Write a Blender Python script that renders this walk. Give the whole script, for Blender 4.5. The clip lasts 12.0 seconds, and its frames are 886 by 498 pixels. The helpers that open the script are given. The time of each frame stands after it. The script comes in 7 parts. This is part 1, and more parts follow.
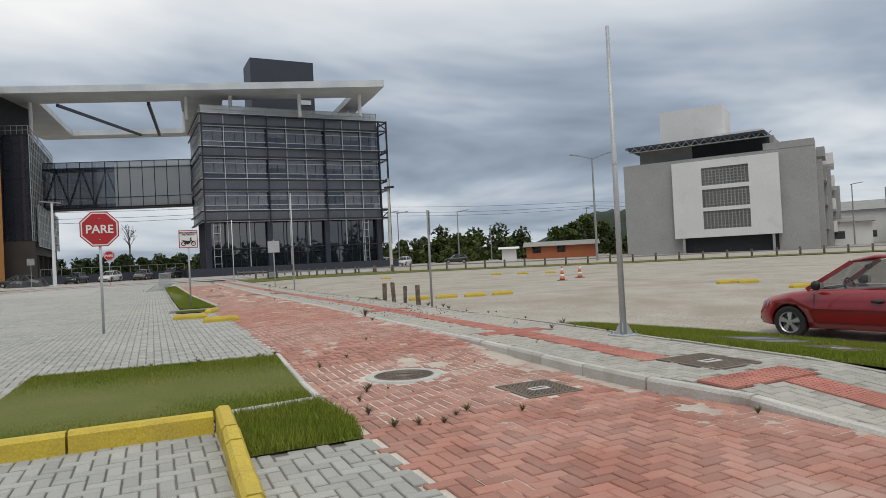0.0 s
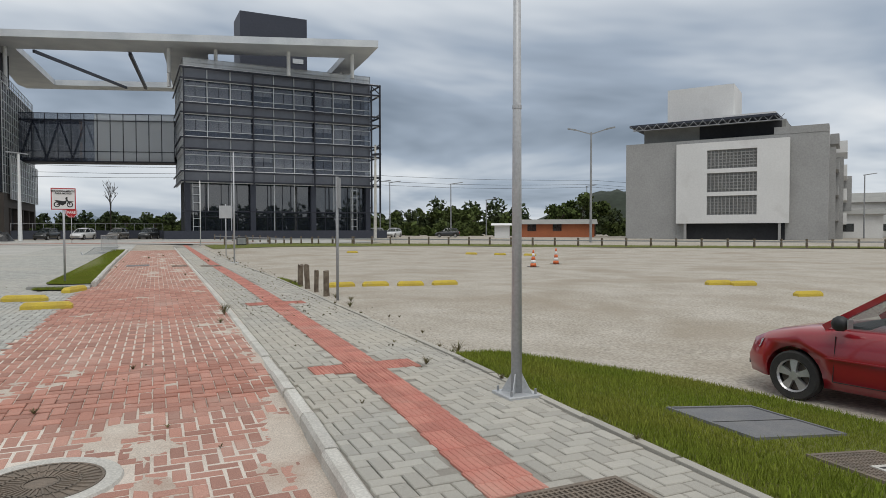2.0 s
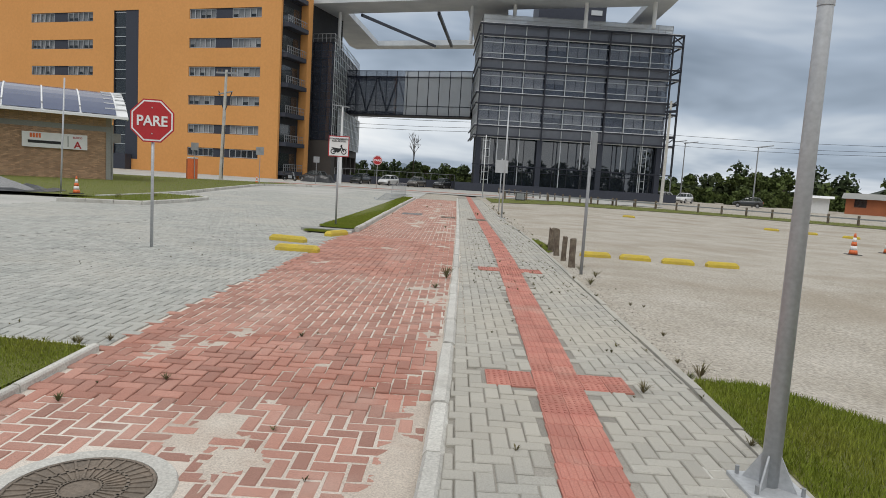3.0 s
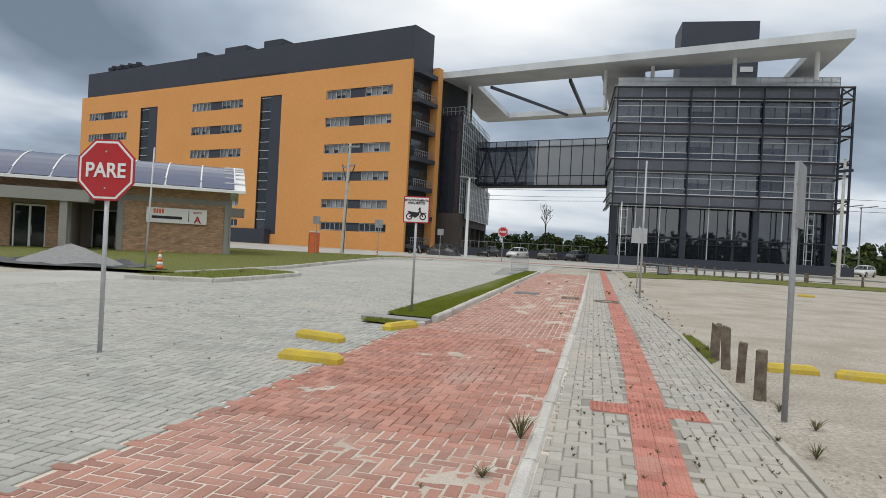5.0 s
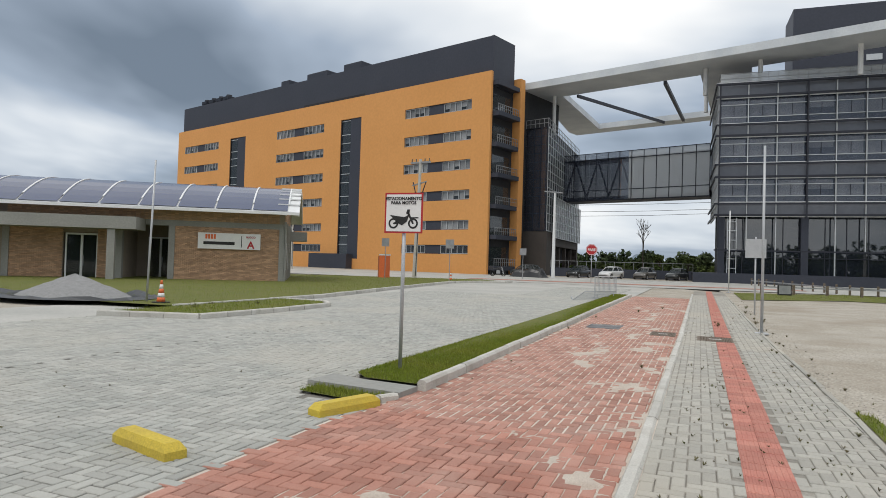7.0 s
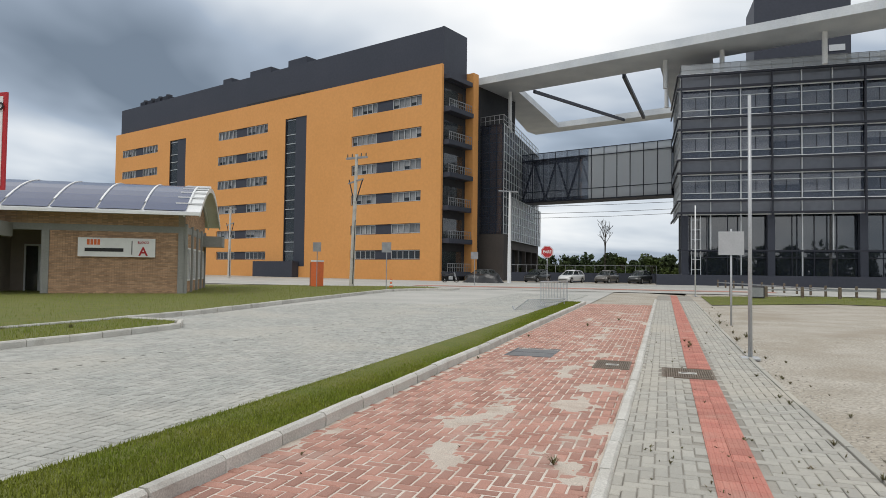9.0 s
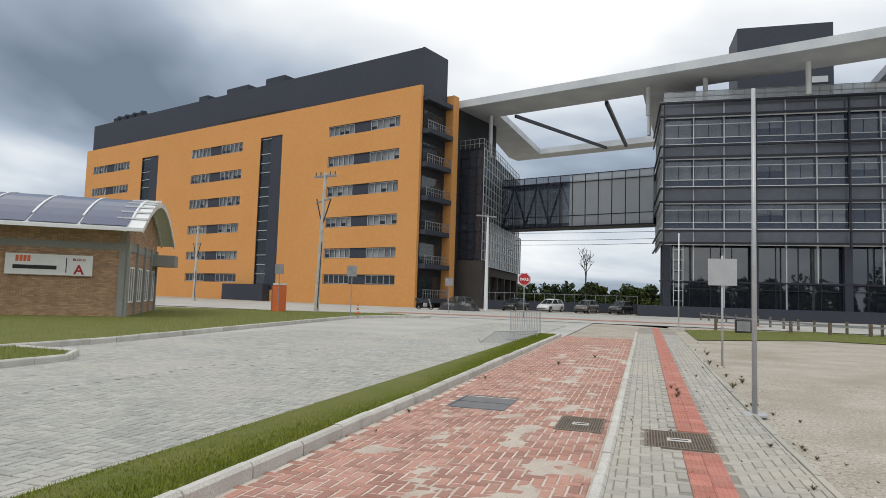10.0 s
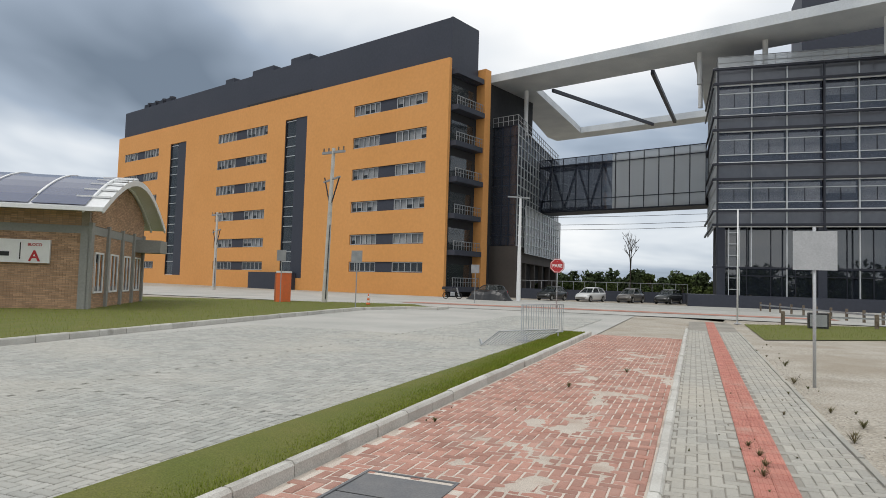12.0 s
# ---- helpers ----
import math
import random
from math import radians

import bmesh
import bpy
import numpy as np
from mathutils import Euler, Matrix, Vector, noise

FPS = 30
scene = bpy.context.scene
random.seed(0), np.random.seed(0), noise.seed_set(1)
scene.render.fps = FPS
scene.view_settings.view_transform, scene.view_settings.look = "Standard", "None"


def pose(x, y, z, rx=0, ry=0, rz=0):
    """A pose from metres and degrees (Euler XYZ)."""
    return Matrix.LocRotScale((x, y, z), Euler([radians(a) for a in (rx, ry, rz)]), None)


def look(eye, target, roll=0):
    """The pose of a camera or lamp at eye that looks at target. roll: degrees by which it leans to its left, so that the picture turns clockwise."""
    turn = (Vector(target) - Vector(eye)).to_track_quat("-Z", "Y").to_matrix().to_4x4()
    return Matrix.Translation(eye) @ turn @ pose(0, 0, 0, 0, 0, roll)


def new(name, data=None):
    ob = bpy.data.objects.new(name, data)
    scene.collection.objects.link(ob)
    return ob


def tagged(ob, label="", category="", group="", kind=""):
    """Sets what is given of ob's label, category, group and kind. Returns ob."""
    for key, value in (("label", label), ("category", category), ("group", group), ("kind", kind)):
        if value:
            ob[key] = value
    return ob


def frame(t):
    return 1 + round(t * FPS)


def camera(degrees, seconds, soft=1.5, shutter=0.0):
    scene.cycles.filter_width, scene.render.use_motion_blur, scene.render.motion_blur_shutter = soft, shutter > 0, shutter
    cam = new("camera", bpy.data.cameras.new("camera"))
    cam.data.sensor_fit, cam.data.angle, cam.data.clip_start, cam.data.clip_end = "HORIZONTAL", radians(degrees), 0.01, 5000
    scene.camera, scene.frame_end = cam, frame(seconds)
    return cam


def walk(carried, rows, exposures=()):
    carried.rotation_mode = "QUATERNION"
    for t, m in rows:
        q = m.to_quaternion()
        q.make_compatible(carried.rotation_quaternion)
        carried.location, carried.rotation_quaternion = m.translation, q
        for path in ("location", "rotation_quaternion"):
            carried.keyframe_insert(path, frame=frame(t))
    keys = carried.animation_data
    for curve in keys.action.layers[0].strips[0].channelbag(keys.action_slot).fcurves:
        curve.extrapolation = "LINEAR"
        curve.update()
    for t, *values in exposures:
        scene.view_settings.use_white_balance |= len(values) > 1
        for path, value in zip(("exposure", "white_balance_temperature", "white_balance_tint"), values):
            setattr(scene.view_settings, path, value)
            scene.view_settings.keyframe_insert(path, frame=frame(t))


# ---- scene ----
cam = camera(68.8, 12.0, soft=0.6)
PATH = [
    (0, (-0.842, -0.787, 1.269), (-0.019, 1.036, 1.297), -2.9),
    (0.5, (0.056, 0.142, 1.27), (0.997, 1.903, 1.379), -1.0),
    (1, (0.9, 0.712, 1.319), (1.826, 2.484, 1.363), 0.2),
    (1.5, (1.769, 1.296, 1.437), (2.659, 3.085, 1.371), -0.3),
    (2, (2.537, 1.898, 1.454), (3.348, 3.725, 1.396), -0.1),
    (2.5, (3.164, 2.663, 1.448), (3.668, 4.596, 1.371), 5.2),
    (3, (3.655, 3.468, 1.538), (3.628, 5.457, 1.327), 3.5),
    (3.5, (3.869, 4.621, 1.595), (3.486, 6.583, 1.536), 2.7),
    (5.5, (4.15, 9.452, 1.526), (3.662, 11.392, 1.516), 2.6),
    (6, (4.21, 10.704, 1.484), (3.636, 12.62, 1.465), 1.2),
    (6.5, (4.299, 12.078, 1.563), (3.664, 13.974, 1.586), 1.4),
    (7, (4.246, 13.501, 1.607), (3.507, 15.359, 1.651), 1.7),
    (7.5, (4.248, 14.874, 1.573), (3.605, 16.766, 1.662), 0.1),
    (9.5, (4.249, 20.51, 1.586), (3.609, 22.404, 1.647), 1.0),
    (10, (4.209, 21.819, 1.604), (3.613, 23.722, 1.753), 1.8),
    (10.5, (4.233, 23.199, 1.551), (3.548, 25.076, 1.641), 3.3),
    (11, (4.189, 24.451, 1.657), (3.619, 26.367, 1.706), 3.2),
    (11.5, (4.197, 25.755, 1.667), (3.501, 27.626, 1.79), 3.8),
    (12, (4.143, 27.07, 1.7), (3.417, 28.93, 1.808), 1.7),
]
walk(cam, [(t, look(eye, target, roll)) for t, eye, target, roll in PATH], [(0, -0.2), (1.5, -0.2), (3.0, -0.05), (5.5, 0.0), (12, 0.02)])

# ---- world and light ----
world = bpy.data.worlds.new("overcast_sky")
scene.world = world
world.use_nodes = True


def build_sky():
    nt = world.node_tree
    n, l = nt.nodes, nt.links
    n.clear()
    out = n.new("ShaderNodeOutputWorld")
    bg = n.new("ShaderNodeBackground")
    sky = n.new("ShaderNodeTexSky")
    sky.sky_type, sky.sun_disc = "NISHITA", False
    sky.sun_elevation, sky.sun_rotation = radians(60), radians(205)
    co = n.new("ShaderNodeTexCoord")
    sep = n.new("ShaderNodeSeparateXYZ")
    l.new(co.outputs["Generated"], sep.inputs[0])
    lift = n.new("ShaderNodeMath"); lift.operation = "MAXIMUM"; lift.inputs[1].default_value = 0.0
    l.new(sep.outputs[2], lift.inputs[0])
    add = n.new("ShaderNodeMath"); add.operation = "ADD"; add.inputs[1].default_value = 0.16
    l.new(lift.outputs[0], add.inputs[0])
    dx = n.new("ShaderNodeMath"); dx.operation = "DIVIDE"
    dy = n.new("ShaderNodeMath"); dy.operation = "DIVIDE"
    l.new(sep.outputs[0], dx.inputs[0]); l.new(add.outputs[0], dx.inputs[1])
    l.new(sep.outputs[1], dy.inputs[0]); l.new(add.outputs[0], dy.inputs[1])
    com = n.new("ShaderNodeCombineXYZ")
    l.new(dx.outputs[0], com.inputs[0]); l.new(dy.outputs[0], com.inputs[1])
    big = n.new("ShaderNodeTexNoise")
    big.inputs["Scale"].default_value = 0.42
    big.inputs["Detail"].default_value = 5.0
    big.inputs["Roughness"].default_value = 0.56
    big.inputs["Distortion"].default_value = 0.35
    l.new(com.outputs[0], big.inputs["Vector"])
    # cloud base is dark at middle height, bright overhead and along the horizon
    hr = n.new("ShaderNodeValToRGB")
    e = hr.color_ramp.elements
    e[0].position, e[0].color = 0.0, (0.46, 0.46, 0.46, 1)
    e[1].position, e[1].color = 0.62, (0.80, 0.80, 0.80, 1)
    for p, v in ((0.045, 0.50), (0.085, 0.60), (0.13, 0.30), (0.19, 0.20), (0.28, 0.40), (0.42, 0.78)):
        k = e.new(p); k.color = (v, v, v, 1)
    # the dark cloud band stands higher to the west
    west = n.new("ShaderNodeMath"); west.operation = "ADD"; west.inputs[1].default_value = 0.3
    l.new(sep.outputs[0], west.inputs[0])
    only = n.new("ShaderNodeMath"); only.operation = "MINIMUM"; only.inputs[1].default_value = 0.0
    l.new(west.outputs[0], only.inputs[0])
    band = n.new("ShaderNodeMath"); band.operation = "MULTIPLY_ADD"; band.inputs[1].default_value = 0.18
    l.new(only.outputs[0], band.inputs[0]); l.new(lift.outputs[0], band.inputs[2])
    l.new(band.outputs[0], hr.inputs[0])
    mix = n.new("ShaderNodeMath"); mix.operation = "MULTIPLY_ADD"
    mix.inputs[1].default_value = 1.75
    l.new(big.outputs["Fac"], mix.inputs[0]); l.new(hr.outputs[0], mix.inputs[2])
    sub = n.new("ShaderNodeMath"); sub.operation = "SUBTRACT"; sub.inputs[1].default_value = 0.84
    l.new(mix.outputs[0], sub.inputs[0])
    # the cloud is thicker to the north-west and thinner to the east
    tilt = n.new("ShaderNodeVectorMath"); tilt.operation = "DOT_PRODUCT"
    tilt.inputs[1].default_value = (0.17, 0.0, 0.0)
    l.new(co.outputs["Generated"], tilt.inputs[0])
    east = n.new("ShaderNodeMath"); east.operation = "ADD"
    l.new(sub.outputs[0], east.inputs[0]); l.new(tilt.outputs["Value"], east.inputs[1])
    # and thinnest high up to the north-north-west, where it glares
    glare = n.new("ShaderNodeVectorMath"); glare.operation = "DOT_PRODUCT"
    glare.inputs[1].default_value = (-0.31, 0.87, 0.38)
    l.new(co.outputs["Generated"], glare.inputs[0])
    thin = n.new("ShaderNodeMapRange"); thin.interpolation_type = "SMOOTHSTEP"
    for i, v in enumerate((0.91, 0.99, 0.0, 0.28)):
        thin.inputs[i + 1].default_value = v
    l.new(glare.outputs["Value"], thin.inputs[0])
    veil = n.new("ShaderNodeMath"); veil.operation = "ADD"
    l.new(east.outputs[0], veil.inputs[0]); l.new(thin.outputs[0], veil.inputs[1])
    cr = n.new("ShaderNodeValToRGB")
    e = cr.color_ramp.elements
    e[0].position, e[0].color = 0.18, (0.17, 0.215, 0.275, 1)
    e[1].position, e[1].color = 0.90, (1.02, 1.02, 1.01, 1)
    k = e.new(0.42); k.color = (0.37, 0.44, 0.535, 1)
    k = e.new(0.62); k.color = (0.685, 0.735, 0.79, 1)
    l.new(veil.outputs[0], cr.inputs[0])
    both = n.new("ShaderNodeMixRGB"); both.blend_type = "ADD"; both.inputs[0].default_value = SKY_BLUE
    l.new(cr.outputs[0], both.inputs[1]); l.new(sky.outputs[0], both.inputs[2])
    l.new(both.outputs[0], bg.inputs["Color"])
    bg.inputs["Strength"].default_value = SKY_STRENGTH
    l.new(bg.outputs[0], out.inputs[0])


SKY_STRENGTH, SKY_BLUE = 1.0, 0.006
build_sky()
sun_data = bpy.data.lights.new("sun", "SUN")
sun_data.energy, sun_data.angle, sun_data.color = 1.1, radians(25), (1.0, 0.97, 0.92)
sun = new("sun", sun_data)
sun.matrix_world = look((-26, -56, 105), (0, 0, 0))


# ---- materials ----
def material(name, base, rough=0.8, metal=0.0, second=None, scale=6.0, fine=60.0, amount=0.5, bump=0.0, bump_scale=80.0,
             island=0.0, piece=0.0, stain=None, stain_scale=0.6, stain_amount=0.0, stain_low=0.5, coat=0.0, spec=0.5):
    """A two-scale noise material. base and second are mixed by coarse noise, fine noise adds grain, island or piece varies whole pieces,
    stain is a dirt colour laid on in patches."""
    m = bpy.data.materials.new(name)
    m.use_nodes = True
    nt = m.node_tree
    n, l = nt.nodes, nt.links
    b = n["Principled BSDF"]
    b.inputs["Roughness"].default_value = rough
    b.inputs["Metallic"].default_value = metal
    b.inputs["Coat Weight"].default_value = coat
    b.inputs["Specular IOR Level"].default_value = spec
    geo = n.new("ShaderNodeNewGeometry")
    second = second or tuple(c * 0.8 for c in base)

    def noise_at(s, detail=3.0):
        t = n.new("ShaderNodeTexNoise")
        t.inputs["Scale"].default_value, t.inputs["Detail"].default_value = s, detail
        l.new(geo.outputs["Position"], t.inputs["Vector"])
        return t.outputs["Fac"]

    def mixed(kind, fac, a, c):
        x = n.new("ShaderNodeMixRGB")
        x.blend_type = kind
        for i, v in ((0, fac), (1, a), (2, c)):
            if isinstance(v, (int, float)):
                x.inputs[i].default_value = v
            elif isinstance(v, tuple):
                x.inputs[i].default_value = (*v, 1)
            else:
                l.new(v, x.inputs[i])
        return x.outputs[0]

    def stretch(v, lo, hi, a=0.0, c=1.0):
        r = n.new("ShaderNodeMapRange")
        for i, k in enumerate((lo, hi, a, c)):
            r.inputs[i + 1].default_value = k
        l.new(v, r.inputs[0])
        return r.outputs[0]

    col = mixed("MIX", stretch(noise_at(scale), 0.3, 0.7), base, second)
    grain = stretch(noise_at(fine, 2.0), 0.25, 0.75, 1 - 0.35 * amount, 1 + 0.35 * amount)
    col = mixed("MULTIPLY", 1.0, col, grain)
    if island or piece:
        if island:
            rnd = geo.outputs["Random Per Island"]
        else:
            info = n.new("ShaderNodeObjectInfo")
            rnd = info.outputs["Random"]
        k = island or piece
        col = mixed("MULTIPLY", 1.0, col, stretch(rnd, 0, 1, 1 - k, 1 + k))
    if stain:
        a = stretch(noise_at(stain_scale, 6.0), stain_low, stain_low + 0.16, 0.0, stain_amount)
        col = mixed("MIX", a, col, stain)
    l.new(col, b.inputs["Base Color"])
    if bump:
        bp = n.new("ShaderNodeBump")
        bp.inputs["Strength"].default_value, bp.inputs["Distance"].default_value = bump, 0.01
        l.new(noise_at(bump_scale, 4.0), bp.inputs["Height"])
        l.new(bp.outputs[0], b.inputs["Normal"])
    return m


def glass_material(name, tint, rough=0.03, clear=0.35, ior=1.6):
    """Glass that mirrors the sky by its gloss and lets a part of the room behind show."""
    m = bpy.data.materials.new(name)
    m.use_nodes = True
    nt = m.node_tree
    n, l = nt.nodes, nt.links
    b = n["Principled BSDF"]
    b.inputs["Base Color"].default_value = (*tint, 1)
    b.inputs["Roughness"].default_value = rough
    b.inputs["IOR"].default_value = ior
    tr = n.new("ShaderNodeBsdfTransparent")
    mx = n.new("ShaderNodeMixShader")
    mx.inputs[0].default_value = clear
    l.new(b.outputs[0], mx.inputs[1]); l.new(tr.outputs[0], mx.inputs[2])
    l.new(mx.outputs[0], n["Material Output"].inputs[0])
    return m


M = {}
M["gravel"] = material("sandy_gravel_lot", (0.34, 0.305, 0.25), 0.95, second=(0.43, 0.395, 0.34), scale=0.9, fine=24, amount=1.0, bump=0.9, bump_scale=40,
                       stain=(0.27, 0.225, 0.165), stain_scale=0.32, stain_amount=0.6, stain_low=0.5)
M["far_grass"] = material("far_meadow", (0.10, 0.14, 0.028), 0.95, second=(0.13, 0.12, 0.05), scale=0.2, fine=8, amount=0.8, bump=0.4, bump_scale=15)
M["red_paver"] = material("red_concrete_paver", (0.37, 0.165, 0.12), 0.9, second=(0.43, 0.235, 0.185), scale=1.4, fine=140, amount=0.6, bump=0.35, bump_scale=160,
                          island=0.2, stain=(0.50, 0.38, 0.32), stain_scale=0.9, stain_amount=0.5, stain_low=0.56)
M["red_paver_piece"] = material("red_concrete_paver_piece", (0.37, 0.165, 0.12), 0.9, second=(0.43, 0.235, 0.185), scale=1.4, fine=140, amount=0.6, bump=0.35, bump_scale=160,
                                piece=0.2, stain=(0.50, 0.38, 0.32), stain_scale=0.9, stain_amount=0.5, stain_low=0.56)
GREY = dict(second=(0.40, 0.395, 0.365), scale=1.1, fine=140, amount=0.6, bump=0.35, bump_scale=160, stain=(0.45, 0.43, 0.38), stain_scale=0.3, stain_amount=0.5, stain_low=0.48)
M["grey_paver"] = material("grey_concrete_paver", (0.345, 0.35, 0.325), 0.9, island=0.13, **GREY)
M["grey_paver_piece"] = material("grey_concrete_paver_piece", (0.345, 0.35, 0.325), 0.9, piece=0.13, **GREY)
PATH_GREY = dict(GREY, second=(0.40, 0.38, 0.335), stain=(0.46, 0.42, 0.35), stain_amount=0.55)
M["path_paver"] = material("footpath_paver", (0.365, 0.355, 0.32), 0.9, island=0.12, **PATH_GREY)
M["path_paver_piece"] = material("footpath_paver_piece", (0.365, 0.355, 0.32), 0.9, piece=0.12, **PATH_GREY)
WORN = dict(second=(0.42, 0.24, 0.19), scale=1.6, fine=140, amount=0.7, bump=0.35, bump_scale=160, stain=(0.52, 0.40, 0.34), stain_scale=1.4, stain_amount=0.4, stain_low=0.54)
M["worn_paver"] = material("worn_red_paver", (0.37, 0.19, 0.145), 0.92, island=0.22, **WORN)
M["worn_paver_piece"] = material("worn_red_paver_piece", (0.37, 0.19, 0.145), 0.92, piece=0.22, **WORN)
M["sand_bed"] = material("joint_sand", (0.66, 0.60, 0.53), 0.97, second=(0.50, 0.43, 0.37), scale=0.9, fine=120, amount=0.7, bump=0.4, bump_scale=120)
M["grey_bed"] = material("dark_joint_sand", (0.22, 0.205, 0.18), 0.97, second=(0.34, 0.32, 0.28), scale=0.7, fine=120, amount=0.7, bump=0.4, bump_scale=120)
M["road_bed"] = material("dark_road_joints", (0.12, 0.115, 0.10), 0.97, second=(0.24, 0.225, 0.20), scale=0.5, fine=120, amount=0.7, bump=0.4, bump_scale=120)
M["stone"] = material("crushed_stone", (0.48, 0.45, 0.40), 0.95, second=(0.34, 0.31, 0.27), scale=3, fine=40, amount=0.6, island=0.3)
M["asphalt"] = material("worn_pale_paving", (0.36, 0.36, 0.335), 0.92, second=(0.46, 0.45, 0.42), scale=0.3, fine=20, amount=0.4, bump=0.2, bump_scale=20)
M["tactile"] = material("red_tactile_tile", (0.43, 0.16, 0.125), 0.85, second=(0.48, 0.215, 0.165), scale=3, fine=110, amount=0.5, piece=0.14, bump=0.2,
                        stain=(0.48, 0.38, 0.31), stain_scale=1.1, stain_amount=0.5, stain_low=0.58)
M["tactile_far"] = material("red_tactile_tile_far", (0.43, 0.16, 0.125), 0.85, second=(0.48, 0.215, 0.165), scale=3, fine=110, amount=0.5, island=0.12, bump=0.2,
                            stain=(0.48, 0.38, 0.31), stain_scale=1.1, stain_amount=0.5, stain_low=0.58)
M["kerb"] = material("cast_concrete_kerb", (0.55, 0.54, 0.50), 0.92, second=(0.46, 0.44, 0.40), scale=2.2, fine=70, amount=0.6, piece=0.1, bump=0.5, bump_scale=50,
                     stain=(0.2, 0.18, 0.15), stain_scale=2.0, stain_amount=0.6, stain_low=0.6)
M["yellow"] = material("worn_yellow_paint", (0.60, 0.455, 0.05), 0.75, second=(0.50, 0.37, 0.06), scale=4, fine=60, amount=0.5, bump=0.35, bump_scale=40,
                       stain=(0.36, 0.30, 0.2), stain_scale=3.2, stain_amount=0.7, stain_low=0.62)
M["sand_patch"] = material("trodden_sand", (0.56, 0.50, 0.43), 0.97, second=(0.47, 0.40, 0.34), scale=2.2, fine=90, amount=0.8, bump=0.7, bump_scale=110, stain=(0.36, 0.25, 0.19), stain_scale=2.0, stain_amount=0.5, stain_low=0.5)
M["grass_soil"] = material("turf_soil", (0.105, 0.125, 0.02), 0.97, second=(0.14, 0.14, 0.032), scale=1.6, fine=60, amount=0.8, bump=0.6, bump_scale=60)
M["grass"] = material("grass_blades", (0.155, 0.215, 0.021), 0.8, second=(0.22, 0.235, 0.038), scale=0.9, fine=25, amount=0.6, island=0.3, spec=0.2)
M["weed"] = material("weed_leaves", (0.10, 0.115, 0.045), 0.85, second=(0.15, 0.115, 0.065), scale=3, fine=40, amount=0.5, island=0.35, spec=0.2)
M["galv"] = material("galvanised_steel", (0.50, 0.515, 0.53), 0.5, 0.3, second=(0.43, 0.445, 0.46), scale=3, fine=40, amount=0.3)
M["galv_dull"] = material("dull_grey_steel", (0.36, 0.37, 0.38), 0.6, 0.4, second=(0.28, 0.29, 0.3), scale=3, fine=40, amount=0.35)
M["white_metal"] = material("white_painted_steel", (0.76, 0.77, 0.77), 0.5, second=(0.70, 0.71, 0.71), scale=0.6, fine=12, amount=0.15)
M["sign_red"] = material("sign_red", (0.45, 0.02, 0.025), 0.45, second=(0.42, 0.025, 0.03), scale=3, fine=30, amount=0.15)
M["sign_white"] = material("sign_white", (0.78, 0.78, 0.77), 0.5, second=(0.73, 0.73, 0.72), scale=3, fine=30, amount=0.1)
M["black"] = material("black_print", (0.015, 0.015, 0.016), 0.6, second=(0.02, 0.02, 0.02), amount=0.2)
M["orange_wall"] = material("orange_render", (0.68, 0.325, 0.105), 0.85, second=(0.64, 0.30, 0.09), scale=0.12, fine=3.0, amount=0.14, bump=0.1, bump_scale=20,
                            stain=(0.60, 0.28, 0.085), stain_scale=0.25, stain_amount=0.5, stain_low=0.6)
M["dark_clad"] = material("dark_grey_cladding", (0.043, 0.049, 0.066), 0.55, second=(0.05, 0.055, 0.073), scale=0.2, fine=4, amount=0.25, spec=0.3)
M["brown_base"] = material("dark_brown_plaster", (0.075, 0.065, 0.058), 0.8, second=(0.06, 0.052, 0.047), scale=0.4, fine=6, amount=0.25)
M["frame_dark"] = material("dark_steel_frame", (0.022, 0.025, 0.036), 0.5, 0.2, second=(0.018, 0.02, 0.03), amount=0.2)
M["frame_white"] = material("pale_aluminium", (0.55, 0.57, 0.58), 0.45, 0.3, second=(0.5, 0.52, 0.53), amount=0.15)
M["glass_dark"] = glass_material("tinted_facade_glass", (0.07, 0.083, 0.118), 0.04, 0.58, 2.2)
M["glass_ground"] = glass_material("ground_floor_glass", (0.02, 0.025, 0.034), 0.02, 0.2, 2.3)
M["canopy_sheet"] = material("pale_canopy_sheet", (0.66, 0.69, 0.71), 0.5, second=(0.51, 0.545, 0.58), scale=0.3, fine=8, amount=0.2)
M["glass_band"] = material("spandrel_glass", (0.15, 0.16, 0.185), 0.15, second=(0.13, 0.138, 0.162), scale=0.3, fine=2, amount=0.2, spec=0.6)
M["glass_pale"] = glass_material("pale_mesh_glass", (0.56, 0.59, 0.61), 0.25, 0.4)
M["glass_window"] = glass_material("window_glass", (0.045, 0.055, 0.062), 0.05, 0.5, 2.0)
M["blind"] = material("pale_blind", (0.74, 0.75, 0.76), 0.8, second=(0.50, 0.51, 0.52), scale=0.5, fine=8, amount=0.2, piece=0.3)
M["concrete"] = material("raw_concrete", (0.37, 0.37, 0.365), 0.9, second=(0.32, 0.32, 0.315), scale=0.25, fine=5, amount=0.3, bump=0.15, bump_scale=8,
                         stain=(0.22, 0.22, 0.215), stain_scale=0.2, stain_amount=0.4, stain_low=0.58)
M["white_wall"] = material("white_wall_paint", (0.74, 0.74, 0.73), 0.85, second=(0.68, 0.68, 0.67), scale=0.2, fine=5, amount=0.12,
                           stain=(0.45, 0.43, 0.4), stain_scale=0.35, stain_amount=0.35, stain_low=0.6)
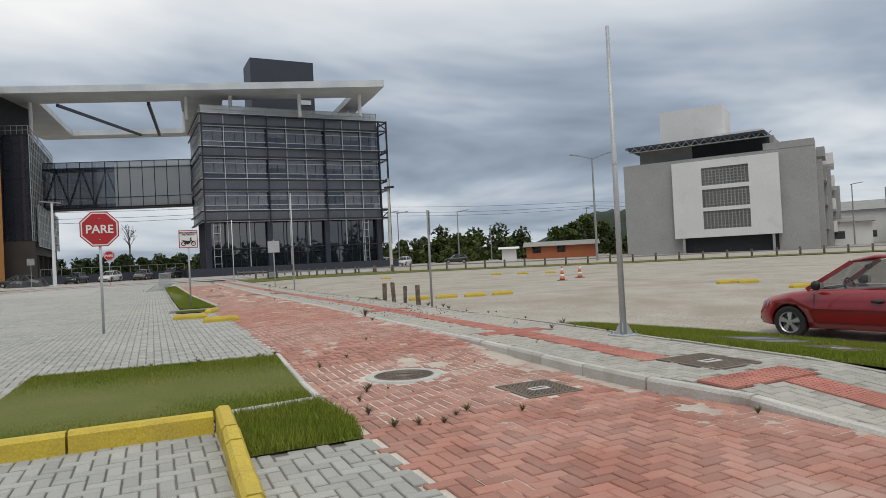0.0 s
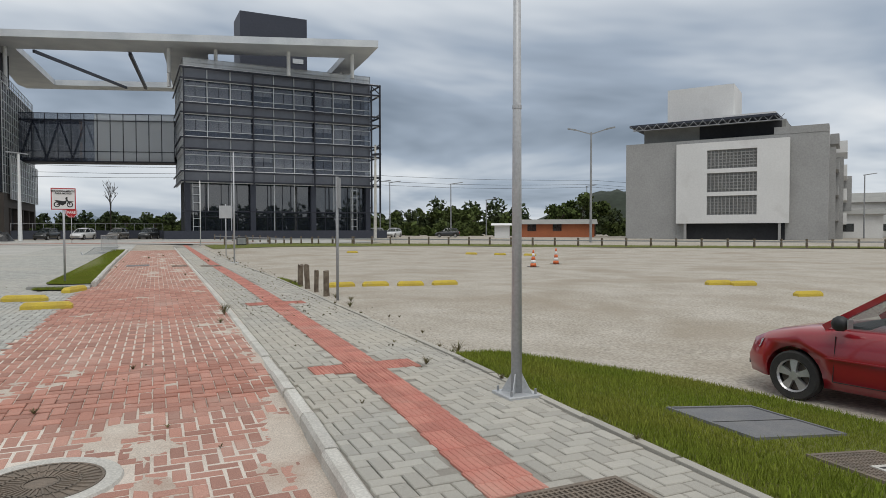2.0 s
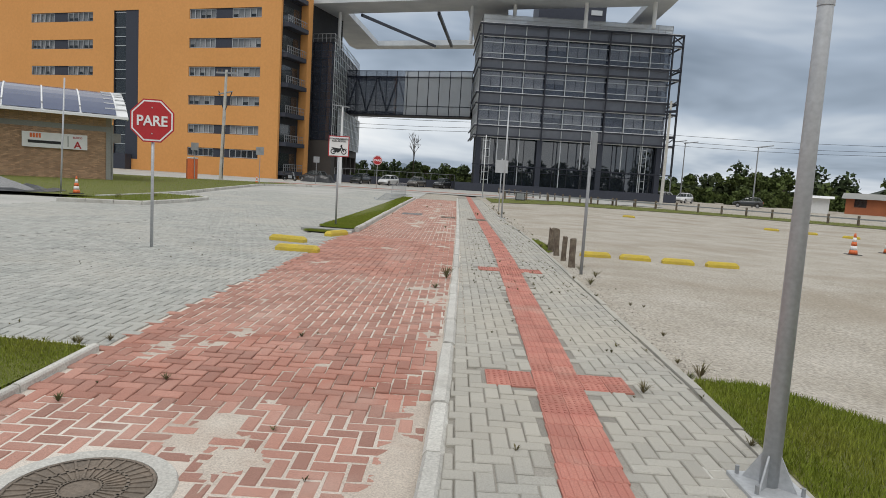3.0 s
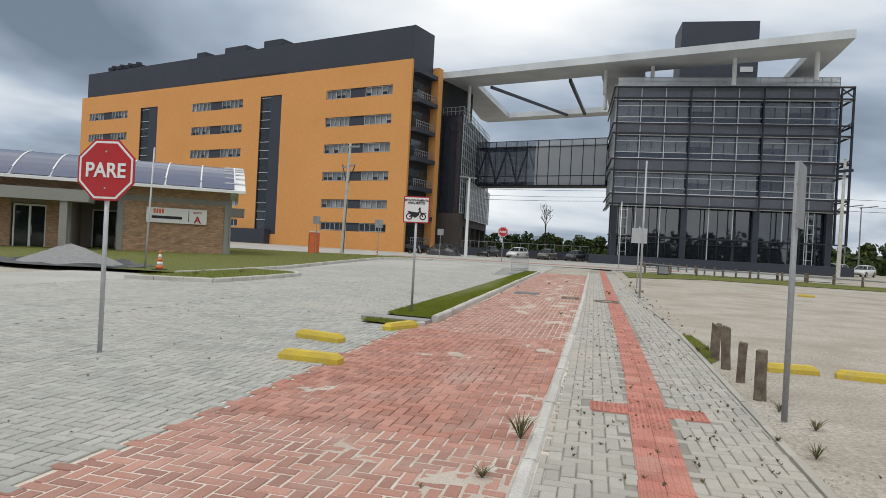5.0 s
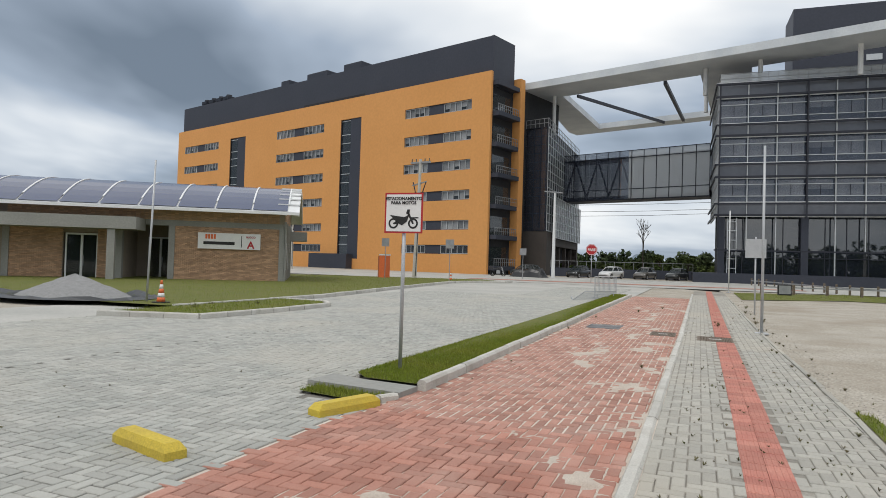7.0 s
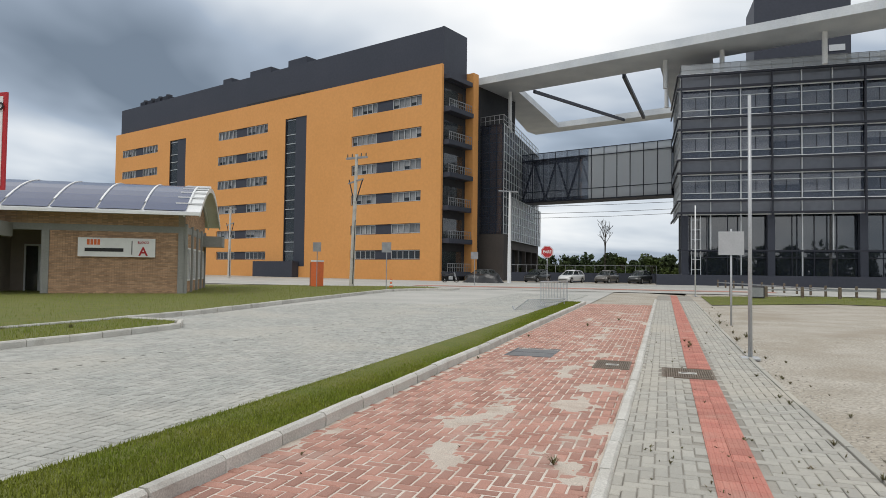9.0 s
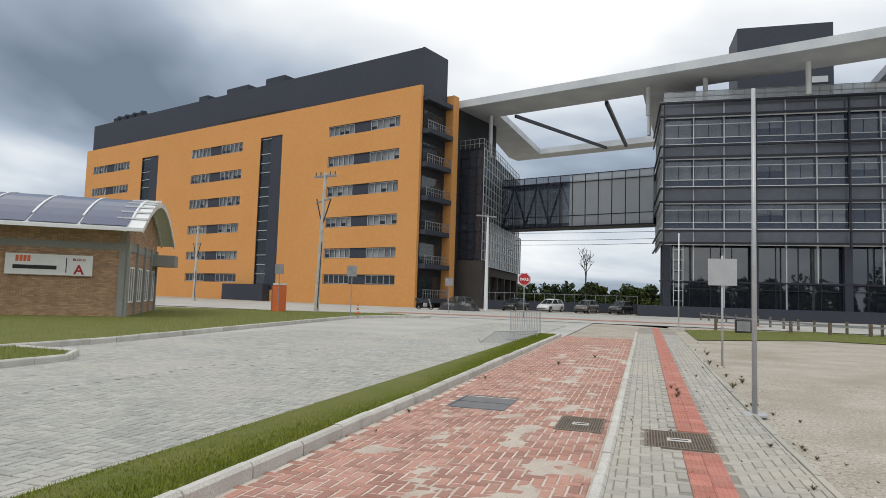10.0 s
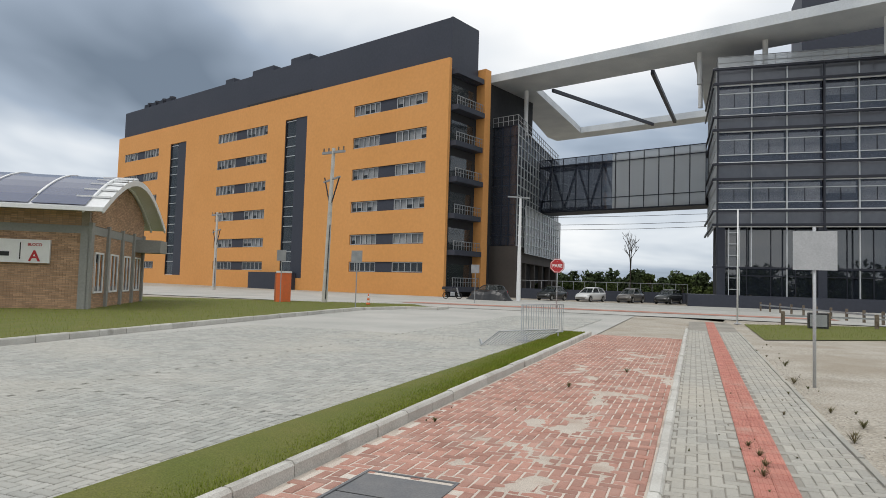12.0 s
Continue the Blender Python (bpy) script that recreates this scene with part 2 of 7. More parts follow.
M["brick"] = material("tan_brick", (0.48, 0.31, 0.195), 0.9, second=(0.42, 0.265, 0.165), scale=1.0, fine=40, amount=0.5, piece=0.22, bump=0.3)
M["brick_far"] = material("tan_brick_joined", (0.48, 0.31, 0.195), 0.9, second=(0.42, 0.265, 0.165), scale=1.0, fine=40, amount=0.5, island=0.22, bump=0.3)
M["mortar"] = material("mortar", (0.32, 0.27, 0.22), 0.95, second=(0.27, 0.23, 0.19), scale=2, fine=30, amount=0.4)
M["plaster_grey"] = material("grey_plaster", (0.30, 0.30, 0.28), 0.85, second=(0.26, 0.26, 0.245), scale=0.7, fine=12, amount=0.25)
M["solar"] = material("solar_module", (0.05, 0.065, 0.13), 0.18, second=(0.06, 0.075, 0.14), scale=1.0, fine=10, amount=0.2, spec=0.7)
M["car_red"] = material("red_car_paint", (0.30, 0.012, 0.02), 0.28, second=(0.27, 0.012, 0.02), scale=2, fine=30, amount=0.1, coat=0.8)
M["rubber"] = material("tyre_rubber", (0.022, 0.022, 0.022), 0.9, second=(0.035, 0.033, 0.03), scale=10, fine=60, amount=0.4)
M["plastic"] = material("black_plastic", (0.025, 0.025, 0.027), 0.55, second=(0.03, 0.03, 0.032), amount=0.3)
M["alloy"] = material("alloy_rim", (0.55, 0.55, 0.56), 0.35, 0.7, second=(0.5, 0.5, 0.5), amount=0.2)
M["car_glass"] = glass_material("car_glass", (0.03, 0.04, 0.04), 0.02, 0.55)
M["wood"] = material("weathered_wood_post", (0.20, 0.165, 0.125), 0.95, second=(0.10, 0.075, 0.055), scale=9, fine=70, amount=0.8, bump=0.8, bump_scale=45)
M["iron"] = material("rusty_cast_iron", (0.155, 0.13, 0.105), 0.8, 0.2, second=(0.225, 0.18, 0.14), scale=6, fine=60, amount=0.6, bump=0.4)
M["grate_dirt"] = material("dirt_under_grate", (0.06, 0.05, 0.04), 0.95, second=(0.14, 0.115, 0.09), scale=5, fine=50, amount=0.8)
M["cover_grey"] = material("grey_composite_cover", (0.13, 0.135, 0.145), 0.7, second=(0.17, 0.17, 0.17), scale=4, fine=50, amount=0.4, bump=0.3)
M["cone_orange"] = material("cone_orange", (0.75, 0.16, 0.04), 0.6, second=(0.65, 0.15, 0.05), amount=0.3)
M["leaf"] = material("tree_leaves", (0.06, 0.09, 0.025), 0.9, second=(0.095, 0.12, 0.04), scale=0.12, fine=2, amount=0.7, island=0.4, spec=0.15)
M["leaf_dark"] = material("far_wood_leaves", (0.045, 0.066, 0.032), 0.95, second=(0.07, 0.088, 0.042), scale=0.05, fine=1, amount=0.7, island=0.45, spec=0.1)
M["bark"] = material("bark", (0.12, 0.10, 0.08), 0.95, second=(0.08, 0.065, 0.05), scale=4, fine=30, amount=0.5)
M["hill"] = material("wooded_hill", (0.022, 0.032, 0.022), 1.0, second=(0.036, 0.046, 0.032), scale=0.02, fine=0.3, amount=0.8, bump=0.5, bump_scale=0.2)
# the haze of distance is painted into this blue-grey colour
M["far_hill"] = material("haze_tinted_far_hill", (0.16, 0.20, 0.24), 1.0, second=(0.14, 0.18, 0.22), scale=0.003, fine=0.05, amount=0.2)
M["gravel_pile"] = material("grey_gravel_pile", (0.28, 0.28, 0.28), 0.95, second=(0.22, 0.22, 0.22), scale=8, fine=60, amount=0.9, bump=1.0, bump_scale=40)
M["tarp"] = material("black_plastic_sheet", (0.015, 0.016, 0.018), 0.35, second=(0.02, 0.02, 0.022), amount=0.3)
# near-black tone with the shade of unlit rooms and recesses painted in
M["shade_tone"] = material("near_black_shade", (0.022, 0.024, 0.029), 0.9, second=(0.034, 0.035, 0.038), scale=0.4, fine=3, amount=0.4)
M["brown_terra"] = material("terracotta_paint", (0.42, 0.14, 0.06), 0.85, second=(0.36, 0.12, 0.055), scale=0.6, fine=8, amount=0.3)


# ---- mesh helpers ----
class Mesh:
    """Collects faces and turns them into one mesh."""

    def __init__(self):
        self.v, self.f = [], []

    def add(self, verts, faces, m=None):
        k = len(self.v)
        self.v += [tuple(m @ Vector(p)) for p in verts] if m else [tuple(p) for p in verts]
        self.f += [tuple(i + k for i in f) for f in faces]
        return self

    def box(self, x0, y0, z0, x1, y1, z1, c=0.0, m=None):
        """A box; c chamfers its upper edges."""
        if c:
            v = [(x0, y0, z0), (x1, y0, z0), (x1, y1, z0), (x0, y1, z0), (x0, y0, z1 - c), (x1, y0, z1 - c), (x1, y1, z1 - c), (x0, y1, z1 - c),
                 (x0 + c, y0 + c, z1), (x1 - c, y0 + c, z1), (x1 - c, y1 - c, z1), (x0 + c, y1 - c, z1)]
            f = [(3, 2, 1, 0), (8, 9, 10, 11)] + [(i, (i + 1) % 4, (i + 1) % 4 + 4, i + 4) for i in range(4)] + [(i + 4, (i + 1) % 4 + 4, (i + 1) % 4 + 8, i + 8) for i in range(4)]
        else:
            v = [(x0, y0, z0), (x1, y0, z0), (x1, y1, z0), (x0, y1, z0), (x0, y0, z1), (x1, y0, z1), (x1, y1, z1), (x0, y1, z1)]
            f = [(3, 2, 1, 0), (4, 5, 6, 7)] + [(i, (i + 1) % 4, (i + 1) % 4 + 4, i + 4) for i in range(4)]
        return self.add(v, f, m)

    def prism(self, pts, z0, z1, m=None):
        k = len(pts)
        v = [(x, y, z0) for x, y in pts] + [(x, y, z1) for x, y in pts]
        return self.add(v, [tuple(reversed(range(k))), tuple(range(k, 2 * k))] + [(i, (i + 1) % k, (i + 1) % k + k, i + k) for i in range(k)], m)

    def tube(self, rings, n=12, caps=True):
        """rings: (centre, radius) along a line or bend."""
        k0 = len(self.v)
        for i, (c, r) in enumerate(rings):
            a = Vector(rings[max(i - 1, 0)][0]); b = Vector(rings[min(i + 1, len(rings) - 1)][0])
            q = (b - a).to_track_quat("Z", "Y") if (b - a).length > 1e-6 else Euler((0, 0, 0)).to_quaternion()
            for j in range(n):
                t = 2 * math.pi * j / n
                self.v.append(tuple(Vector(c) + q @ Vector((r * math.cos(t), r * math.sin(t), 0))))
        for i in range(len(rings) - 1):
            for j in range(n):
                p = k0 + i * n
                self.f.append((p + j, p + (j + 1) % n, p + n + (j + 1) % n, p + n + j))
        if caps:
            self.f.append(tuple(k0 + j for j in reversed(range(n))))
            self.f.append(tuple(k0 + (len(rings) - 1) * n + j for j in range(n)))
        return self

    def bar(self, a, b, w, d=None):
        """A square bar from a to b."""
        a, b = Vector(a), Vector(b)
        q = (b - a).to_track_quat("Z", "Y").to_matrix().to_4x4()
        d = d or w
        return self.box(-w / 2, -d / 2, 0, w / 2, d / 2, (b - a).length, m=Matrix.Translation(a) @ q)

    def data(self, name, mat, smooth=False):
        me = bpy.data.meshes.new(name)
        me.from_pydata(self.v, [], self.f)
        if mat:
            me.materials.append(mat)
        if smooth:
            me.polygons.foreach_set("use_smooth", [True] * len(me.polygons))
        me.update()
        return me


def part(name, mesh, mat, parent=None, label="", smooth=False, m=None):
    """Links a mesh as one object under a thing or a part."""
    ob = new(name, mesh.data(name, mat, smooth) if isinstance(mesh, Mesh) else mesh)
    ob.parent = parent
    if m:
        ob.matrix_basis = m
    return tagged(ob, label)


def thing(name, label, category, m=None, group="", kind=""):
    ob = new(name)
    ob.matrix_basis = m or Matrix()
    return tagged(ob, label, category, group, kind)


def rise(y):
    """The ground climbs very slightly away from the start, and dips before it."""
    a = 0.0065 * max(0.0, min(y, 140.0) - 32.0)
    t = max(0.0, min(1.0, (y - 6.3) / 3.4))
    return a - 0.12 * (1 - t * t * (3 - 2 * t))


def flat(y):
    return 0.0065 * max(0.0, min(y, 140.0) - 32.0)


def lot_z(x, y):
    """The lot falls away from the path near the parked car."""
    t = max(0.0, min(1.0, (15.0 - y) / 5.0))
    return flat(y) - 0.03 - 0.26 * max(0.0, min(1.0, (x - 5.75) / 2.6)) * t


def path_z(y):
    """The footpath: level, with a ramp down to the bay at its near end."""
    t = max(0.0, min(1.0, (y - 2.4) / 1.2))
    return flat(y) - 0.112 * (1 - t)


def along(pts, y):
    """x of a line over the ground at y, through points (y, x)."""
    for (y0, x0), (y1, x1) in zip(pts, pts[1:]):
        if y <= y1:
            return x0 + (x1 - x0) * (y - y0) / (y1 - y0)
    return pts[-1][1]


def kerb_x(y):
    """Footpath side of the low kerb beside the red bay."""
    return along(((-9, 3.86), (3.2, 3.86), (4.2, 3.62), (5.2, 3.61), (7.0, 3.68), (9.5, 3.735), (14.0, 3.80), (20.0, 3.85), (30.0, 3.90), (99, 3.92)), y)


def walk_r(y):
    """Outer edge of the footpath."""
    return along(((-9, 5.5), (4.0, 5.55), (6.0, 5.60), (8.5, 5.72), (13.0, 5.80), (17.0, 5.87), (22.0, 5.95), (30.0, 5.85), (36.0, 5.8), (99, 5.8)), y)


def tact_x(y):
    """Middle of the tactile strip."""
    return along(((-9, 4.34), (5.0, 4.36), (7.0, 4.50), (9.5, 4.60), (12.5, 4.66), (15.0, 4.72), (17.0, 4.77), (22.0, 4.80), (99, 4.86)), y)


def strip_x(y):
    """Middle of the kerb between the grass strip and the red bay."""
    return along(((0, 1.03), (21.2, 1.03), (25.0, 0.97), (29.5, 0.88), (36.0, 0.83), (99, 0.74)), y)


def sheet(xs, ys, z, edge=None):
    """A grid over xs and ys at heights z(x, y)."""
    me = Mesh()
    me.v = [(x, y, z(x, y)) for y in ys for x in xs]
    k = len(xs)
    me.f = [(j * k + i, j * k + i + 1, (j + 1) * k + i + 1, (j + 1) * k + i) for j in range(len(ys) - 1) for i in range(k - 1)]
    return me


def span(a, b, step):
    k = max(1, round((b - a) / step))
    return [a + (b - a) * i / k for i in range(k + 1)]


def inside(px, py, poly):
    hit = False
    for (x0, y0), (x1, y1) in zip(poly, poly[1:] + poly[:1]):
        if (y0 > py) != (y1 > py) and px < (x1 - x0) * (py - y0) / (y1 - y0) + x0:
            hit = not hit
    return hit


# ---- ground, roads and paving ----
def build_ground():
    xs = [-900, -400, -200, -120, -70, -40, -25, -14, -8, -3, 0.9, 3.2, 5.6, 5.7, 6.5, 7.4, 8.3, 12, 20, 35, 60, 100, 200, 400, 900]
    ys = [-900, -300, -100, -40, -15, -5, 0, 3, 5, 6.3, 7, 8, 9, 10, 11, 12, 13, 14, 15, 20, 32, 45, 60, 80, 100, 140, 200, 400, 900]
    z = lambda x, y: (rise(y) if x < 5 else flat(y) - 0.1 if x < 5.65 else lot_z(x, y) + 0.03) - 0.05
    tagged(part("ground", sheet(xs, ys, z), M["gravel"]), "pale sandy gravel ground of the parking lot", "ground", kind="structure")


build_ground()


def herringbone(x0, x1, y0, y1, w=0.11, keep=None):
    """Boxes (x0, y0, x1, y1) of a herringbone bond."""
    out = []
    for i in range(int((x1 - x0) / w) + 1):
        for j in range(int((y1 - y0) / w) + 1):
            k = (i - j) % 4
            a, b = x0 + i * w, y0 + j * w
            if k == 0:
                r = (a, b, a + 2 * w, b + w)
            elif k == 2 and j > 0:
                r = (a, b - w, a + w, b + w)
            else:
                continue
            r = (r[0], r[1], min(r[2], x1), min(r[3], y1))
            if r[2] - r[0] > 0.03 and r[3] - r[1] > 0.03 and (keep is None or keep((r[0] + r[2]) / 2, (r[1] + r[3]) / 2)):
                out.append(r)
    return out


def stretcher(x0, x1, y0, y1, w=0.11, keep=None):
    out = []
    for j in range(int((y1 - y0) / w)):
        x = x0 - (w if j % 2 else 0)
        while x < x1 - 0.03:
            a, b = max(x, x0), min(x + 2 * w, x1)
            r = (a, y0 + j * w, b, y0 + (j + 1) * w)
            x += 2 * w
            if b - a > 0.03 and (keep is None or keep((a + b) / 2, r[1] + w / 2)):
                out.append(r)
    return out


def pave(parent, rects, z, mat_joined, mat_piece, near, name="paver", gap=0.005, thick=0.03, uneven=0.003, left=None, right=None):
    """Lays pavers: those in the stretch near (x0, y0, x1, y1), up to 300, are pieces; the others one joined mesh."""
    rnd = random.Random(len(rects))
    rest, shapes, made = Mesh(), {}, 0
    for r in rects:
        if left:
            r = (max(r[0], left(r[1])), r[1], r[2], r[3])
        if right:
            r = (r[0], r[1], min(r[2], right(r[1])), r[3])
        if r[2] - r[0] < 0.025:
            continue
        cx, cy = (r[0] + r[2]) / 2, (r[1] + r[3]) / 2
        dz = rnd.uniform(-uneven, uneven)
        hx, hy = (r[2] - r[0]) / 2 - gap, (r[3] - r[1]) / 2 - gap
        if near and made < 300 and near[0] < cx < near[2] and near[1] < cy < near[3]:
            key = (round(hx, 3), round(hy, 3))
            if key not in shapes:
                shapes[key] = Mesh().box(-hx, -hy, -thick, hx, hy, 0, 0.006).data(name, mat_piece)
            ob = new(name, shapes[key])
            ob.parent = parent
            ob.matrix_basis = pose(cx, cy, z(cy) + dz, rnd.uniform(-0.5, 0.5), rnd.uniform(-0.5, 0.5), rnd.uniform(-0.6, 0.6))
            made += 1
        else:
            k = len(rest.v)
            t = [rnd.uniform(-0.001, 0.001) for _ in range(4)]
            c = 0.006
            za, zb = z(r[1]) + dz, z(r[3]) + dz
            x0, y0, x1, y1 = cx - hx, cy - hy, cx + hx, cy + hy
            rest.v += [(x0, y0, za - thick), (x1, y0, za - thick), (x1, y1, zb - thick), (x0, y1, zb - thick),
                       (x0, y0, za - c), (x1, y0, za - c), (x1, y1, zb - c), (x0, y1, zb - c),
                       (x0 + c, y0 + c, za + t[0]), (x1 - c, y0 + c, za + t[1]), (x1 - c, y1 - c, zb + t[2]), (x0 + c, y1 - c, zb + t[3])]
            rest.f += [(k + 8, k + 9, k + 10, k + 11)]
            rest.f += [(k + i, k + (i + 1) % 4, k + (i + 1) % 4 + 4, k + i + 4) for i in range(4)]
            rest.f += [(k + i + 4, k + (i + 1) % 4 + 4, k + (i + 1) % 4 + 8, k + i + 8) for i in range(4)]
    tagged(part(name + "s", rest, mat_joined, parent), kind="stuff")


WALK_R = 6.0                      # widest reach of the footpath
CROSSES = (8.32, 14.9)              # where the tactile strip has a cross arm
HOLES = []                       # covers and grates that interrupt the paving: x0, y0, x1, y1


def clear_of(x, y):
    return math.hypot(x - 1.866, y - 6.535) > 0.5 and all(not (a - 0.03 < x < c + 0.03 and b - 0.03 < y < d + 0.03) for a, b, c, d in HOLES)


def slab(name, label, x0, x1, y0, y1, z, mat, down=0.012):
    """A paved surface: its bed of jointing sand, as a sheet with the given heights."""
    ob = part(name, sheet(span(x0, x1, 1.5), span(y0, y1, 0.8), lambda x, y: z(y) - down), mat)
    return tagged(ob, label, "pavement", kind="structure")


HOLES += [(1.40, 31.15, 2.28, 32.4), (3.12, 30.15, 3.72, 31.15), (4.22, 29.65, 5.0, 30.65), (4.32, 4.08, 5.0, 4.94), (6.46, 5.2, 7.46, 6.1), (6.5, 4.2, 7.2, 4.84), (2.42, 4.58, 3.04, 5.28)]
ISLAND = [(-2.6, 5.28), (-0.45, 5.24), (-0.28, 5.72), (0.6, 5.86), (0.72, 8.62), (-2.28, 8.92)]
ISLAND2 = [(-0.27, 4.16), (0.62, 4.16), (0.70, 4.7), (0.64, 5.68), (-0.24, 5.54)]


def bay_left(y):
    """Side of the red bay towards the road."""
    return along(((-9, 0.66), (5.0, 0.68), (9.3, 0.80), (13.5, 0.86), (18.8, 0.82), (21.0, 0.9), (21.2, 1.09), (25.0, 1.02), (99, 0.9)), y)


def build_paving():
    bay = slab("pavement_bay", "red herringbone block paving with pale sandy patches", 0.6, 3.87, -8, 50, rise, M["sand_bed"], 0.017)
    fresh = lambda y: y < 4.5 or 7.7 < y < 9.5 or 13.4 < y < 19.8
    laid = herringbone(0.62, 3.82, -2.0, 50, keep=lambda x, y: clear_of(x, y) and bay_left(y) < x < kerb_x(y) - 0.08)
    rag = lambda r: fresh(r[1] + 0.35 * noise.noise((r[0] * 1.3, r[1] * 0.6, 3.0)))
    edge = lambda y: kerb_x(y) - 0.126
    pave(bay, [r for r in laid if rag(r)], rise, M["red_paver"], M["red_paver_piece"], (1.0, 8.0, 3.7, 10.4), right=edge)
    pave(bay, [r for r in laid if not rag(r)], rise, M["worn_paver"], M["worn_paver_piece"], None, name="worn_paver", gap=0.009, right=edge)
    for y0, y1 in ((4.5, 7.7), (9.5, 13.4), (19.8, 50)):      # sand fills the worn joints to the top
        part("joint_bed", sheet(span(0.92 if y0 < 15 else 1.0, 3.62, 1.4), span(y0, y1, 0.8), lambda x, y: rise(y) - 0.0065), M["sand_bed"], bay)
    walk_s = slab("pavement_walk", "grey block paved footpath with worn joints and weeds", 3.925, 5.5, -4, 62, path_z, M["grey_bed"])
    near = Mesh()
    ys = span(-4, 62, 0.5)
    near.v = [p for y in ys for p in ((kerb_x(y) - 0.01, y, path_z(y) - 0.022), (3.93, y, path_z(y) - 0.022))]
    near.f = [(2 * i, 2 * i + 1, 2 * i + 3, 2 * i + 2) for i in range(len(ys) - 1)]
    part("joint_bed", near, M["grey_bed"], walk_s)
    rim = Mesh()
    rim.v = [p for y in ys for p in ((5.495, y, path_z(y) - 0.016), (walk_r(y) - 0.03, y, path_z(y) - 0.016))]
    rim.f = list(near.f)
    part("joint_bed", rim, M["grey_bed"], walk_s)
    crosses = lambda x, y: any(abs(x - tact_x(c)) < 0.6 and c - 0.02 < y < c + 0.42 for c in CROSSES)
    field = lambda x, y: 3.4 < y < 3.86 and x < 4.98 or y < 3.41 and abs(x - 4.62) < 0.22
    pave(walk_s, herringbone(3.3, WALK_R - 0.08, -2.0, 55, keep=lambda x, y: x > kerb_x(y) - 0.05 and clear_of(x, y) and not (abs(x - tact_x(y)) < 0.215 and y > 4.9) and not crosses(x, y) and not field(x, y)),
         path_z, M["path_paver"], M["path_paver_piece"], (3.6, 5.2, 4.55, 11.0), left=lambda y: kerb_x(y) + 0.006, right=lambda y: walk_r(y) - 0.08)
    road = slab("road_paving", "pale grey herringbone block paved road", -14.0, 0.95, -20, 65.9, rise, M["asphalt"], 0.022)
    for x0, x1, y0, y1 in ((-4.6, 0.6, 1.2, 34), (-10.2, -4.61, 12, 46)):
        part("joint_bed", sheet(span(x0, x1, 1.5), span(y0, y1, 0.8), lambda x, y: rise(y) - 0.013), M["road_bed"], road)
    keep = lambda x, y: clear_of(x, y) and not inside(x, y, ISLAND) and not inside(x, y, ISLAND2) and x < (bay_left(y) if y < 20.0 else -0.1)
    pave(road, herringbone(-4.6, 0.95, 1.2, 34, keep=keep), rise, M["grey_paver"], M["grey_paver_piece"], (-1.0, 9.5, 0.6, 13.8), gap=0.007)
    far = [r for r in herringbone(-10.2, -4.6, 12, 46, w=0.12)] + [r for r in herringbone(-4.6, -0.12, 34, 60, w=0.12)]
    pave(road, far, rise, M["grey_paver"], None, None)
    cross = slab("road_cross", "pale grey paved cross road", -60, 24, 66, 90, lambda y: rise(y), M["asphalt"], 0.006)
    # red crossing band beyond the bay
    tagged(part("pavement_crossing", sheet(span(-16, 12, 2), [70.5, 71.5, 72.6], lambda x, y: rise(y) + 0.012), M["red_paver"]), "red paved crossing band across the road", "pavement", kind="structure")
    # tactile strip
    ribs, dots = Mesh(), Mesh()
    for me in (ribs, dots):
        me.box(-0.093, -0.098, -0.025, 0.093, 0.098, 0.0, 0.003)
    for i in range(4):
        x = -0.069 + 0.046 * i
        ribs.box(x - 0.013, -0.094, 0, x + 0.013, 0.094, 0.005, 0.004)
    for i in range(4):
        for j in range(4):
            x, y = -0.069 + 0.046 * i, -0.072 + 0.048 * j
            dots.prism([(x + 0.013 * math.cos(a), y + 0.013 * math.sin(a)) for a in (0, 1.05, 2.09, 3.14, 4.19, 5.24)], 0, 0.005)
    rib_data, dot_data = ribs.data("tactile_tile", M["tactile"]), dots.data("tactile_tile", M["tactile"])
    rest, made, rnd = Mesh(), 0, random.Random(4)
    j, y = 0, 5.06
    while y < 62:
        mid = tact_x(y)
        spots = [(mid - 0.0945, y), (mid + 0.0945, y)]
        dotted = False
        for c in CROSSES:
            if abs(y - c - 0.1) < 0.1:
                spots += [(mid + s * (0.0945 + 0.19 * k), c + 0.1 + 0.2 * r) for s in (-1, 1) for k in (1, 2) for r in (0, 1)]
            if -0.5 < y - c < 0.65:
                dotted = True
        for x, yy in spots:
            if not clear_of(x, yy):
                continue
            m = pose(x, yy, path_z(yy) + 0.004 + rnd.uniform(-0.002, 0.002), 0, 0, rnd.uniform(-0.7, 0.7))
            if made < 300:
                ob = new("tactile_tile", dot_data if dotted or abs(x - mid) > 0.12 else rib_data)
                ob.parent, ob.matrix_basis = walk_s, m
                made += 1
            else:
                rest.add(ribs.v, ribs.f, m)
        y += 0.2
        j += 1
    for k in range(12):                      # dotted field across the path where the strip turns
        x = 3.9 + 0.19 * (k % 6)
        ob = new("tactile_tile", dot_data)
        ob.parent, ob.matrix_basis = walk_s, pose(x, 3.74 - 0.2 * (k // 6), path_z(3.74 - 0.2 * (k // 6)) + 0.004, 3.0 * (k // 6), 0, 1.5)
    for k in range(24):                      # and its arm away from the field
        y = 3.3 - 0.2 * (k // 2)
        ob = new("tactile_tile", dot_data if k < 6 else rib_data)
        ob.parent, ob.matrix_basis = walk_s, pose(4.525 + 0.19 * (k % 2), y, path_z(y) + 0.004, 5.3 if y > 2.4 else 0, 0, rnd.uniform(-0.7, 0.7))
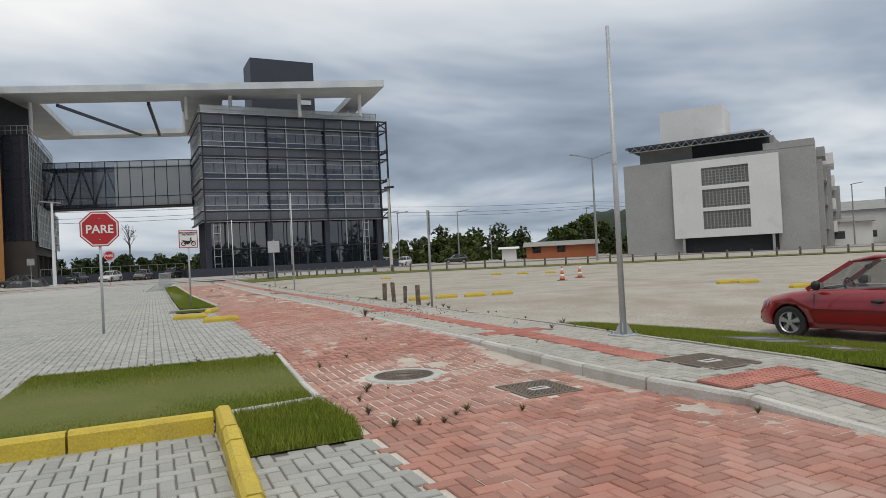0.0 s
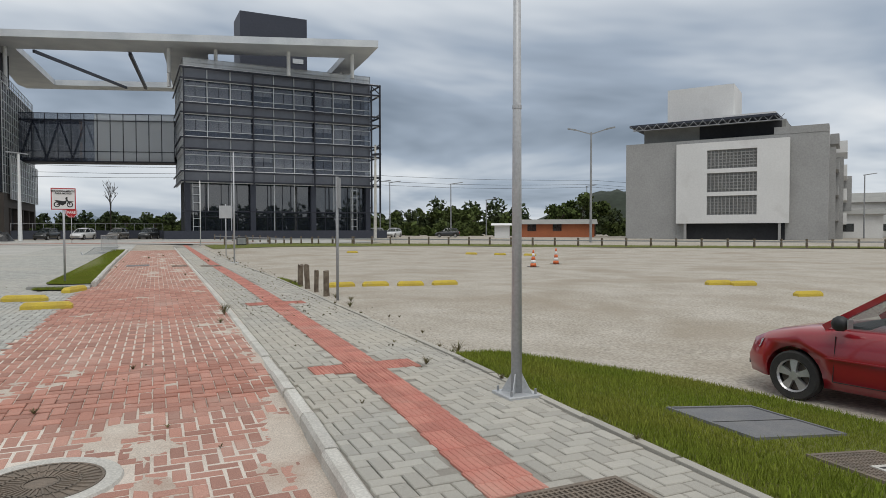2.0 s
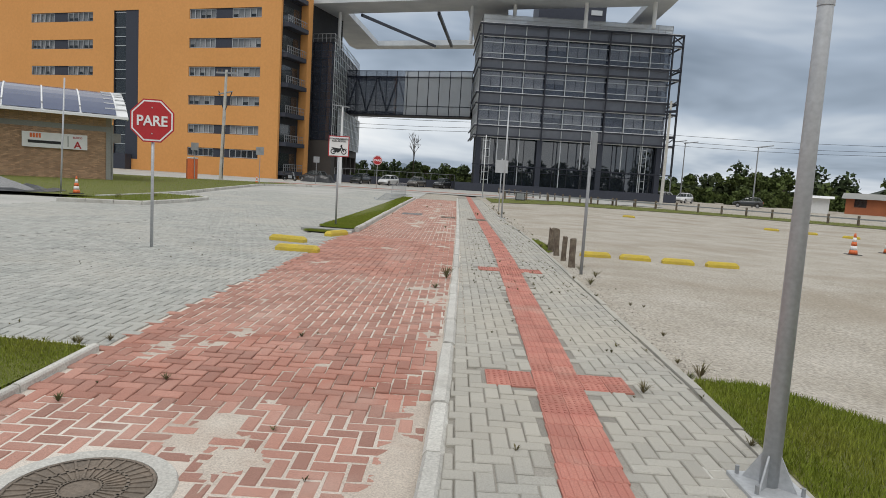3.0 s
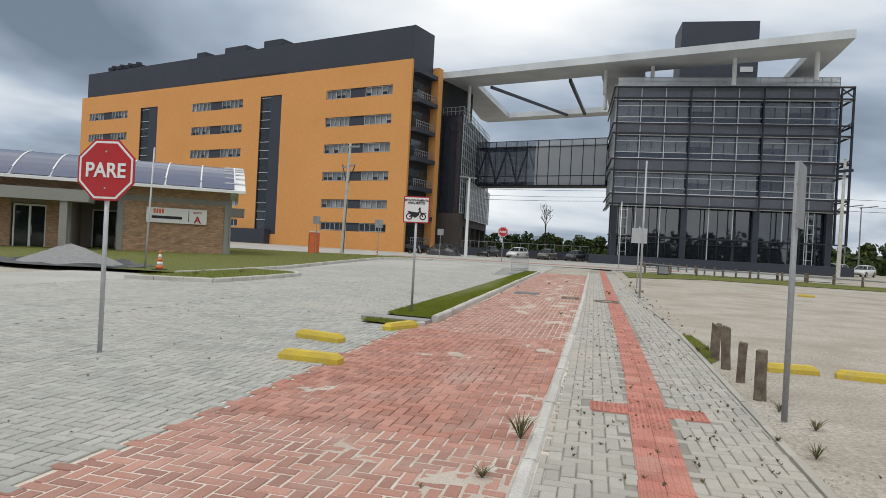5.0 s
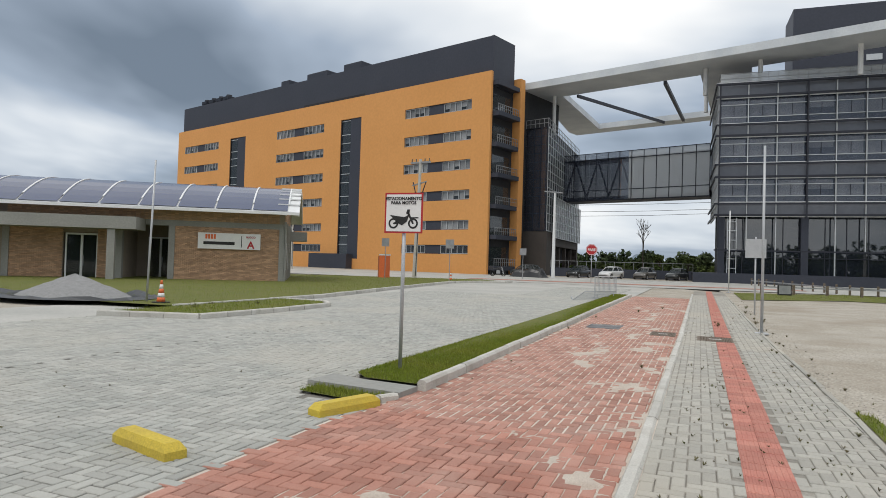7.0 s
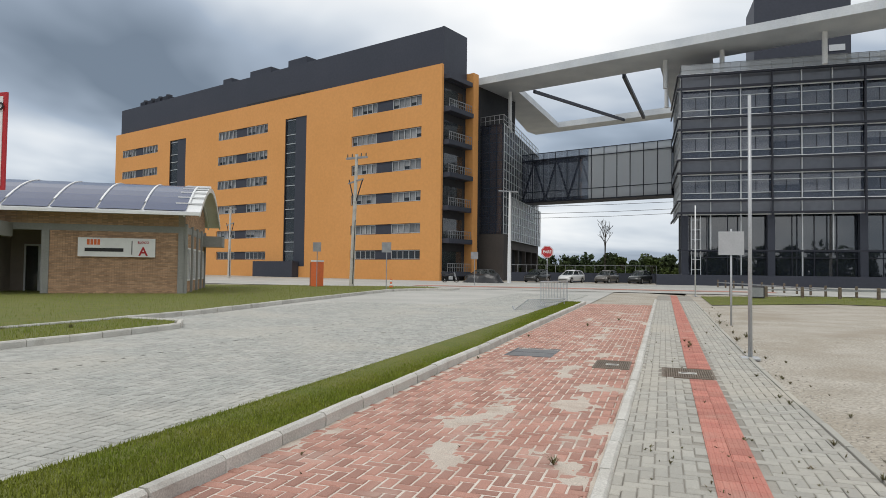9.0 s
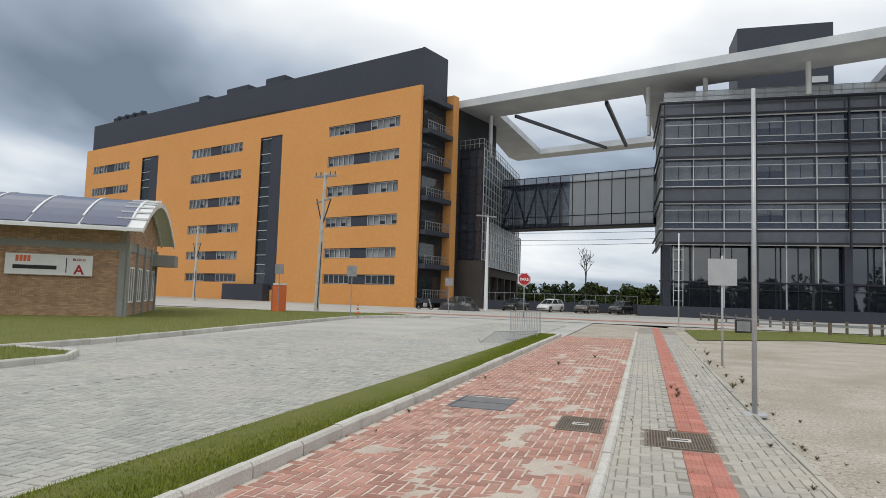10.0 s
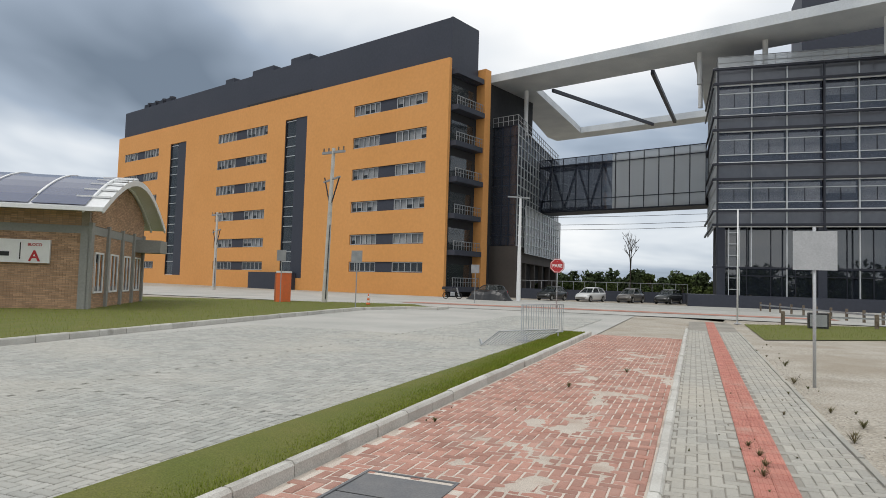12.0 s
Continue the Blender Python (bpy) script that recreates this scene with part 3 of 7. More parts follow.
    tagged(part("tactile_tiles", rest, M["tactile_far"], walk_s), kind="stuff")


def kerb_row(name, label, pts, z, w=0.13, h=0.14, unit=0.95, mat=None, piece="kerbstone", sink=0.12, tilt=1.2):
    """A kerb of single stones along a polyline; z(y) is the foot, the stones stand h above it."""
    mat = mat or M["kerb"]
    row = tagged(thing(name, label, "kerb"), kind="structure")
    rnd = random.Random(len(pts) * 7 + int(pts[0][1] * 10))
    for (xa, ya), (xb, yb) in zip(pts, pts[1:]):
        L = math.hypot(xb - xa, yb - ya)
        k = max(1, round(L / unit))
        u = L / k
        ang = math.degrees(math.atan2(yb - ya, xb - xa))
        me = Mesh()
        c, g = min(0.03, h * 0.3), 0.009
        prof = [(-w / 2, -sink), (w / 2, -sink), (w / 2, h - c), (w / 2 - c * 0.7, h), (-w / 2 + c, h), (-w / 2, h - c)]
        me.v = [(x, y, zz) for x in (g, u - g) for y, zz in prof]
        n = len(prof)
        me.f = [tuple(range(n)), tuple(reversed(range(n, 2 * n)))] + [(i + n, (i + 1) % n + n, (i + 1) % n, i) for i in range(n)]
        data = me.data(piece, mat)
        for i in range(k):
            a = i / k
            x, y = xa + (xb - xa) * a, ya + (yb - ya) * a
            ob = new(piece, data)
            ob.parent = row
            y2 = ya + (yb - ya) * (a + 1 / k)
            slope = math.degrees(math.atan2(z(y2) - z(y), u))
            ob.matrix_basis = pose(x + rnd.uniform(-0.006, 0.006), y, z(y) + rnd.uniform(-0.006, 0.006)) @ pose(0, 0, 0, 0, 0, ang) @ pose(0, 0, 0, rnd.uniform(-tilt, tilt), -slope, rnd.uniform(-0.4, 0.4))
    return row


def grass_patch(name, label, poly, z, top=0.0, height=0.05, density=1800, seed=3):
    """A turf bed with single blades over it."""
    base = Mesh()
    zz = z if z is lot_z else lambda x, y: z(y)
    base.v = [(x, y, zz(x, y) + top) for x, y in poly]
    base.f = [tuple(range(len(poly)))]
    bed = tagged(part(name, base, M["grass_soil"]), label, "grass", kind="structure")
    rnd = random.Random(seed)
    x0, x1 = min(p[0] for p in poly), max(p[0] for p in poly)
    y0, y1 = min(p[1] for p in poly), max(p[1] for p in poly)
    me = Mesh()
    for _ in range(int((x1 - x0) * (y1 - y0) * density)):
        x, y = rnd.uniform(x0, x1), rnd.uniform(y0, y1)
        if not inside(x, y, poly) or not clear_of(x, y):
            continue
        a, h, w = rnd.uniform(0, 6.283), height * rnd.uniform(0.5, 1.3), rnd.uniform(0.003, 0.006)
        lx, ly = rnd.uniform(-0.5, 0.5) * h, rnd.uniform(-0.5, 0.5) * h
        k, zb = len(me.v), zz(x, y) + top - 0.004
        me.v += [(x - w * math.cos(a), y - w * math.sin(a), zb), (x + w * math.cos(a), y + w * math.sin(a), zb), (x + lx, y + ly, zb + h)]
        me.f.append((k, k + 1, k + 2))
    tagged(part("grass", me, M["grass"], bed), kind="stuff")
    return bed


build_paving()


def sand_drifts():
    """Sand trodden over the red bay: it covers the blocks in ragged patches, most along the kerb."""
    def z(x, y):
        far = y > 24
        n = noise.noise((x * (2.3 if far else 1.1), y * (1.5 if far else 0.9), 2.0)) + 0.55 * noise.noise((x * 3.7, y * 3.4, 5.0)) + 0.3 * noise.noise((x * 11, y * 10, 8.0))
        near = max(0.0, 1 - abs(x - kerb_x(y) + 0.2) / 0.5)
        here = near * (0.8 if 4.2 < y < 8.0 else 0.35 if y < 26 else 0.15) + 0.22 * max(0.0, 1 - abs(y - 6.9) / 0.8)
        if far:
            here += 0.4 * max(0.0, 1 - abs(x - 2.7) / 1.4) + 0.3 * max(0.0, 1 - abs(x - strip_x(y) - 0.1) / 0.3)
        d = n + 1.25 * here - 0.72
        if not clear_of(x, y) or x > kerb_x(y) - 0.1 or math.hypot(x - 1.866, y - 6.535) < 0.56:
            d = -1
        return rise(y) + max(-0.03, min(0.005, d * 0.02))
    for y0, y1, s in ((1.5, 12, 0.045), (12, 24, 0.06), (24, 45, 0.06)):
        tagged(part("sand", sheet(span(0.95, 3.8, s), span(y0, y1, s), z), M["sand_patch"], smooth=True), "thin drifts of pale sand over the red blocks", "sand", kind="stuff")


sand_drifts()
kerb_row("kerb_walk", "low concrete kerb between red bay and footpath", [(kerb_x(y) - 0.06, y) for y in (2.0, 3.2, 4.2, 5.2, 7.0, 9.5, 14.0, 20.0, 30.0, 56.0)], lambda y: path_z(y) - 0.10, w=0.13, h=0.11, unit=0.95)
kerb_row("kerb_strip", "pale concrete kerb along the grass strip", [(strip_x(y), y) for y in (20.98, 25.0, 29.5, 36.0, 49.6)], rise, w=0.12, h=0.13, unit=0.85)
kerb_row("kerb_strip_end", "broken low kerb stones at the near end of the grass strip", [(0.72, 19.95), (0.96, 20.42)], rise, w=0.11, h=0.07, unit=0.27, tilt=5)
kerb_row("kerb_strip_road", "flush concrete edging of the grass strip beside the road", [(-0.11, 21.4), (-0.11, 49.6)], rise, w=0.05, h=0.05)
kerb_row("kerb_path_edge", "thin concrete edging of the footpath", [(walk_r(y) - 0.04, y) for y in (-2.0, 4.0, 6.0, 8.5, 13.0, 17.0, 22.0, 30.0, 36.0, 55.0)], path_z, w=0.07, h=0.012, tilt=0.5, mat=M["path_paver_piece"])
kerb_row("kerb_far", "concrete kerb on the far side of the road", [(-9.8, 64.0), (-9.9, 62.4), (-11.6, 61.6), (-12.7, 58.0), (-12.4, 54.0), (-11.4, 45.0), (-10.4, 37.0), (-10.3, 28.5)], rise, w=0.14, h=0.15)
kerb_row("kerb_tongue", "concrete kerb round a planted tongue", [(-10.2, 33.8), (-8.3, 33.7), (-7.6, 32.8), (-7.45, 29.4), (-7.6, 26.6), (-10.2, 25.8)], rise, w=0.14, h=0.14)
kerb_row("kerb_yellow", "worn yellow painted concrete kerb of the grass island", [(-2.6, 5.2), (-0.4, 5.14)], rise, w=0.13, h=0.165, mat=M["yellow"], unit=1.0)
kerb_row("kerb_yellow_end", "worn yellow painted kerb return, chipped concrete", [(-0.32, 5.22), (-0.39, 2.6)], lambda y: rise(y) + 0.09 * max(0, min(1, (y - 2.6) / 2.2)), w=0.13, h=0.11, mat=M["yellow"], unit=0.35, tilt=4)
kerb_row("kerb_island", "pale concrete edging of the grass island", [(0.76, 8.67), (0.66, 5.82)], rise, w=0.07, h=0.05)
kerb_row("kerb_island_far", "thin edging of the grass island", [(-2.3, 8.97), (0.7, 8.67)], rise, w=0.06, h=0.02)
kerb_row("kerb_plank", "long concrete plank between two grass beds", [(-0.36, 5.63), (0.66, 5.77)], rise, w=0.14, h=0.05, unit=1.0)
grass_patch("turf_island", "mown green grass island with yellow kerb", ISLAND, rise, 0.035, 0.036, 9000, 1)
grass_patch("turf_corner", "taller green grass in a small bed", ISLAND2, rise, 0.008, 0.09, 9000, 2)
grass_patch("turf_strip", "narrow strip of mown grass beside the road", [(-0.08, 21.35), (0.2, 21.05), (0.96, 20.98), (0.9, 25.0), (0.81, 29.5), (0.76, 36.0), (0.68, 49.5), (-0.07, 49.5), (-0.07, 24.0)], rise, 0.085, 0.04, 5200, 3)
grass_patch("turf_end", "small patch of grass at the end of the strip", [(-0.24, 20.2), (0.68, 20.02), (0.88, 20.42), (-0.22, 20.58)], rise, 0.02, 0.06, 4000, 8)
tagged(part("drain_slab", Mesh().prism([(-0.4, 20.62), (0.98, 20.46), (1.0, 20.94), (0.2, 21.03), (-0.36, 21.2)], -0.01, 0.065), M["plaster_grey"]), "worn concrete slab over a drain inlet", "slab")
LAWN = [(5.52, -2), (5.56, 4.0), (5.61, 6.0), (5.72, 8.5), (5.75, 8.8), (6.45, 9.0), (7.05, 8.4), (7.9, 7.4), (8.2, 6.6), (8.45, 5.0), (8.6, 3.5), (8.8, -2)]
grass_patch("turf_lawn", "green grass bed between footpath and parking lot", LAWN, lot_z, 0.03, 0.05, 5500, 4)
grass_patch("turf_edge", "ragged strip of grass at the edge of the footpath", [(5.96, 18.9), (6.12, 19.3), (6.22, 20.8), (6.16, 22.4), (6.0, 22.6)], rise, -0.035, 0.05, 1500, 9)
grass_patch("turf_bricks", "mown lawn before the brick pavilion", [(-10.4, 28.6), (-10.5, 37), (-11.5, 45), (-12.5, 54), (-12.8, 58), (-11.7, 61.5), (-10, 62.4), (-13, 66), (-30, 60), (-40, 40), (-26, 27)], rise, 0.1, 0.09, 45, 5)
grass_patch("turf_tongue", "patchy grass on the planted tongue", [(-7.7, 26.7), (-7.55, 29.4), (-7.7, 32.7), (-8.4, 33.6), (-10.2, 33.7), (-10.2, 26.0)], rise, 0.1, 0.08, 300, 6)
grass_patch("turf_fence", "rough grass verge along the low fence", [(6.4, 52), (6.4, 62), (14, 66), (26, 60), (38, 50), (70, 28), (68, 24), (36, 44), (24, 53), (12, 56)], flat, -0.02, 0.1, 40, 7)


# ---- buildings ----
def grid_of(me, axis, a0, a1, z0, z1, cols, rows, w, at, depth=0.06):
    """Bars of a window or curtain grid in the plane y = at (axis 'x') or x = at (axis 'y')."""
    for a in cols:
        if axis == "x":
            me.box(a - w / 2, at - depth, z0, a + w / 2, at, z1)
        else:
            me.box(at - depth, a - w / 2, z0, at, a + w / 2, z1)
    for z in rows:
        if axis == "x":
            me.box(a0, at - depth, z - w / 2, a1, at, z + w / 2)
        else:
            me.box(at - depth, a0, z - w / 2, at, a1, z + w / 2)


def build_orange():
    b = thing("office_building", "long orange rendered six storey building with dark grey attic", "building", pose(-20.7, 91.1, 0, 0, 0, -17.4))
    rows = [(21.65, 23.0), (17.7, 19.05), (13.85, 15.2), (9.95, 11.25), (6.05, 7.3), (2.85, 4.05)]
    groups = [(-14.7, -3.0), (-44.0, -31.9), (-73.6, -61.7)]
    strips = [(-28.0, -23.5, 1.9, 23.1), (-57.9, -53.1, 1.9, 23.2)]
    # front wall with real openings: piers and bands between them
    cols = sorted(set([-76.2, 0.0] + [v for g in groups for v in g] + [v for s in strips for v in s[:2]]))
    walls = []
    for a, c in zip(cols, cols[1:]):
        g = next((g for g in groups if abs(g[0] - a) < 1e-6), None)
        s = next((s for s in strips if abs(s[0] - a) < 1e-6), None)
        if g:
            z = 0.0
            for lo, hi in reversed(rows):
                walls.append((a, z, c, lo))
                z = hi
            walls.append((a, z, c, 26.2))
        elif s:
            walls += [(a, 0, c, s[2]), (a, s[3], c, 26.2)]
        else:
            walls.append((a, 0, c, 26.2))
    for a, z, c, h in walls:
        part("wall", Mesh().box(a, 0, z, c, 0.4, h), M["orange_wall"], b, "orange rendered wall")
    part("wall", Mesh().box(-76.2, 0.402, 0, -75.8, 18, 26.2), M["orange_wall"], b)
    # one solid block; the dimness of the rooms is its colour
    part("core", Mesh().box(-75.79, 0.9, 0, -0.9, 18, 26.1), M["shade_tone"], b, "near-black block painted as unlit rooms behind the windows")
    part("attic", Mesh().box(-75.3, 0.5, 26.21, -0.35, 5.3, 30.85), M["dark_clad"], b, "dark grey clad attic storey")
    part("attic", Mesh().box(-75.3, 5.301, 26.21, -14, 16, 30.84), M["dark_clad"], b)
    part("attic", Mesh().box(-0.349, 0.402, 24.4, -0.05, 5.3, 30.85), M["dark_clad"], b)
    part("louvre", Mesh().box(-37.6, 0.42, 26.25, -23.4, 0.5, 26.7), M["shade_tone"], b, "dark louvre slot")
    rnd = random.Random(5)
    for gi, (a, c) in enumerate(groups):
        w = c - a
        for ri, (lo, hi) in enumerate(rows):
            win = part("window", Mesh().box(a, 0.12, lo, c, 0.3, lo + 0.05).box(a, 0.12, hi - 0.05, c, 0.3, hi), M["frame_dark"], b)
            part("panel", Mesh().box(a + 0.37 * w, 0.15, lo + 0.05, a + 0.6 * w, 0.25, hi - 0.05), M["dark_clad"], win, "dark infill panel")
            for s0, s1 in ((0, 0.37), (0.6, 1.0)):
                bars = Mesh()
                x0, x1 = a + s0 * w, a + s1 * w
                n = 5 if s1 - s0 > 0.35 else 4
                for k in range(n):
                    p0, p1 = x0 + (x1 - x0) * k / n, x0 + (x1 - x0) * (k + 1) / n
                    swing = 0.0 if gi == 0 or ri > 2 else (0.24 if rnd.random() < 0.8 else 0.06)
                    pane = Mesh()
                    pane.add([(p0 + 0.05, 0.2 - swing, lo + 0.06), (p1 - 0.05, 0.2 - swing, lo + 0.06), (p1 - 0.05, 0.2, hi - 0.06), (p0 + 0.05, 0.2, hi - 0.06)], [(0, 1, 2, 3)])
                    part("pane", pane, M["glass_window"], win).visible_shadow = False
                    if ri < 5:
                        part("blind", Mesh().box(p0 + 0.06, 0.32, lo + 0.07 + (0 if rnd.random() < 0.75 else 0.5), p1 - 0.06, 0.34, hi - 0.06), M["blind"], win, "pale roller blind")
                    bars.box(p0, 0.15 - swing * 0.5, lo + 0.05, p0 + 0.07, 0.24, hi - 0.05)
                bars.box(x1 - 0.06, 0.15, lo + 0.05, x1, 0.24, hi - 0.05)
                bars.box(x0, 0.15, hi - 0.12, x1, 0.24, hi - 0.05).box(x0, 0.15, lo + 0.05, x1, 0.24, lo + 0.12)
                part("frame", bars, M["frame_white"], win, "pale aluminium frame")
    for a, c, lo, hi in strips:
        win = part("window", Mesh().box(a, 0.08, lo, a + 0.12, 0.36, hi).box(c - 0.12, 0.08, lo, c, 0.36, hi), M["frame_dark"], b)
        mid = a + 0.48 * (c - a)
        part("panel", Mesh().box(mid, 0.1, lo, c - 0.12, 0.35, hi), M["dark_clad"], win, "tall dark grey panel")
        part("pane", Mesh().box(a + 0.12, 0.22, lo, mid, 0.26, hi), M["glass_window"], win)
        bars = Mesh()
        k = 0
        z = lo
        while z < hi:
            bars.box(a + 0.12, 0.16, z, mid, 0.26, z + 0.09)
            z += 1.3 if k % 3 else 2.1
            k += 1
        part("frame", bars, M["frame_white"], win)
    part("porch", Mesh().box(-33.2, -1.2, 0.1, -24.6, -0.004, 2.6), M["dark_clad"], b, "low dark grey porch block")
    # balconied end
    # wall behind the balconies, their shade put into its near-black colour
    part("end_wall", Mesh().box(-0.9, 0.402, 0, -0.35, 18, 26.1), M["shade_tone"], b)
    part("fin", Mesh().box(-0.3, 5.5, 0, 0.9, 6.6, 26.3), M["orange_wall"], b, "orange fin wall")
    for k in range(7):
        z = 0.9 + 3.93 * k
        bal = part("balcony", Mesh().box(-0.34, 0.5, z, 1.0 if k % 2 else 0.8, 5.4, z + 0.55), M["dark_clad"], b)
        if k < 6:
            rail = Mesh()
            for y in span(0.6, 5.3, 0.45):
                rail.bar((0.75, y, z + 0.55), (0.75, y, z + 1.5), 0.04)
            rail.bar((0.75, 0.55, z + 1.5), (0.75, 5.35, z + 1.5), 0.07).bar((0.75, 0.55, z + 1.05), (0.75, 5.35, z + 1.05), 0.04)
            part("railing", rail, M["galv_dull"], bal)
            part("door", Mesh().box(-0.34, 1.0, z + 0.56, -0.3, 4.9, z + 3.0), M["glass_window"], bal)
    for x, w, h in ((-46, 2.2, 1.5), (-39, 5.0, 1.6), (-30, 4.0, 1.7)):
        part("roof_hatch", Mesh().box(x, 2, 30.86, x + w, 5, 30.85 + h, 0.1), M["dark_clad"], b)
    for x in (-71, -68.5, -66, -63.5):
        u = Mesh()
        for k in range(4):
            u.bar((x + (k % 2) * 1.2, 2 + (k // 2) * 1.2, 30.86), (x + (k % 2) * 1.2, 2 + (k // 2) * 1.2, 31.7), 0.1)
        u.box(x - 0.2, 1.8, 31.5, x + 1.4, 3.4, 32.1).tube([((x + 0.6, 2.6, 32.1), 0.6), ((x + 0.6, 2.6, 32.5), 0.55)], 10)
        part("roof_fan", u, M["frame_dark"], b)
    return b


def build_stair_block():
    """Local frame of the orange building; its right side runs askew."""
    b = thing("stair_block", "dark glazed stair block on a brown base beside the orange building", "building", pose(-20.7, 91.1, 0, 0, 0, -17.4))
    A, B = Vector((3.2, 9.0)), Vector((-4.4, 32.6))
    side = lambda t, out=0.0: (A.x + (B.x - A.x) * t + out * 0.952, A.y + (B.y - A.y) * t + out * 0.307)
    part("curtain_wall", Mesh().prism([(-1.0, 9.0), side(0), side(1), (-7, 32.6)], 6.32, 20.3), M["glass_dark"], b, "dark tinted glazing")
    # solid filling, coloured near-black for the lack of light inside
    part("core", Mesh().prism([(-0.7, 9.4), side(0.02, -0.4), side(0.98, -0.4), (-6.8, 32.2)], 6.33, 20.2), M["shade_tone"], b)
    # base with an open bay in its side
    part("base", Mesh().prism([(-1.0, 8.9), side(0, 0.1), side(0.12, 0.1), side(0.12, -1.5), (-1.0, 11)], 0, 6.3), M["brown_base"], b, "dark brown plaster base")
    part("base", Mesh().prism([side(0.121, 0.1), side(0.95, 0.1), side(0.95, -0.5), side(0.121, -0.5)], 4.5, 6.3), M["brown_base"], b)
    # the bay's shade is painted: its back wall is coloured near-black
    part("base", Mesh().prism([side(0.121, -1.6), side(0.95, -1.6), side(0.95, -3.0), side(0.121, -3.0)], 0, 6.3), M["shade_tone"], b, "back of the open bay, shade painted as near-black")
    part("base", Mesh().prism([side(0.951, 0.1), side(1.0, 0.1), side(1.0, -3.0), side(0.951, -3.0)], 0, 6.3), M["brown_base"], b)
    for k in range(4):
        t0 = 0.2 + 0.19 * k
        part("column", Mesh().prism([side(t0, 0), side(t0 + 0.02, 0), side(t0 + 0.02, -0.5), side(t0, -0.5)], 0, 4.5), M["brown_base"], b)
    front, flank, pale = Mesh(), Mesh(), Mesh()
    grid_of(front, "x", -1, 3.2, 6.32, 20.3, span(-1, 3.2, 1.05), span(6.4, 20.3, 1.15), 0.07, 8.99)
    part("mullions", front, M["frame_dark"], b)
    for k in range(17):
        x, y = side(k / 16, 0.06)
        (flank if k else flank).bar((x, y, 6.3), (x, y, 20.3), 0.09)
    for z in span(6.4, 20.3, 1.15):
        flank.bar((*side(0, 0.06), z), (*side(1, 0.06), z), 0.08)
    part("mullions", flank, M["frame_white"], b)
    part("screen", Mesh().prism([side(0.1, 0.5), side(0.97, 0.5), side(0.97, 0.4), side(0.1, 0.4)], 5.6, 11.2), M["glass_pale"], b, "pale glazed screen")
    for k in range(15):
        x, y = side(0.1 + 0.87 * k / 14, 0.55)
        pale.bar((x, y, 5.6), (x, y, 11.2), 0.08)
    for z in span(5.6, 11.2, 1.12):
        pale.bar((*side(0.1, 0.55), z), (*side(0.97, 0.55), z), 0.08)
    part("mullions", pale, M["frame_white"], b)
    rail = Mesh()
    for x in span(-1, 3.2, 0.7):
        rail.bar((x, 9.05, 20.3), (x, 9.05, 21.5), 0.05)
    for k in range(21):
        x, y = side(k / 20)
        rail.bar((x, y, 20.3), (x, y, 21.5), 0.05)
    for z in (20.9, 21.5):
        rail.bar((-1, 9.05, z), (3.2, 9.05, z), 0.06).bar((*side(0), z), (*side(1), z), 0.06)
    part("railing", rail, M["galv_dull"], b)
    part("roof", Mesh().prism([(-1.0, 9.0), side(0), side(1), (-7, 32.6)], 20.305, 20.36), M["dark_clad"], b)


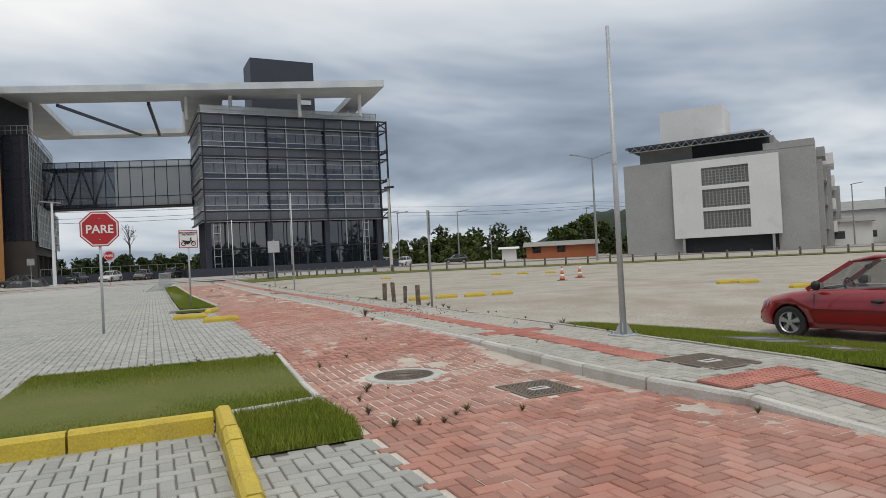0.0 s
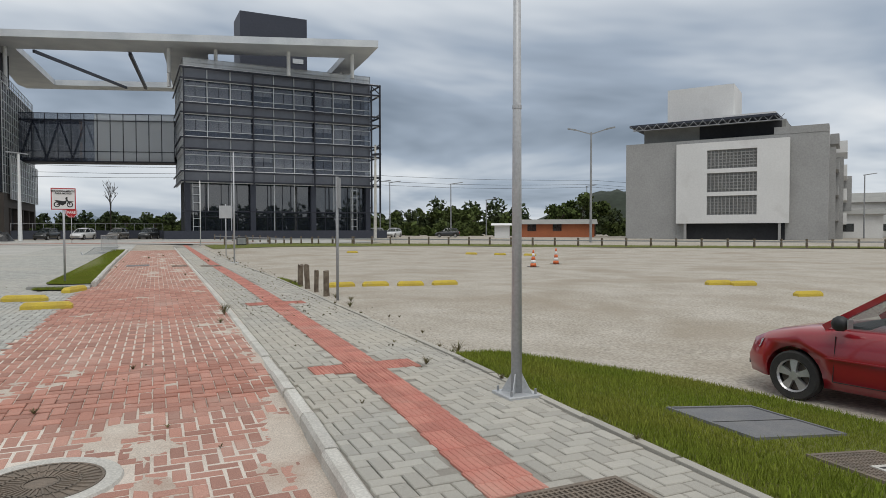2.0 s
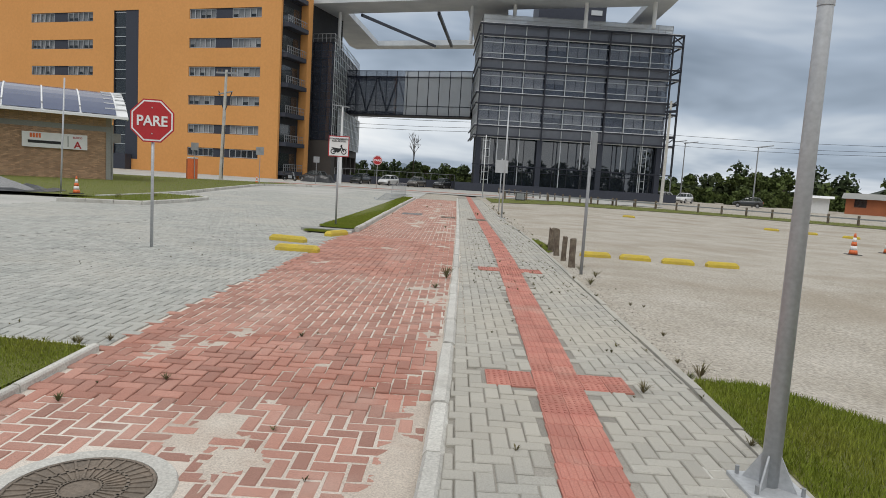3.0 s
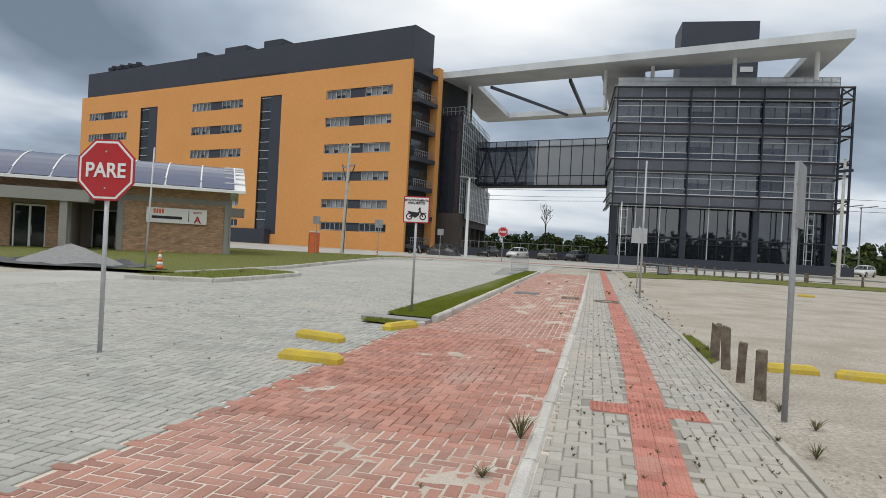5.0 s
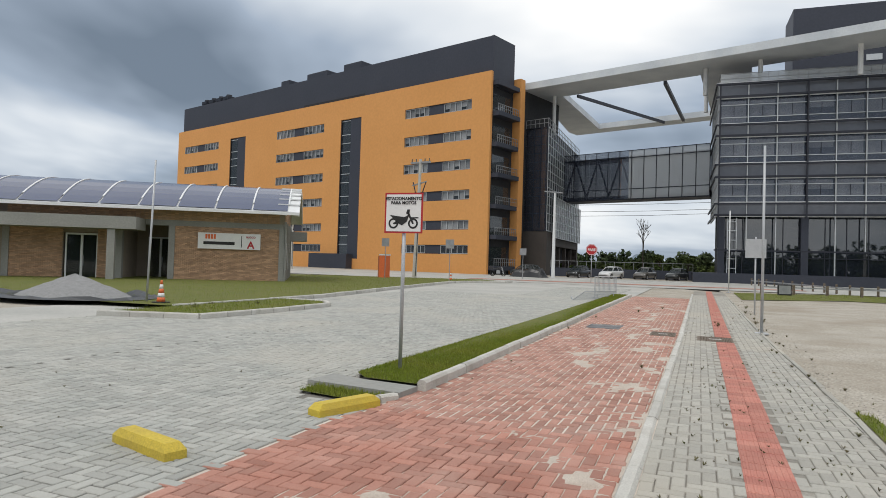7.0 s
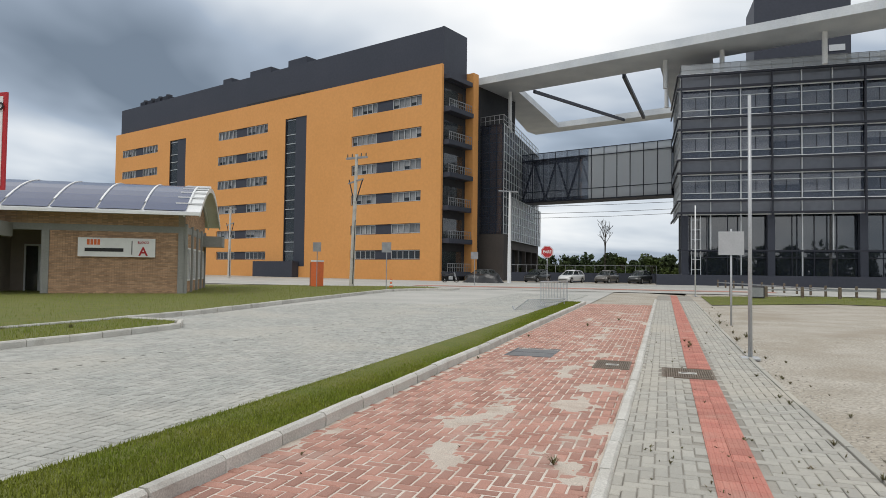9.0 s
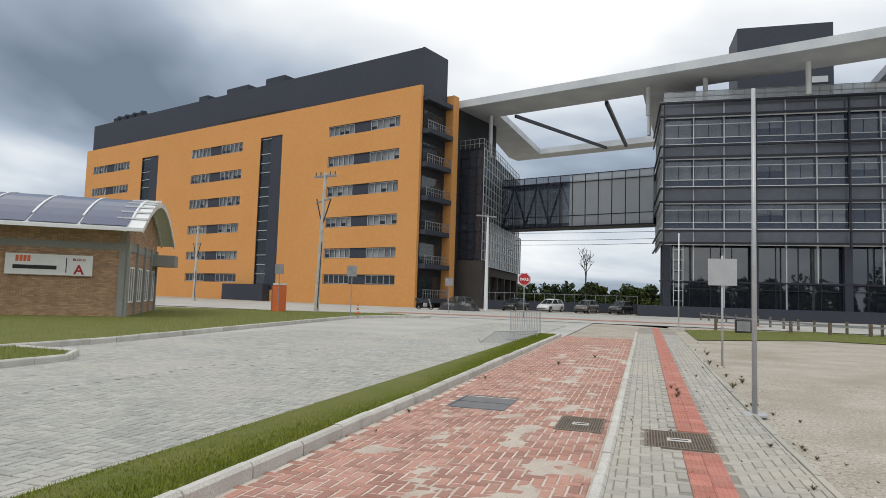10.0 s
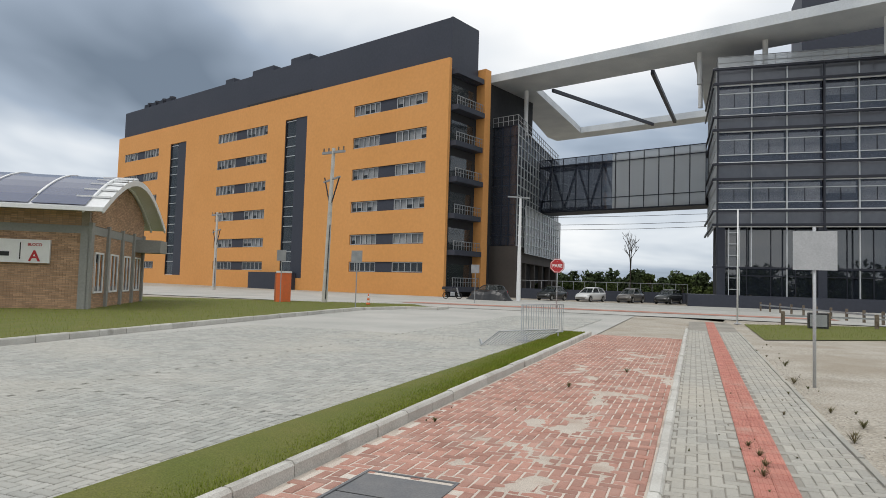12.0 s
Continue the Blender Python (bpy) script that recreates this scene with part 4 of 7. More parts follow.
def build_glass():
    b = thing("glass_building", "dark blue glazed block in a steel frame on a grey plinth", "building", pose(6.0, 92.2, 0, 0, 0, 2.0))
    W, D = 25.4, 14.0
    bands = [(21.05, 22.45), (16.7, 17.9), (12.1, 13.5), (7.9, 9.15)]
    part("plinth", Mesh().box(-2.5, -1.2, 0, 27.5, D, 1.45), M["dark_clad"], b, "grey rendered plinth wall")
    # solid block whose near-black colour stands in for unlit rooms
    part("core", Mesh().box(0.5, 1.2, 1.46, W - 0.5, D - 0.5, 21.6), M["shade_tone"], b, "near-black block painted as unlit rooms behind the glass")
    for z in (8.5, 12.8, 17.3):
        part("floor_slab", Mesh().box(0.25, 0.25, z - 0.25, W - 0.25, 1.19, z + 0.25), M["dark_clad"], b)
    part("roof", Mesh().box(0, 0, 22.46, W, D, 22.7), M["dark_clad"], b)
    thirds = [s + k * (t - s) / 3 for s, t in ((0.0, 8.7), (8.7, 17.0), (17.0, 25.4)) for k in range(3)] + [W]
    # glazing of the three upper storeys
    rnd = random.Random(9)
    for (lo, _), (_, hi) in zip(bands, bands[1:]):
        for a, c in zip(thirds, thirds[1:]):
            win = part("window", Mesh().box(a + 0.05, 0.0, hi, c - 0.05, 0.03, lo), M["glass_dark"], b)
            win.visible_shadow = False
            low, high, x = hi + (lo - hi) * 0.3, hi + (lo - hi) * 0.74, (a + c) / 2
            for z in (low, high):
                part("transom", Mesh().box(a + 0.05, -0.06, z - 0.04, c - 0.05, -0.001, z + 0.04), M["frame_white"], win)
            part("mullion", Mesh().box(x - 0.03, -0.05, low + 0.04, x + 0.03, -0.001, high - 0.04), M["frame_dark"], win)
            if rnd.random() < 0.94:
                z0 = hi + (lo - hi) * rnd.choice((0.3, 0.3, 0.05, 0.55))
                part("blind", Mesh().box(a + 0.2, 0.2, z0, c - 0.2, 0.23, hi + (lo - hi) * 0.9), M["blind"], win, "pale blind behind the glass")
    for lo, hi in bands:
        part("spandrel", Mesh().box(0, -0.02, lo, W, 0.05, hi), M["glass_band"], b, "dark spandrel glazing")
    # ground floor glazing, set back
    part("ground_glazing", Mesh().box(0.6, 1.0, 1.46, W - 0.4, 1.05, 7.89), M["glass_ground"], b, "tall dark ground floor glazing")
    gm = Mesh()
    for x in span(0.6, W - 0.4, 2.07):
        gm.box(x - 0.04, 0.92, 1.46, x + 0.04, 0.999, 7.89)
    for z in (3.3,):
        gm.box(0.6, 0.9, z - 0.05, W - 0.4, 0.999, z + 0.05)
    part("ground_mullions", gm, M["frame_dark"], b)
    for x in (0.4, 8.7, 17.0, W - 0.3):
        part("column", Mesh().box(x - 0.35, 0.1, 1.46, x + 0.35, 0.8, 7.89), M["dark_clad"], b)
    # frame of thick dark rails and pale posts in front
    for x in (0.0, 8.7, 17.0, W):
        part("steel_post", Mesh().box(x - 0.08, -0.75, 4.2 if x in (0.0, W) else 7.5, x + 0.08, -0.5, 22.5), M["frame_dark"], b)
    for i, x in enumerate(thirds):
        if x in (0.0, 8.7, 17.0, W):
            continue
        part("pale_post", Mesh().box(x - 0.05, -0.32, 4.0 if i % 2 else 1.46, x + 0.05, -0.06, 22.4), M["frame_white"], b)
    for lo, hi in bands:
        for z in (lo, hi):
            part("steel_rail", Mesh().box(-0.4, -0.8, z - 0.1, W + 1.4, -0.6, z + 0.1), M["frame_dark"], b)
            part("side_rail", Mesh().box(-0.45, -0.55, z - 0.1, -0.3, D, z + 0.1), M["frame_dark"], b)
            part("side_rail", Mesh().box(W + 1.25, -0.55, z - 0.1, W + 1.4, D, z + 0.1), M["frame_dark"], b)
        for z in (lo - 0.17, hi + 0.17):
            part("thin_rail", Mesh().box(-0.4, -0.5, z - 0.05, W + 1.2, -0.42, z + 0.05), M["white_metal"], b)
    part("steel_rail", Mesh().box(-0.4, -0.8, 3.9, W + 1.4, -0.62, 4.06), M["frame_dark"], b)
    for y in (-0.7, 3.0, 6.5, 10, D):
        part("steel_post", Mesh().box(W + 1.2, y, 4.0, W + 1.42, y + 0.22, 22.6), M["frame_dark"], b)
        part("strut", Mesh().bar((W, y + 0.1, 22.3), (W + 1.3, y + 0.1, 21.3), 0.12).bar((W, y + 0.1, 7.9), (W + 1.3, y + 0.1, 9.0), 0.12).bar((W, y + 0.1, 13.0), (W + 1.3, y + 0.1, 14.0), 0.12).bar((W, y + 0.1, 17.4), (W + 1.3, y + 0.1, 18.4), 0.12), M["frame_dark"], b)
    # left side
    part("side_glazing", Mesh().box(-0.02, 0.06, 7.9, 0.0, D, 22.45), M["glass_dark"], b)
    sm = Mesh()
    for y in span(0.3, D, 1.4):
        sm.box(-0.1, y - 0.05, 7.9, -0.021, y + 0.05, 22.45)
    for z in span(7.9, 22.4, 1.2):
        sm.box(-0.1, 0.3, z - 0.04, -0.021, D, z + 0.04)
    part("side_mullions", sm, M["frame_white"], b)
    part("side_glazing", Mesh().box(W, 0.06, 7.9, W + 0.02, D, 22.45), M["glass_dark"], b)
    rail = Mesh()
    for x in span(0, W, 0.98):
        rail.bar((x, 0.05, 22.7), (x, 0.05, 23.8), 0.05)
    for z in (23.25, 23.8):
        rail.bar((0, 0.05, z), (W, 0.05, z), 0.06)
    for y in span(0.05, D, 1.4):
        rail.bar((0, y, 22.7), (0, y, 23.8), 0.05).bar((W, y, 22.7), (W, y, 23.8), 0.05)
    for x in (0, W):
        rail.bar((x, 0.05, 23.8), (x, D, 23.8), 0.06)
    part("railing", rail, M["galv_dull"], b, "galvanised roof railing")
    part("railing_mesh", Mesh().box(0, 0.06, 22.7, W, 0.075, 23.75), M["glass_pale"], b)
    # roof tower
    part("roof_tower", Mesh().box(8.4, 8.0, 22.71, 18.2, 13.9, 33.4), M["dark_clad"], b, "dark grey clad roof tower")
    part("penthouse", Mesh().box(7.0, 9.0, 22.71, 21.5, 13.8, 25.4), M["dark_clad"], b)
    part("grille", Mesh().box(16.0, 7.9, 26.6, 17.6, 7.99, 27.3), M["frame_white"], b)
    # ladders of pale tube before the ground floor
    for x in (1.0, 22.3):
        fr = Mesh()
        for dx in (0, 0.9):
            fr.bar((x + dx, -0.4, 1.46), (x + dx, -0.4, 7.6), 0.07)
        for z in span(2.0, 7.2, 1.0):
            fr.bar((x, -0.4, z), (x + 0.9, -0.4, z), 0.05)
        part("pale_frame", fr, M["frame_white"], b)
    return b


def build_canopy():
    b = thing("roof_canopy", "vast white steel roof canopy with open bays spanning two buildings", "canopy", pose(-18.1, 98.7, 0, 0, 0, -17.4))
    z0, z1 = 25.5, 26.4
    R = 50.0
    lean = lambda v: -0.232 * (v - 5.8)          # sides of the openings run askew
    strips = Mesh()
    strips.prism([(-1.2, 0), (R, 0), (R - 1.45, 5.8), (-1.2, 5.8)], z0, z1)                              # front
    strips.prism([(-8.5, 27.9), (42.3, 27.9), (41.5, 31.0), (-8.5, 31.0)], z0, z1)                       # back
    strips.prism([(-1.2, 5.8), (2.4, 5.8), (2.4 + lean(27.9), 27.9), (-8.5, 27.9)], z0, z1)              # left
    strips.prism([(21.2, 5.8), (27.0, 5.8), (27.0 + lean(27.9), 27.9), (21.2 + lean(27.9), 27.9)], z0, z1)
    strips.prism([(45.5, 5.8), (48.55, 5.8), (42.3, 27.9), (39.5, 27.9)], z0, z1)                          # right
    part("roof_frame", strips, M["canopy_sheet"], b, "white clad roof frame")
    part("beam", Mesh().bar((4.6, 5.9, 25.3), (8.6, 27.8, 25.3), 0.28, 0.4), M["dark_clad"], b, "dark diagonal beam")
    part("beam", Mesh().bar((16.8, 5.9, 25.3), (16.8 + lean(27.8), 27.8, 25.3), 0.4, 0.45), M["dark_clad"], b, "dark cross beam")
    for u, v, z in ((22.5, 3.5, 22.7), (28.5, 3.5, 22.7), (38.0, 3.5, 22.7), (46.5, 4.0, 22.7), (20.0, 12.0, 22.7), (44.5, 14.0, 22.7), (1.5, 5, 20.4)):
        part("column", Mesh().tube([((u, v, z - 0.4), 0.25), ((u, v, z0), 0.25)], 12), M["white_metal"], b, "white round steel column")
    return b


def build_bridge():
    b = thing("skybridge", "enclosed glazed steel bridge between two buildings", "bridge", pose(-20.7, 91.1, 0, 0, 0, -17.4))
    v0, v1 = 20.0, 23.5
    a, c, z0, z1 = -0.3, 20.9, 11.4, 18.2
    part("deck", Mesh().box(a, v0, z0 - 0.1, c, v1, z0 + 0.5), M["dark_clad"], b)
    part("roof", Mesh().box(a, v0, z1 - 1.0, c, v1, z1 - 0.8), M["dark_clad"], b)
    mid = a + 0.48 * (c - a)
    part("glazing", Mesh().box(a, v0 - 0.05, z0, mid, v0, z1), M["glass_dark"], b, "dark tinted glazing")
    part("screen", Mesh().box(mid, v0 - 0.05, z0, c, v0, z1), M["glass_pale"], b, "pale mesh screen")
    part("glazing", Mesh().box(a, v1, z0, c, v1 + 0.05, z1 - 1), M["glass_pale"], b)
    g = Mesh()
    grid_of(g, "x", a, c, z0, z1, span(a, c, 1.8), (z0, z0 + 1.4, z1 - 1.0, z1), 0.09, v0 - 0.06)
    part("mullions", g, M["frame_dark"], b)
    t = Mesh()
    for k in range(6):
        x = a + k * (c - a) / 6
        t.bar((x, v0 + 0.4, z0 + 0.5), (x + (c - a) / 12, v0 + 0.4, z1 - 1), 0.22).bar((x + (c - a) / 12, v0 + 0.4, z1 - 1), (x + (c - a) / 6, v0 + 0.4, z0 + 0.5), 0.22)
    part("truss", t, M["frame_dark"], b, "dark steel truss")
    return b


def build_concrete():
    b = thing("concrete_building", "raw grey concrete building with a white louvred panel", "building", pose(63.9, 75.8, 0, 0, 0, -56.0))
    W, H = 24.8, 13.5
    part("wall", Mesh().box(0, 0, 0, W, 26, H), M["concrete"], b, "bare grey concrete wall")
    part("parapet", Mesh().box(W - 6, -0.05, H, W, 4, H + 0.9), M["concrete"], b)
    p0, p1 = 7.1, 20.65
    pieces = []
    lz = [(3.4, 5.9), (6.4, 8.9), (9.45, 11.9)]
    l0, l1 = 11.0, 17.0
    pieces += [(p0, 2.3, l0, 12.95), (l1, 2.3, p1, 12.95)]
    z = 2.3
    for lo, hi in lz:
        pieces.append((l0, z, l1, lo))
        z = hi
    pieces.append((l0, z, l1, 12.95))
    for x0, z0, x1, z1 in pieces:
        part("panel", Mesh().box(x0, -1.0, z0, x1, -0.2, z1), M["white_wall"], b, "white projecting panel")
    for lo, hi in lz:
        part("recess", Mesh().box(l0, -0.6, lo, l1, -0.19, hi), M["concrete"], b)
        g = Mesh()
        for x in span(l0, l1, 0.47):
            g.box(x - 0.05, -0.85, lo, x + 0.05, -0.6, hi)
        for zz in span(lo, hi, 0.42):
            g.box(l0, -0.85, zz - 0.05, l1, -0.6, zz + 0.05)
        part("louvre", g, M["concrete"], b, "grey concrete louvre grid")
    # no real hollow here: a near-black sheet on the wall paints its shade
    part("undercroft", Mesh().box(p0 + 1, -0.05, 0.1, p1 - 0.5, -0.004, 2.5), M["shade_tone"], b, "near-black sheet painted as shade of an undercroft")
    for x in (p0 + 1, p1 - 1.2):
        part("column", Mesh().box(x, -0.9, 0, x + 0.3, -0.5, 2.6), M["concrete"], b)
    part("penthouse", Mesh().box(2, 2, H, 20, 20, H + 2.2), M["plaster_grey"], b)
    part("window", Mesh().box(9.5, 1.9, H + 0.3, 19.5, 2.01, H + 2.0), M["shade_tone"], b)
    part("roof_sheet", Mesh().prism([(0.6, -0.5), (19.2, -1.0), (20.5, 22), (0.6, 22)], H + 2.3, H + 2.6), M["dark_clad"], b, "dark flat roof sheet")
    tr = Mesh()
    for k in range(16):
        x = 0.8 + k * 1.2
        tr.bar((x, -0.8, H + 2.45), (x + 0.6, -0.8, H + 1.75), 0.08).bar((x + 0.6, -0.8, H + 1.75), (x + 1.2, -0.8, H + 2.45), 0.08)
    tr.bar((1.2, -0.8, H + 1.75), (20, -0.8, H + 1.75), 0.1)
    part("truss", tr, M["galv_dull"], b, "light steel roof truss")
    part("tank_tower", Mesh().box(3.6, 9.0, H, 12.8, 17, H + 8.9), M["white_wall"], b, "stained white water tank tower")
    part("roof_box", Mesh().box(12.5, 5, H + 2.6, 18, 10, H + 3.4).box(12.0, 4.5, H + 3.4, 18.6, 10.5, H + 3.7), M["white_wall"], b)
    for k in range(4):
        z = 2.6 + 3.3 * k
        part("balcony", Mesh().box(W, 5.5, z, W + 1.0, 11.9, z + 1.3), M["concrete"], b)
        part("balcony", Mesh().box(W, 13, z - 0.4, W + 1.9, 22.9, z + 1.2), M["white_wall"], b)
    for y, out, top in ((3.5, 0.7, 1.6), (12, 1.5, 2.2), (23, 2.5, 4.0)):
        part("buttress", Mesh().box(W, y, 0, W + out, y + 0.9, H - top), M["concrete"], b)
    return b


def build_pavilion():
    """The brick pavilion with its curved roof of solar modules. Local x runs along its front, y into it."""
    b = thing("brick_pavilion", "tan brick pavilion with curved solar module roof", "building", pose(-20.8, 46.2, -0.05, 0, 0, 33.0))
    L0, L1, Dp, H = -30.0, 1.4, 9.0, 4.2
    # walls: masonry backing, openings for recess and doors
    def brick_wall(me_back, a, c, z0, z1):
        me_back.box(a, 0.06, z0, c, 0.25, z1)
    back = Mesh()
    brick_wall(back, -5.2, L1, 0, H)
    brick_wall(back, -9.2, -7.9, 0, H); brick_wall(back, -14.0, -11.05, 0, H); brick_wall(back, -11.05, -9.2, 2.85, H)
    brick_wall(back, L0, -14.0, 0, H)
    back.box(-7.9, 3.5, 0, -5.2, 3.7, H).box(-8.1, 0.25, 0, -7.9, 3.7, H).box(-5.2, 0.25, 0, -5.0, 3.7, H)
    back.box(L1 - 0.25, 0.25, 0, L1, Dp, H + 0.2).box(L0, Dp, 0, L1, Dp + 0.2, H)
    part("wall", back, M["mortar"], b, "masonry backing")
    rnd = random.Random(12)
    data = Mesh().box(-0.116, 0, -0.031, 0.116, 0.059, 0.031).data("brick", M["brick"])
    half = Mesh()
    made = 0
    z = 0.05
    row = 0
    while z < H - 0.75:
        for a, c in ((-5.2, L1), (-9.2, -7.9), (-14.0, -11.05)):
            x = a + 0.12 - (0.12 if row % 2 else 0)
            while x < c:
                lo, hi = max(x - 0.116, a), min(x + 0.116, c)
                if hi - lo > 0.06:
                    if hi - lo > 0.23 and made < 300 and a == -5.2 and 0.8 < z < 2.0:
                        ob = new("brick", data)
                        ob.parent, ob.matrix_basis = b, pose(x, rnd.uniform(-0.003, 0.003), z)
                        made += 1
                    else:
                        half.box(lo, rnd.uniform(-0.003, 0.003), z - 0.031, hi, 0.059, z + 0.031)
                x += 0.242
        z += 0.073
        row += 1
    for k in range(8):                       # courses above the band
        for x in span(-14.0, L1 - 0.3, 0.242)[:-1]:
            half.box(x, -0.012 + rnd.uniform(-0.003, 0.003), H - 0.44 + 0.073 * k, x + 0.232, -0.001, H - 0.378 + 0.073 * k)
    vault = lambda y: H + 0.02 + 2.3 * math.sin(math.pi * (0.06 + 0.88 * (y + 1.3) / (Dp + 2.6))) - 2.3 * math.sin(math.pi * 0.06)
    row, z = 0, 0.05
    while z < H + 2.2:                       # end wall, up into the vault
        y = 0.3 - (0.12 if row % 2 else 0)
        while y < Dp - 0.1:
            if z + 0.04 < vault(y) and z + 0.04 < vault(y + 0.23) and not (3.42 < z < 3.78):
                half.box(L1 - 0.001, y, z - 0.03, L1 + 0.03 + rnd.uniform(-0.004, 0.004), y + 0.232, z + 0.03)
            y += 0.242
        z += 0.073
        row += 1
    tagged(part("bricks", half, M["brick_far"], b), kind="stuff")
    part("band", Mesh().box(L1 + 0.001, 0.3, 3.42, L1 + 0.06, Dp, 3.78), M["plaster_grey"], b, "grey plaster band")
    for y in (-0.06, 2.35, 4.65, 6.75, 8.75):
        part("pillar", Mesh().box(L1 + 0.002, y, 0, L1 + 0.14, y + (0.36 if y < 0 else 0.26), 3.9), M["plaster_grey"], b, "grey plaster pilaster")
    part("band", Mesh().box(L0, -0.02, H - 0.78, L1 + 0.02, 0.3, H - 0.45), M["plaster_grey"], b, "grey plaster band")
    part("frieze", Mesh().box(L0, 0.0, H - 0.449, L1, 0.3, H + 0.2), M["mortar"], b)
    for x in (-5.3, -8.2, L1 - 0.3, -14.2):
        part("pillar", Mesh().box(x, -0.06, 0, x + 0.35, 0.3, H - 0.78), M["plaster_grey"], b, "grey plaster pillar")
    # canopy over the entrance
    part("entrance_canopy", Mesh().box(-22, -2.2, 3.05, -6.6, 0.0, 3.75), M["plaster_grey"], b, "grey flat entrance canopy")
    part("canopy_post", Mesh().box(-8.1, -2.1, 0, -7.7, -1.8, 3.05), M["plaster_grey"], b)
    def door(x0, y, w, name):
        d = part(name, Mesh().box(x0, y, 0.02, x0 + 0.08, y + 0.1, 2.8).box(x0 + w - 0.08, y, 0.02, x0 + w, y + 0.1, 2.8).box(x0, y, 2.7, x0 + w, y + 0.1, 2.8).box(x0 + w / 2 - 0.06, y, 0.02, x0 + w / 2 + 0.06, y + 0.1, 2.7), M["white_metal"], b, "white framed glazed double door")
        for k in (0, 1):
            part("pane", Mesh().box(x0 + 0.08 + k * (w / 2), y + 0.04, 0.1, x0 + w / 2 - 0.06 + k * (w / 2), y + 0.06, 2.7), M["car_glass"], d)
        part("handle", Mesh().tube([((x0 + w / 2 + 0.12, y - 0.04, 0.9), 0.02), ((x0 + w / 2 + 0.12, y - 0.04, 1.5), 0.02)], 8), M["galv"], d)
    door(-10.95, 0.1, 1.75, "door")
    door(-7.2, 3.35, 1.5, "door")
    # near-black sheet behind the door in place of an unlit room
    part("interior", Mesh().box(-11, 0.6, 0, -9.2, 0.65, 2.8), M["shade_tone"], b)
    # curved roof, an arch across the depth
    roof, shell = Mesh(), Mesh()
    n = 14
    arch = [(-1.3 + (Dp + 2.6) * i / n, H + 0.25 + 2.3 * math.sin(math.pi * (0.06 + 0.88 * i / n)) - 2.3 * math.sin(math.pi * 0.06)) for i in range(n + 1)]
    loop = arch + [(y, z - 0.14) for y, z in reversed(arch)]
    c = len(loop)
    shell.v = [(x, y, z) for x in (L0, L1 + 0.9) for y, z in loop]
    shell.f = [((i + 1) % c, i, i + c, (i + 1) % c + c) for i in range(c)]
    for i in range(n):
        shell.f += [(i, i + 1, c - 2 - i, c - 1 - i), (c + c - 1 - i, c + c - 2 - i, c + i + 1, c + i)]
    part("roof", shell, M["white_metal"], b, "white curved metal roof")
    x = L0 + 0.2
    while x < L1 - 1.0:
        mod = Mesh()
        for i in range(0, n - 1):
            (y0, z0), (y1, z1) = arch[i], arch[i + 1]
            mod.add([(x, y0, z0 + 0.06), (x + 2.0, y0, z0 + 0.06), (x + 2.0, y1, z1 + 0.06), (x, y1, z1 + 0.06)], [(0, 1, 2, 3)])
        part("solar_module", mod, M["solar"], b, "bluish thin film solar modules")
        rib = Mesh()
        for i in range(1, n - 1):
            rib.bar((x + 2.05, arch[i][0], arch[i][1] + 0.06), (x + 2.05, arch[i + 1][0], arch[i + 1][1] + 0.06), 0.09)
        part("roof_rib", rib, M["white_metal"], b)
        x += 2.1
    part("gutter", Mesh().box(L0, -1.45, H + 0.06, L1 + 0.9, -1.305, H + 0.22), M["white_metal"], b, "white metal gutter edge")
    lou = Mesh()
    for i in range(1, 7):
        lou.box(L1 - 0.4, arch[i][0] - 0.05, arch[i][1] + 0.02, L1 + 0.9, arch[i][0] + 0.12, arch[i][1] + 0.1)
    part("roof_slats", lou, M["white_metal"], b, "white roof edge slats")
    gable = Mesh()
    gable.v = [(L1 - 0.2, y, z - 0.16) for y, z in arch if 0 <= y <= Dp] + [(L1 - 0.2, Dp, H), (L1 - 0.2, 0, H)]
    gable.f = [tuple(range(len(gable.v)))]
    gable.add([(v[0] + 0.18, v[1], v[2]) for v in gable.v[:len(gable.v)]], [tuple(reversed(range(len(gable.v))))])
    part("gable", gable, M["brick_far"], b, "brick gable under the arched roof")
    for y in (0.75, 3.0, 5.2, 7.2):
        w = part("window", Mesh().box(L1, y, 0.9, L1 + 0.09, y + 1.2, 0.98).box(L1, y, 2.6, L1 + 0.09, y + 1.2, 2.68).box(L1, y, 0.98, L1 + 0.09, y + 0.08, 2.6).box(L1, y + 1.12, 0.98, L1 + 0.09, y + 1.2, 2.6).box(L1, y + 0.56, 0.98, L1 + 0.09, y + 0.64, 2.6), M["white_metal"], b, "white framed window")
        part("pane", Mesh().box(L1 + 0.035, y + 0.08, 0.98, L1 + 0.05, y + 1.12, 2.6), M["glass_ground"], w)
    part("awning", Mesh().box(L1 + 0.06, 7.3, 2.95, L1 + 1.3, 8.9, 3.62), M["plaster_grey"], b, "grey box awning")
    # arched steel ribs and purlins under the overhang
    for x in (L1 + 0.12, L1 + 0.86):
        rib = Mesh()
        for (y0, z0), (y1, z1) in zip(arch, arch[1:]):
            rib.bar((x, y0, z0 - 0.2), (x, y1, z1 - 0.2), 0.07, 0.12)
        part("roof_rib", rib, M["white_metal"], b)
    # name board
    s = part("sign_board", Mesh().box(-3.62, -0.16, 2.12, 0.0, -0.03, 3.08), M["sign_white"], b, "white name board with orange bars")
